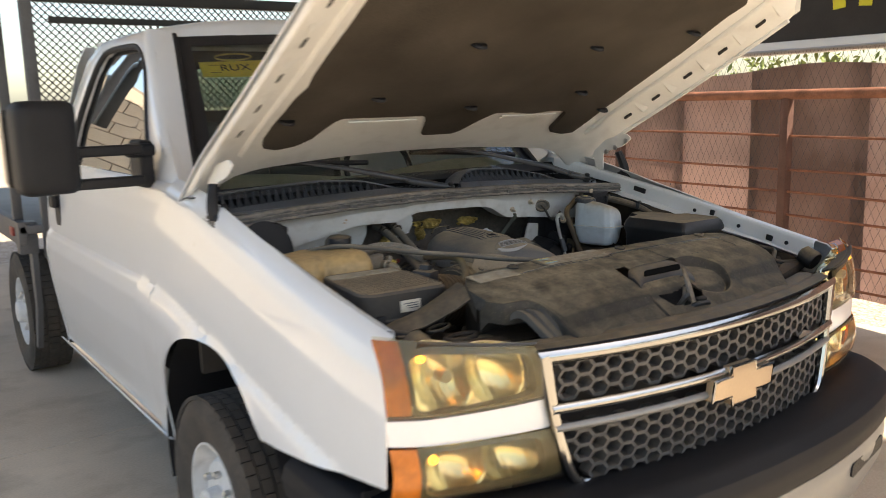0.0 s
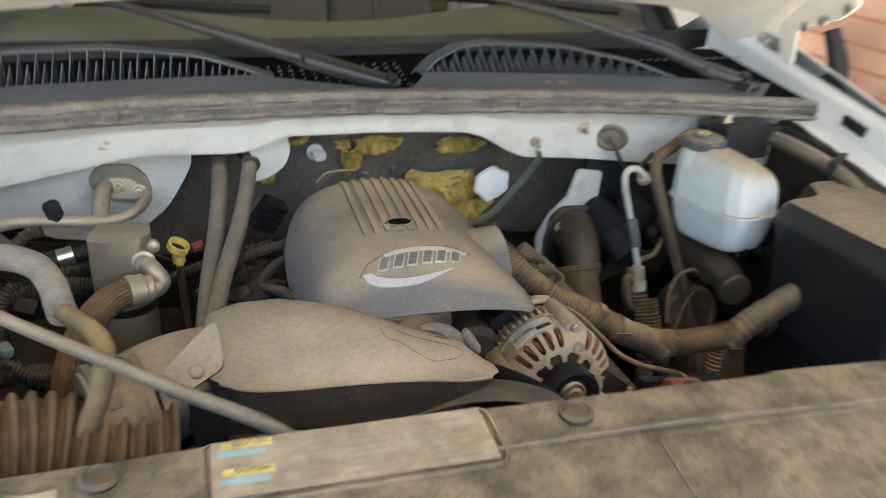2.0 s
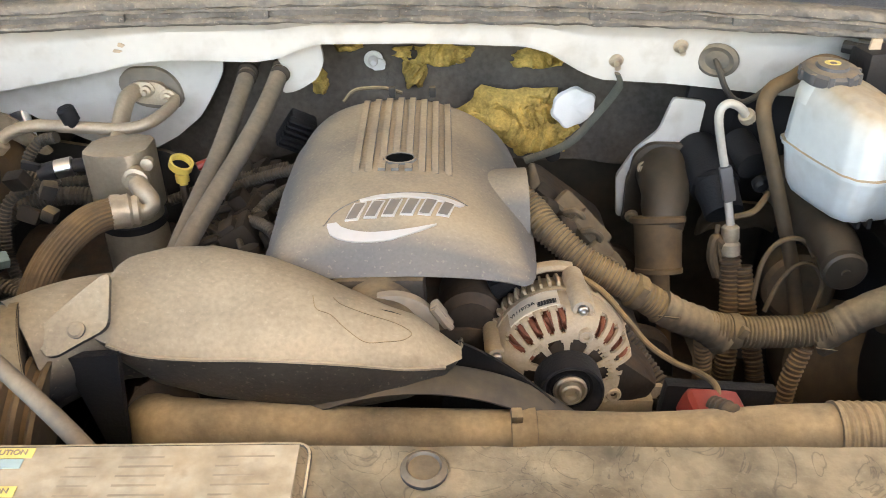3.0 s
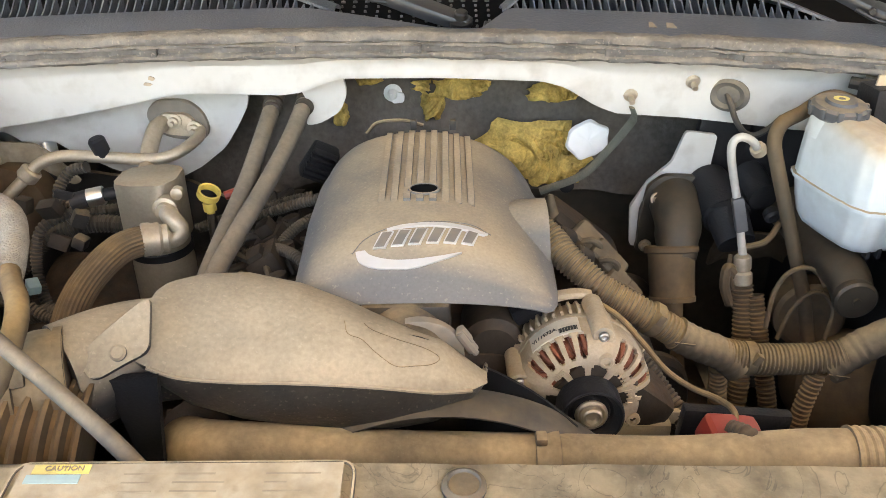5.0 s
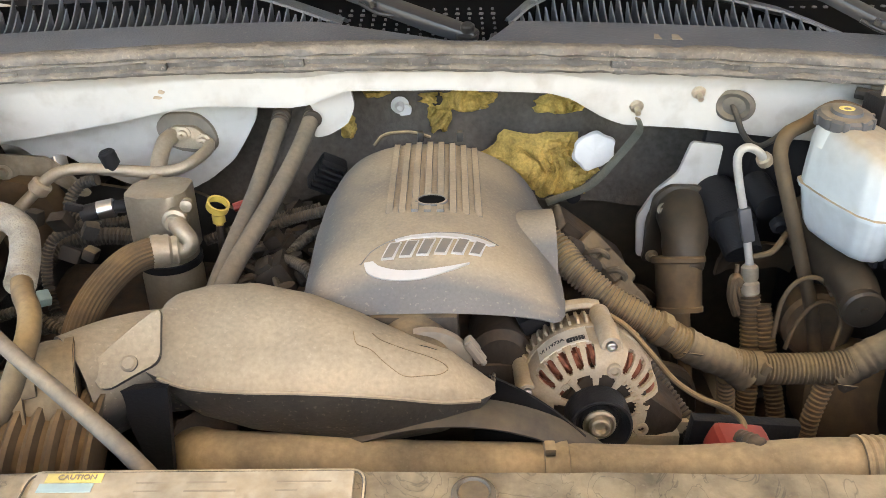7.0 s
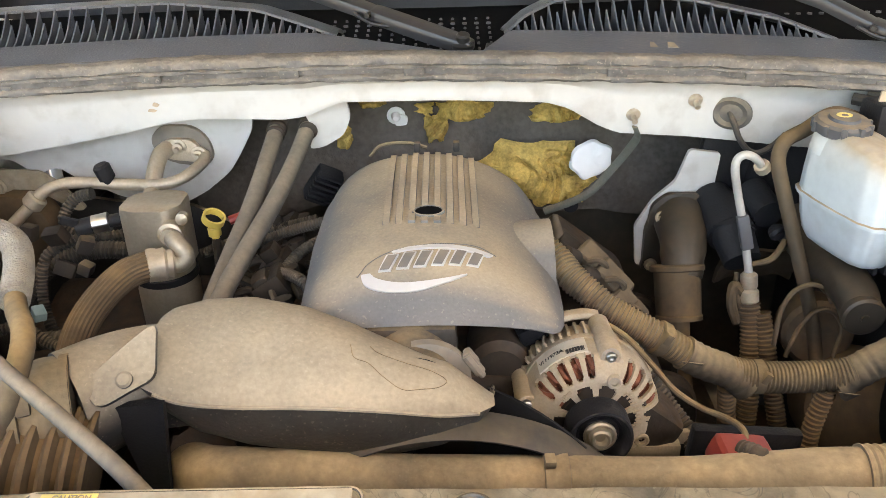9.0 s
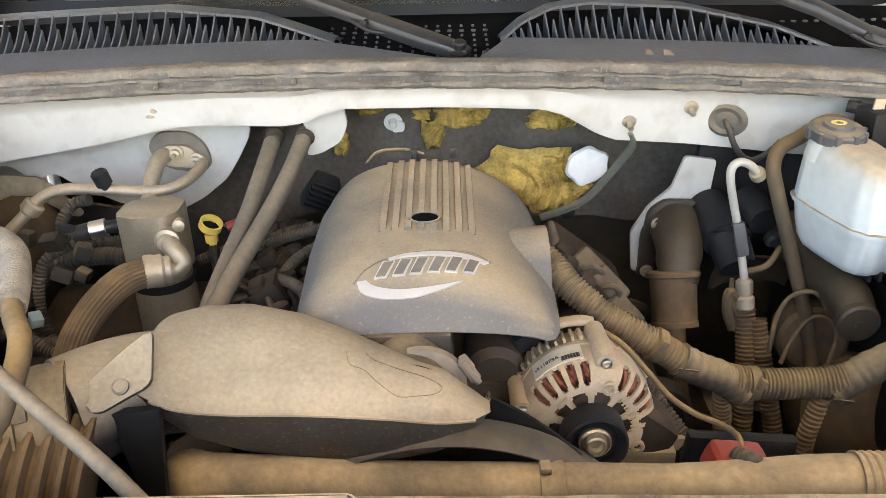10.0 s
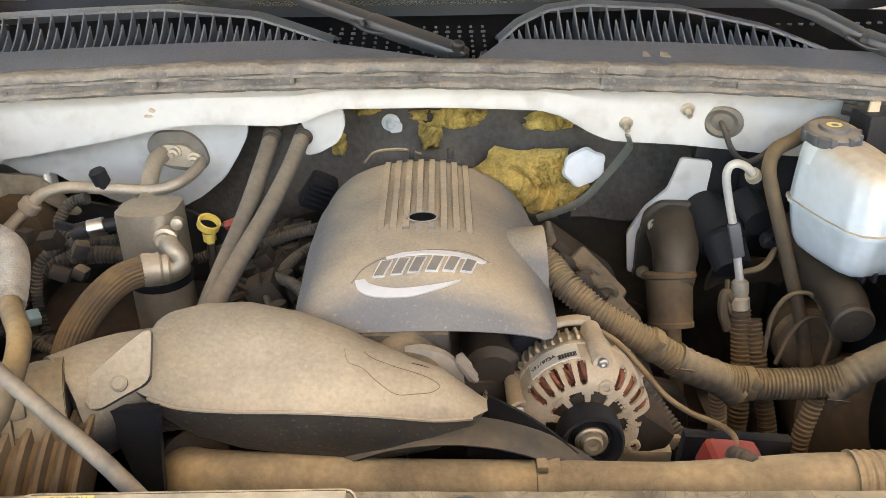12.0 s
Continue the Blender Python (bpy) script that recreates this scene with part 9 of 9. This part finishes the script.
# ---- air filter box and coolant tank on the passenger side ----
def airbox():
    a = thing("air_filter_box", (-0.71, 0.55, 1.0), "black plastic air filter box with a ribbed dusty lid", "air filter")
    base = [(-0.80, 0.468), (-0.595, 0.455), (-0.582, 0.47), (-0.588, 0.70), (-0.60, 0.715), (-0.795, 0.735), (-0.815, 0.72), (-0.83, 0.49)]
    bm = bm_new()
    cx, cy = -0.70, 0.59
    rings = []
    for z, k in ((1.0, 0.93), (1.10, 0.97), (1.105, 1.015), (1.120, 1.015), (1.125, 0.995), (1.186, 0.985), (1.193, 0.955)):
        rings.append([(cx + (x - cx) * k, cy + (y - cy) * k, z + 0.03 * (y - 0.55)) for x, y in rounded(base, 0.02, 3)])
    skin(bm, rings)
    part("housing", bm, airbox_plastic, a, auto=25)
    for i in range(17):
        x = -0.818 + i * 0.0135
        bm = bm_new()
        y0, y1 = 0.488, 0.648
        box(bm, (x + 0.009, (y0 + y1) / 2, 1.1935), (0.005, y1 - y0, 0.0026), (1.7, 0, 0), 0.0010)
        part("lid_rib", bm, airbox_plastic, a)
    bm = bm_new()
    box(bm, (-0.705, 0.683, 1.197), (0.20, 0.042, 0.006), (1.7, 0, -3), 0.002)
    part("lid_label", bm, dusty_sticker, a, "pale dusty label strip")
    bm = bm_new()
    box(bm, (-0.700, 0.4605, 1.150), (0.058, 0.003, 0.030), (0, 0, -3.6), 0.001)
    lab = part("white_label", bm, label_paper, a, "white label with unreadable grey lines")
    for k in range(3):
        bm = bm_new()
        box(bm, (-0.700 + 0.004 * k, 0.4583, 1.157 - k * 0.006), (0.042 - 0.006 * k, 0.002, 0.0022), (0, 0, -3.6), 0)
        part("print_bar", bm, rack_steel, lab)
    for x in (-0.79, -0.63):
        bm = bm_new()
        box(bm, (x, 0.457, 1.115), (0.022, 0.012, 0.045), (0, 0, -3), 0.003)
        part("clip", bm, plastic, a)
    t = thing("coolant_tank", (-0.71, 0.85, 1.05), "aged amber translucent coolant tank with a black cap", "tank")
    bm = bm_new()
    rings = []
    for z, k in ((1.0, 0.88), (1.04, 0.96), (1.10, 1.0), (1.15, 1.0), (1.185, 0.95), (1.205, 0.86), (1.215, 0.70)):
        base2 = [(-0.885, 0.765), (-0.80, 0.755), (-0.775, 0.772), (-0.75, 0.75), (-0.625, 0.745), (-0.597, 0.88), (-0.63, 0.975), (-0.72, 0.955), (-0.76, 0.975), (-0.875, 0.96)]
        rings.append([(-0.74 + (x + 0.74) * k, 0.86 + (y - 0.86) * k, z + 0.024 + 0.010 * noise.noise((x * 11, y * 11, 2)) * (z > 1.12)) for x, y in rounded(base2, 0.03, 4)])
    skin(bm, rings)
    part("tank", bm, tank_amber, t, auto=60)
    bm = bm_new()
    lathe(bm, [(0.026, 0), (0.028, 0.02), (0.034, 0.022), (0.034, 0.042), (0.028, 0.046), (0, 0.046)], (-0.655, 0.90, 1.225), (0, 0, 1), 26)
    part("cap", bm, half_dusty, t, "black screw cap")
    bm = bm_new()
    tube(bm, [(-0.77, 0.95, 1.225), (-0.69, 0.87, 1.248), (-0.60, 0.78, 1.243), (-0.52, 0.70, 1.232), (-0.409, 0.60, 1.222), (-0.334, 0.54, 1.211), (-0.264, 0.48, 1.206), (-0.215, 0.44, 1.19)], 0.0074, 12)
    part("overflow_hose", bm, heater_grey, t, "long dusty overflow hose")
    b = thing("blower_housing", (-0.80, 1.12, 1.15), "black plastic blower housing by the hinge", "blower")
    bm = bm_new()
    lathe(bm, [(0.0, -0.02), (0.075, -0.015), (0.085, 0.0), (0.085, 0.05), (0.092, 0.055), (0.092, 0.065), (0.075, 0.07), (0.03, 0.062), (0.0, 0.06)], (-0.81, 1.15, 1.205), (0.1, -1, 0.25), 36)
    part("drum", bm, plastic, b)
    bm = bm_new()
    box(bm, (-0.80, 1.17, 1.275), (0.17, 0.10, 0.02), (4, 0, 0), 0.006)
    part("lid", bm, plastic, b)
    bm = bm_new()
    tube(bm, [(-0.88, 1.22, 1.35), (-0.885, 1.14, 1.30), (-0.875, 1.06, 1.265)], 0.014, 10)
    part("hinge_stop", bm, plastic, b)


airbox()


# ---- air-conditioning parts and heater hoses ----
def climate():
    a = thing("ac_accumulator", (-0.43, 1.11, 0.9), "dusty aluminium air-conditioning accumulator with pipes", "accumulator")
    bm = bm_new()
    lathe(bm, [(0.040, 0), (0.0465, 0.01), (0.0465, 0.09), (0.0445, 0.095), (0.0445, 0.13)], (-0.435, 1.11, 0.925), (0, 0, 1), 36)
    part("canister", bm, can_metal, a)
    bm = bm_new()
    lathe(bm, [(0.0465, 0), (0.048, 0.001), (0.048, 0.012), (0.0465, 0.013)], (-0.435, 1.11, 1.03), (0, 0, 1), 36)
    part("band", bm, plastic, a, "black band")
    bm = bm_new()
    prism(bm, rounded([(-0.046, -0.032), (-0.02, -0.044), (0.026, -0.042), (0.043, -0.02), (0.043, 0.028), (0.0, 0.04), (-0.044, 0.02)], 0.008), (-0.432, 1.11, 1.055), (1, 0, 0), (0, 1, 0), 0.102, 0.005)
    part("head_block", bm, can_metal, a)
    bm = bm_new()
    lathe(bm, [(0.017, 0), (0.018, 0.02), (0.013, 0.022), (0.012, 0.03)], (-0.40, 1.07, 1.125), (0.1, -1, 0.1), 18)
    lathe(bm, [(0.009, 0), (0.009, 0.014), (0.005, 0.016)], (-0.383, 1.075, 1.145), (0.1, -1, 0.1), 12)
    part("port", bm, can_metal, a)
    bm = bm_new()
    tube(bm, [(-0.398, 1.055, 1.125), (-0.385, 1.035, 1.122), (-0.374, 1.03, 1.105), (-0.382, 1.025, 1.095), (-0.395, 1.02, 1.098)], 0.0135, 14)
    part("elbow", bm, can_metal, a)
    bm = bm_new()
    lathe(bm, [(0.018, 0), (0.021, 0.003), (0.019, 0.010), (0.0235, 0.014), (0.0222, 0.022), (0.0238, 0.027), (0.0238, 0.036), (0.0215, 0.038)], (-0.388, 1.022, 1.098), (-0.9, -0.35, 0.08), 28)
    part("crimp", bm, tube_metal, a)
    bm = bm_new()
    tube(bm, [(-0.408, 1.018, 1.10), (-0.445, 0.985, 1.10), (-0.475, 0.94, 1.08), (-0.492, 0.90, 1.05), (-0.50, 0.86, 1.0), (-0.505, 0.83, 0.92)], 0.0215, 48, flute=0.05)
    part("hose", bm, sleeve_brown, a, "ribbed rubber suction hose")
    # sensor on the side
    bm = bm_new()
    rod(bm, (-0.478, 1.10, 1.132), (-0.50, 1.095, 1.131), 0.010, 14)
    part("sensor_boss", bm, plastic, a)
    bm = bm_new()
    rod(bm, (-0.50, 1.095, 1.131), (-0.522, 1.09, 1.128), 0.014, 18)
    se = part("sensor", bm, steel, a, "bright metal pressure switch")
    bm = bm_new()
    rod(bm, (-0.522, 1.09, 1.128), (-0.545, 1.085, 1.124), 0.0135, 16)
    box(bm, (-0.552, 1.08, 1.138), (0.026, 0.008, 0.012), (0, 15, 0), 0.002)
    part("plug", bm, plastic, se)
    # firewall fitting
    f = thing("expansion_fitting", (-0.44, 1.30, 1.17), "grey oval firewall plate with two pipe fittings", "fitting")
    bm = bm_new()
    prism(bm, rounded([(-0.055, 0.005), (-0.035, 0.033), (0.02, 0.033), (0.045, 0.010), (0.052, -0.025), (0.035, -0.040), (-0.03, -0.03)], 0.018), (-0.442, 1.312, 1.172), (1, 0, 0), (0, 0, 1), 0.012, 0.003)
    part("plate", bm, plate_tan, f)
    bm = bm_new()
    prism(bm, rounded([(-0.038, -0.006), (-0.022, 0.016), (0.02, 0.014), (0.036, -0.008), (0.03, -0.026), (-0.02, -0.02)], 0.010), (-0.442, 1.300, 1.170), (1, 0, 0), (0, 0, 1), 0.010, 0.002)
    part("manifold", bm, aluminium, f)
    for x, z in ((-0.464, 1.170), (-0.444, 1.173), (-0.412, 1.160)):
        bm = bm_new()
        lathe(bm, [(0.013, 0), (0.013, 0.005), (0.0085, 0.006), (0.0085, 0.013), (0.004, 0.014), (0.004, 0.022), (0, 0.022)], (x, 1.292, z), (0, -1, 0), 12)
        part("nut", bm, tube_metal, f)
    bm = bm_new()
    tube(bm, [(-0.464, 1.29, 1.17), (-0.468, 1.262, 1.168), (-0.47, 1.23, 1.15), (-0.466, 1.19, 1.13), (-0.455, 1.14, 1.125)], 0.0135, 16)
    part("short_pipe", bm, tube_metal, f)
    bm = bm_new()
    tube(bm, [(-0.405, 1.295, 1.155), (-0.400, 1.26, 1.155), (-0.420, 1.215, 1.148), (-0.455, 1.20, 1.143), (-0.522, 1.20, 1.146), (-0.59, 1.20, 1.15), (-0.63, 1.195, 1.142), (-0.66, 1.185, 1.118), (-0.72, 1.16, 1.06), (-0.76, 1.14, 1.0)], 0.0095, 14)
    pp = part("long_pipe", bm, tube_metal, f, "dull aluminium refrigerant pipe")
    bm = bm_new()
    lathe(bm, [(0.013, 0), (0.0165, 0.003), (0.0165, 0.018), (0.013, 0.022)], (-0.645, 1.19, 1.132), (-0.6, -0.15, -0.6), 16)
    part("pipe_nut", bm, tube_metal, pp)
    bm = bm_new()
    lathe(bm, [(0.009, 0), (0.0095, 0.008), (0.013, 0.009), (0.0135, 0.03), (0.010, 0.034), (0, 0.034)], (-0.532, 1.20, 1.148), (-0.25, -0.1, 1), 16)
    part("valve_cap", bm, plastic, pp, "black service valve cap")
    # woven suction line and its bend
    w = thing("suction_line", (-0.5, 0.8, 1.1), "grey braided hose joined to a dusty metal bend", "hose")
    bm = bm_new()
    tube(bm, [(-0.60, 0.90, 1.21), (-0.545, 0.875, 1.225), (-0.502, 0.84, 1.225), (-0.480, 0.80, 1.218), (-0.469, 0.765, 1.210), (-0.462, 0.74, 1.206)], 0.0165, 18, 8, ridge=0.0008, pitch=0.003)
    part("braided_hose", bm, braid_grey, w)
    bm = bm_new()
    tube(bm, [(-0.464, 0.748, 1.207), (-0.445, 0.712, 1.210), (-0.422, 0.675, 1.212), (-0.410, 0.64, 1.205), (-0.416, 0.605, 1.175), (-0.437, 0.585, 1.13), (-0.455, 0.575, 1.06)], 0.0115, 16)
    part("metal_bend", bm, loom_brown, w)
    # heater hoses
    h = thing("heater_hose", (-0.28, 1.1, 1.05), "pair of dusty black heater hoses running to the firewall", "hose")
    for k, pts in enumerate(([(-0.272, 1.33, 1.214), (-0.274, 1.29, 1.208), (-0.279, 1.20, 1.182), (-0.291, 1.10, 1.142), (-0.306, 1.0, 1.108), (-0.314, 0.92, 1.085), (-0.318, 0.86, 1.06)], [(-0.216, 1.33, 1.220), (-0.221, 1.29, 1.213), (-0.235, 1.20, 1.181), (-0.256, 1.10, 1.150), (-0.284, 1.0, 1.117), (-0.300, 0.92, 1.095), (-0.306, 0.86, 1.07)])):
        bm = bm_new()
        tube(bm, pts, 0.0134, 18)
        hose = part("hose", bm, heater_grey, h)
        bm = bm_new()
        lathe(bm, [(0.0134, 0), (0.016, 0.002), (0.016, 0.009), (0.0134, 0.011)], Vector(pts[1]) + Vector((0, -0.01, -0.002)), (0, -1, -0.2), 20)
        lathe(bm, [(0.0134, 0), (0.015, 0.001), (0.015, 0.004), (0.0134, 0.005)], Vector(pts[1]) + Vector((0, -0.03, -0.006)), (0, -1, -0.2), 20)
        part("clamp", bm, dark_metal, hose)
    bm = bm_new()
    lathe(bm, [(0.028, 0), (0.03, 0.01), (0.022, 0.02), (0.018, 0.02)], (-0.216, 1.35, 1.216), (0, -1, -0.1), 20)
    part("boot", bm, plastic, h)
    # dipstick
    d = thing("dipstick", (-0.35, 1.1, 1.0), "oil dipstick with a yellow ring handle", "dipstick")
    bm = bm_new()
    lathe(bm, [(0.0140, -0.005), (0.0172, -0.005), (0.0172, 0.006), (0.0140, 0.006), (0.0140, -0.005)], (-0.349, 1.106, 1.126), (0.42, -0.22, 0.88), 28, 1.0, False)
    lathe(bm, [(0.010, 0), (0.010, 0.012), (0.006, 0.014), (0.006, 0.022)], (-0.350, 1.104, 1.112), (0.05, -0.05, -1), 12)
    part("handle", bm, yellow_plastic, d)
    bm = bm_new()
    tube(bm, [(-0.349, 1.102, 1.095), (-0.346, 1.09, 1.03), (-0.33, 1.05, 0.90)], 0.0065, 8)
    part("tube", bm, dark_metal, d)
    bm = bm_new()
    rod(bm, (-0.328, 1.115, 1.118), (-0.312, 1.12, 1.122), 0.007, 10)
    part("red_collar", bm, red_plastic, d)
    # passenger-side wires
    w2 = thing("wiring_harness", (-0.56, 1.15, 1.0), "tangled dusty wires and connectors beside the accumulator", "wire harness")
    rng = random.Random(8)
    for pts in ([(-0.44, 1.20, 1.09), (-0.50, 1.17, 1.075), (-0.56, 1.15, 1.08), (-0.60, 1.16, 1.10), (-0.585, 1.18, 1.13), (-0.555, 1.18, 1.14)],
                [(-0.40, 1.16, 1.05), (-0.47, 1.15, 1.05), (-0.55, 1.14, 1.06), (-0.62, 1.13, 1.04), (-0.68, 1.10, 0.98)],
                [(-0.56, 1.10, 1.10), (-0.60, 1.08, 1.08), (-0.61, 1.06, 1.02), (-0.58, 1.02, 0.97), (-0.52, 1.0, 0.94)],
                [(-0.62, 1.0, 0.98), (-0.55, 0.98, 1.0), (-0.48, 0.97, 0.985), (-0.42, 0.99, 0.97)],
                [(-0.66, 0.95, 1.02), (-0.60, 0.96, 1.035), (-0.55, 0.95, 1.01), (-0.50, 0.93, 1.02)]):
        bm = bm_new()
        tube(bm, pts, rng.uniform(0.008, 0.015), 10, 8, ridge=0.0015, pitch=0.006)
        part("loom", bm, rubber, w2)
    for k in range(7):
        bm = bm_new()
        p = Vector((rng.uniform(-0.63, -0.52), rng.uniform(1.06, 1.16), rng.uniform(1.05, 1.12)))
        box(bm, p, (rng.uniform(0.02, 0.04), 0.02, rng.uniform(0.015, 0.03)), (rng.uniform(-30, 30), rng.uniform(-30, 30), rng.uniform(-40, 40)), 0.004)
        part("connector", bm, dusty_plastic if k % 2 else shaded_grime, w2)
    bm = bm_new()
    box(bm, (-0.60, 1.02, 1.02), (0.018, 0.022, 0.016), (20, 10, 40), 0.003)
    part("blue_clip", bm, blue_label, w2, "pale blue clip")
    bm = bm_new()
    sheet(bm, lambda u, v: (lerp(-0.72, -0.36, u), lerp(1.25, 0.85, v), 0.94 + 0.02 * noise.noise((u * 5, v * 5, 2))), 14, 14, 0.01)
    part("heat_shield", bm, dark_metal, w2)


climate()


# ---- radiator hose and fan shroud ----
def cooling():
    h = thing("radiator_hose", (0, 0.52, 1.15), "thick dusty tan radiator hose behind the radiator cover", "hose")
    bm = bm_new()
    tube(bm, [(-0.292, 0.75, 0.93), (-0.292, 0.72, 0.98), (-0.288, 0.69, 1.008), (-0.262, 0.672, 1.020), (-0.20, 0.668, 1.023), (-0.06, 0.668, 1.014), (0.11, 0.666, 1.011), (0.24, 0.66, 1.011), (0.33, 0.655, 1.018), (0.41, 0.65, 1.023), (0.55, 0.64, 1.023), (0.70, 0.62, 1.01)], [0.032, 0.033, 0.034, 0.033, 0.029, 0.027, 0.0255, 0.0255, 0.027, 0.030, 0.031, 0.031], 24, 10)
    part("hose", bm, hose_tan, h, auto=60)
    bm = bm_new()
    lathe(bm, [(0.0255, -0.014), (0.0285, -0.013), (0.0285, 0.013), (0.0255, 0.014)], (0.112, 0.666, 1.011), (1, 0, 0.0), 26)
    box(bm, (0.104, 0.658, 1.044), (0.012, 0.016, 0.009), (0, 0, 0), 0.002)
    part("clamp", bm, hose_tan, h, "dusty band clamp")
    bm = bm_new()
    tube(bm, [(0.43, 0.648, 1.023), (0.55, 0.64, 1.023), (0.70, 0.62, 1.01)], 0.0345, 22, 8, ridge=0.002, pitch=0.009)
    part("sleeve", bm, hose_tan, h, "ribbed sleeve")
    bm = bm_new()
    lathe(bm, [(0.034, 0), (0.041, 0.003), (0.041, 0.014), (0.034, 0.018)], (-0.292, 0.735, 0.985), (0.0, -0.45, 0.9), 24)
    for k in range(10):
        a = 2 * math.pi * k / 10
        box(bm, Vector((-0.292, 0.73, 0.993)) + Vector((0.041 * math.cos(a), 0.036 * math.sin(a), 0.018 * math.sin(a))), (0.009, 0.01, 0.009), (25, 0, 0), 0.001)
    part("neck_clamp", bm, dark_metal, h)
    f = thing("fan_shroud", (0, 0.6, 0.85), "black plastic fan shroud ring", "fan shroud")
    bm = bm_new()

    def ring(u, v):
        a = lerp(radians(-20), radians(200), u)
        r = interp(v, (0, 0.242), (0.2, 0.2465), (0.5, 0.248), (0.9, 0.2485), (1, 0.2475))
        return (r * math.cos(a), lerp(0.672, 0.712, v), 0.819 + r * math.sin(a))
    sheet(bm, ring, 60, 10, 0.004)
    part("ring", bm, strap_dark, f, auto=60)
    for k in range(7):
        a = 2 * math.pi * k / 7
        bm = bm_new()
        sheet(bm, lambda u, v, a=a: (lerp(0.06, 0.24, u) * math.cos(a + 0.5 * v), 0.70 + 0.05 * v, 0.835 + lerp(0.06, 0.24, u) * math.sin(a + 0.5 * v)), 6, 6, 0.004)
        part("fan_blade", bm, plastic, f)
    bm = bm_new()
    lathe(bm, [(0.0, 0), (0.07, 0.005), (0.075, 0.06), (0, 0.06)], (0, 0.70, 0.835), (0, 1, 0), 28)
    part("fan_hub", bm, dark_metal, f)


cooling()
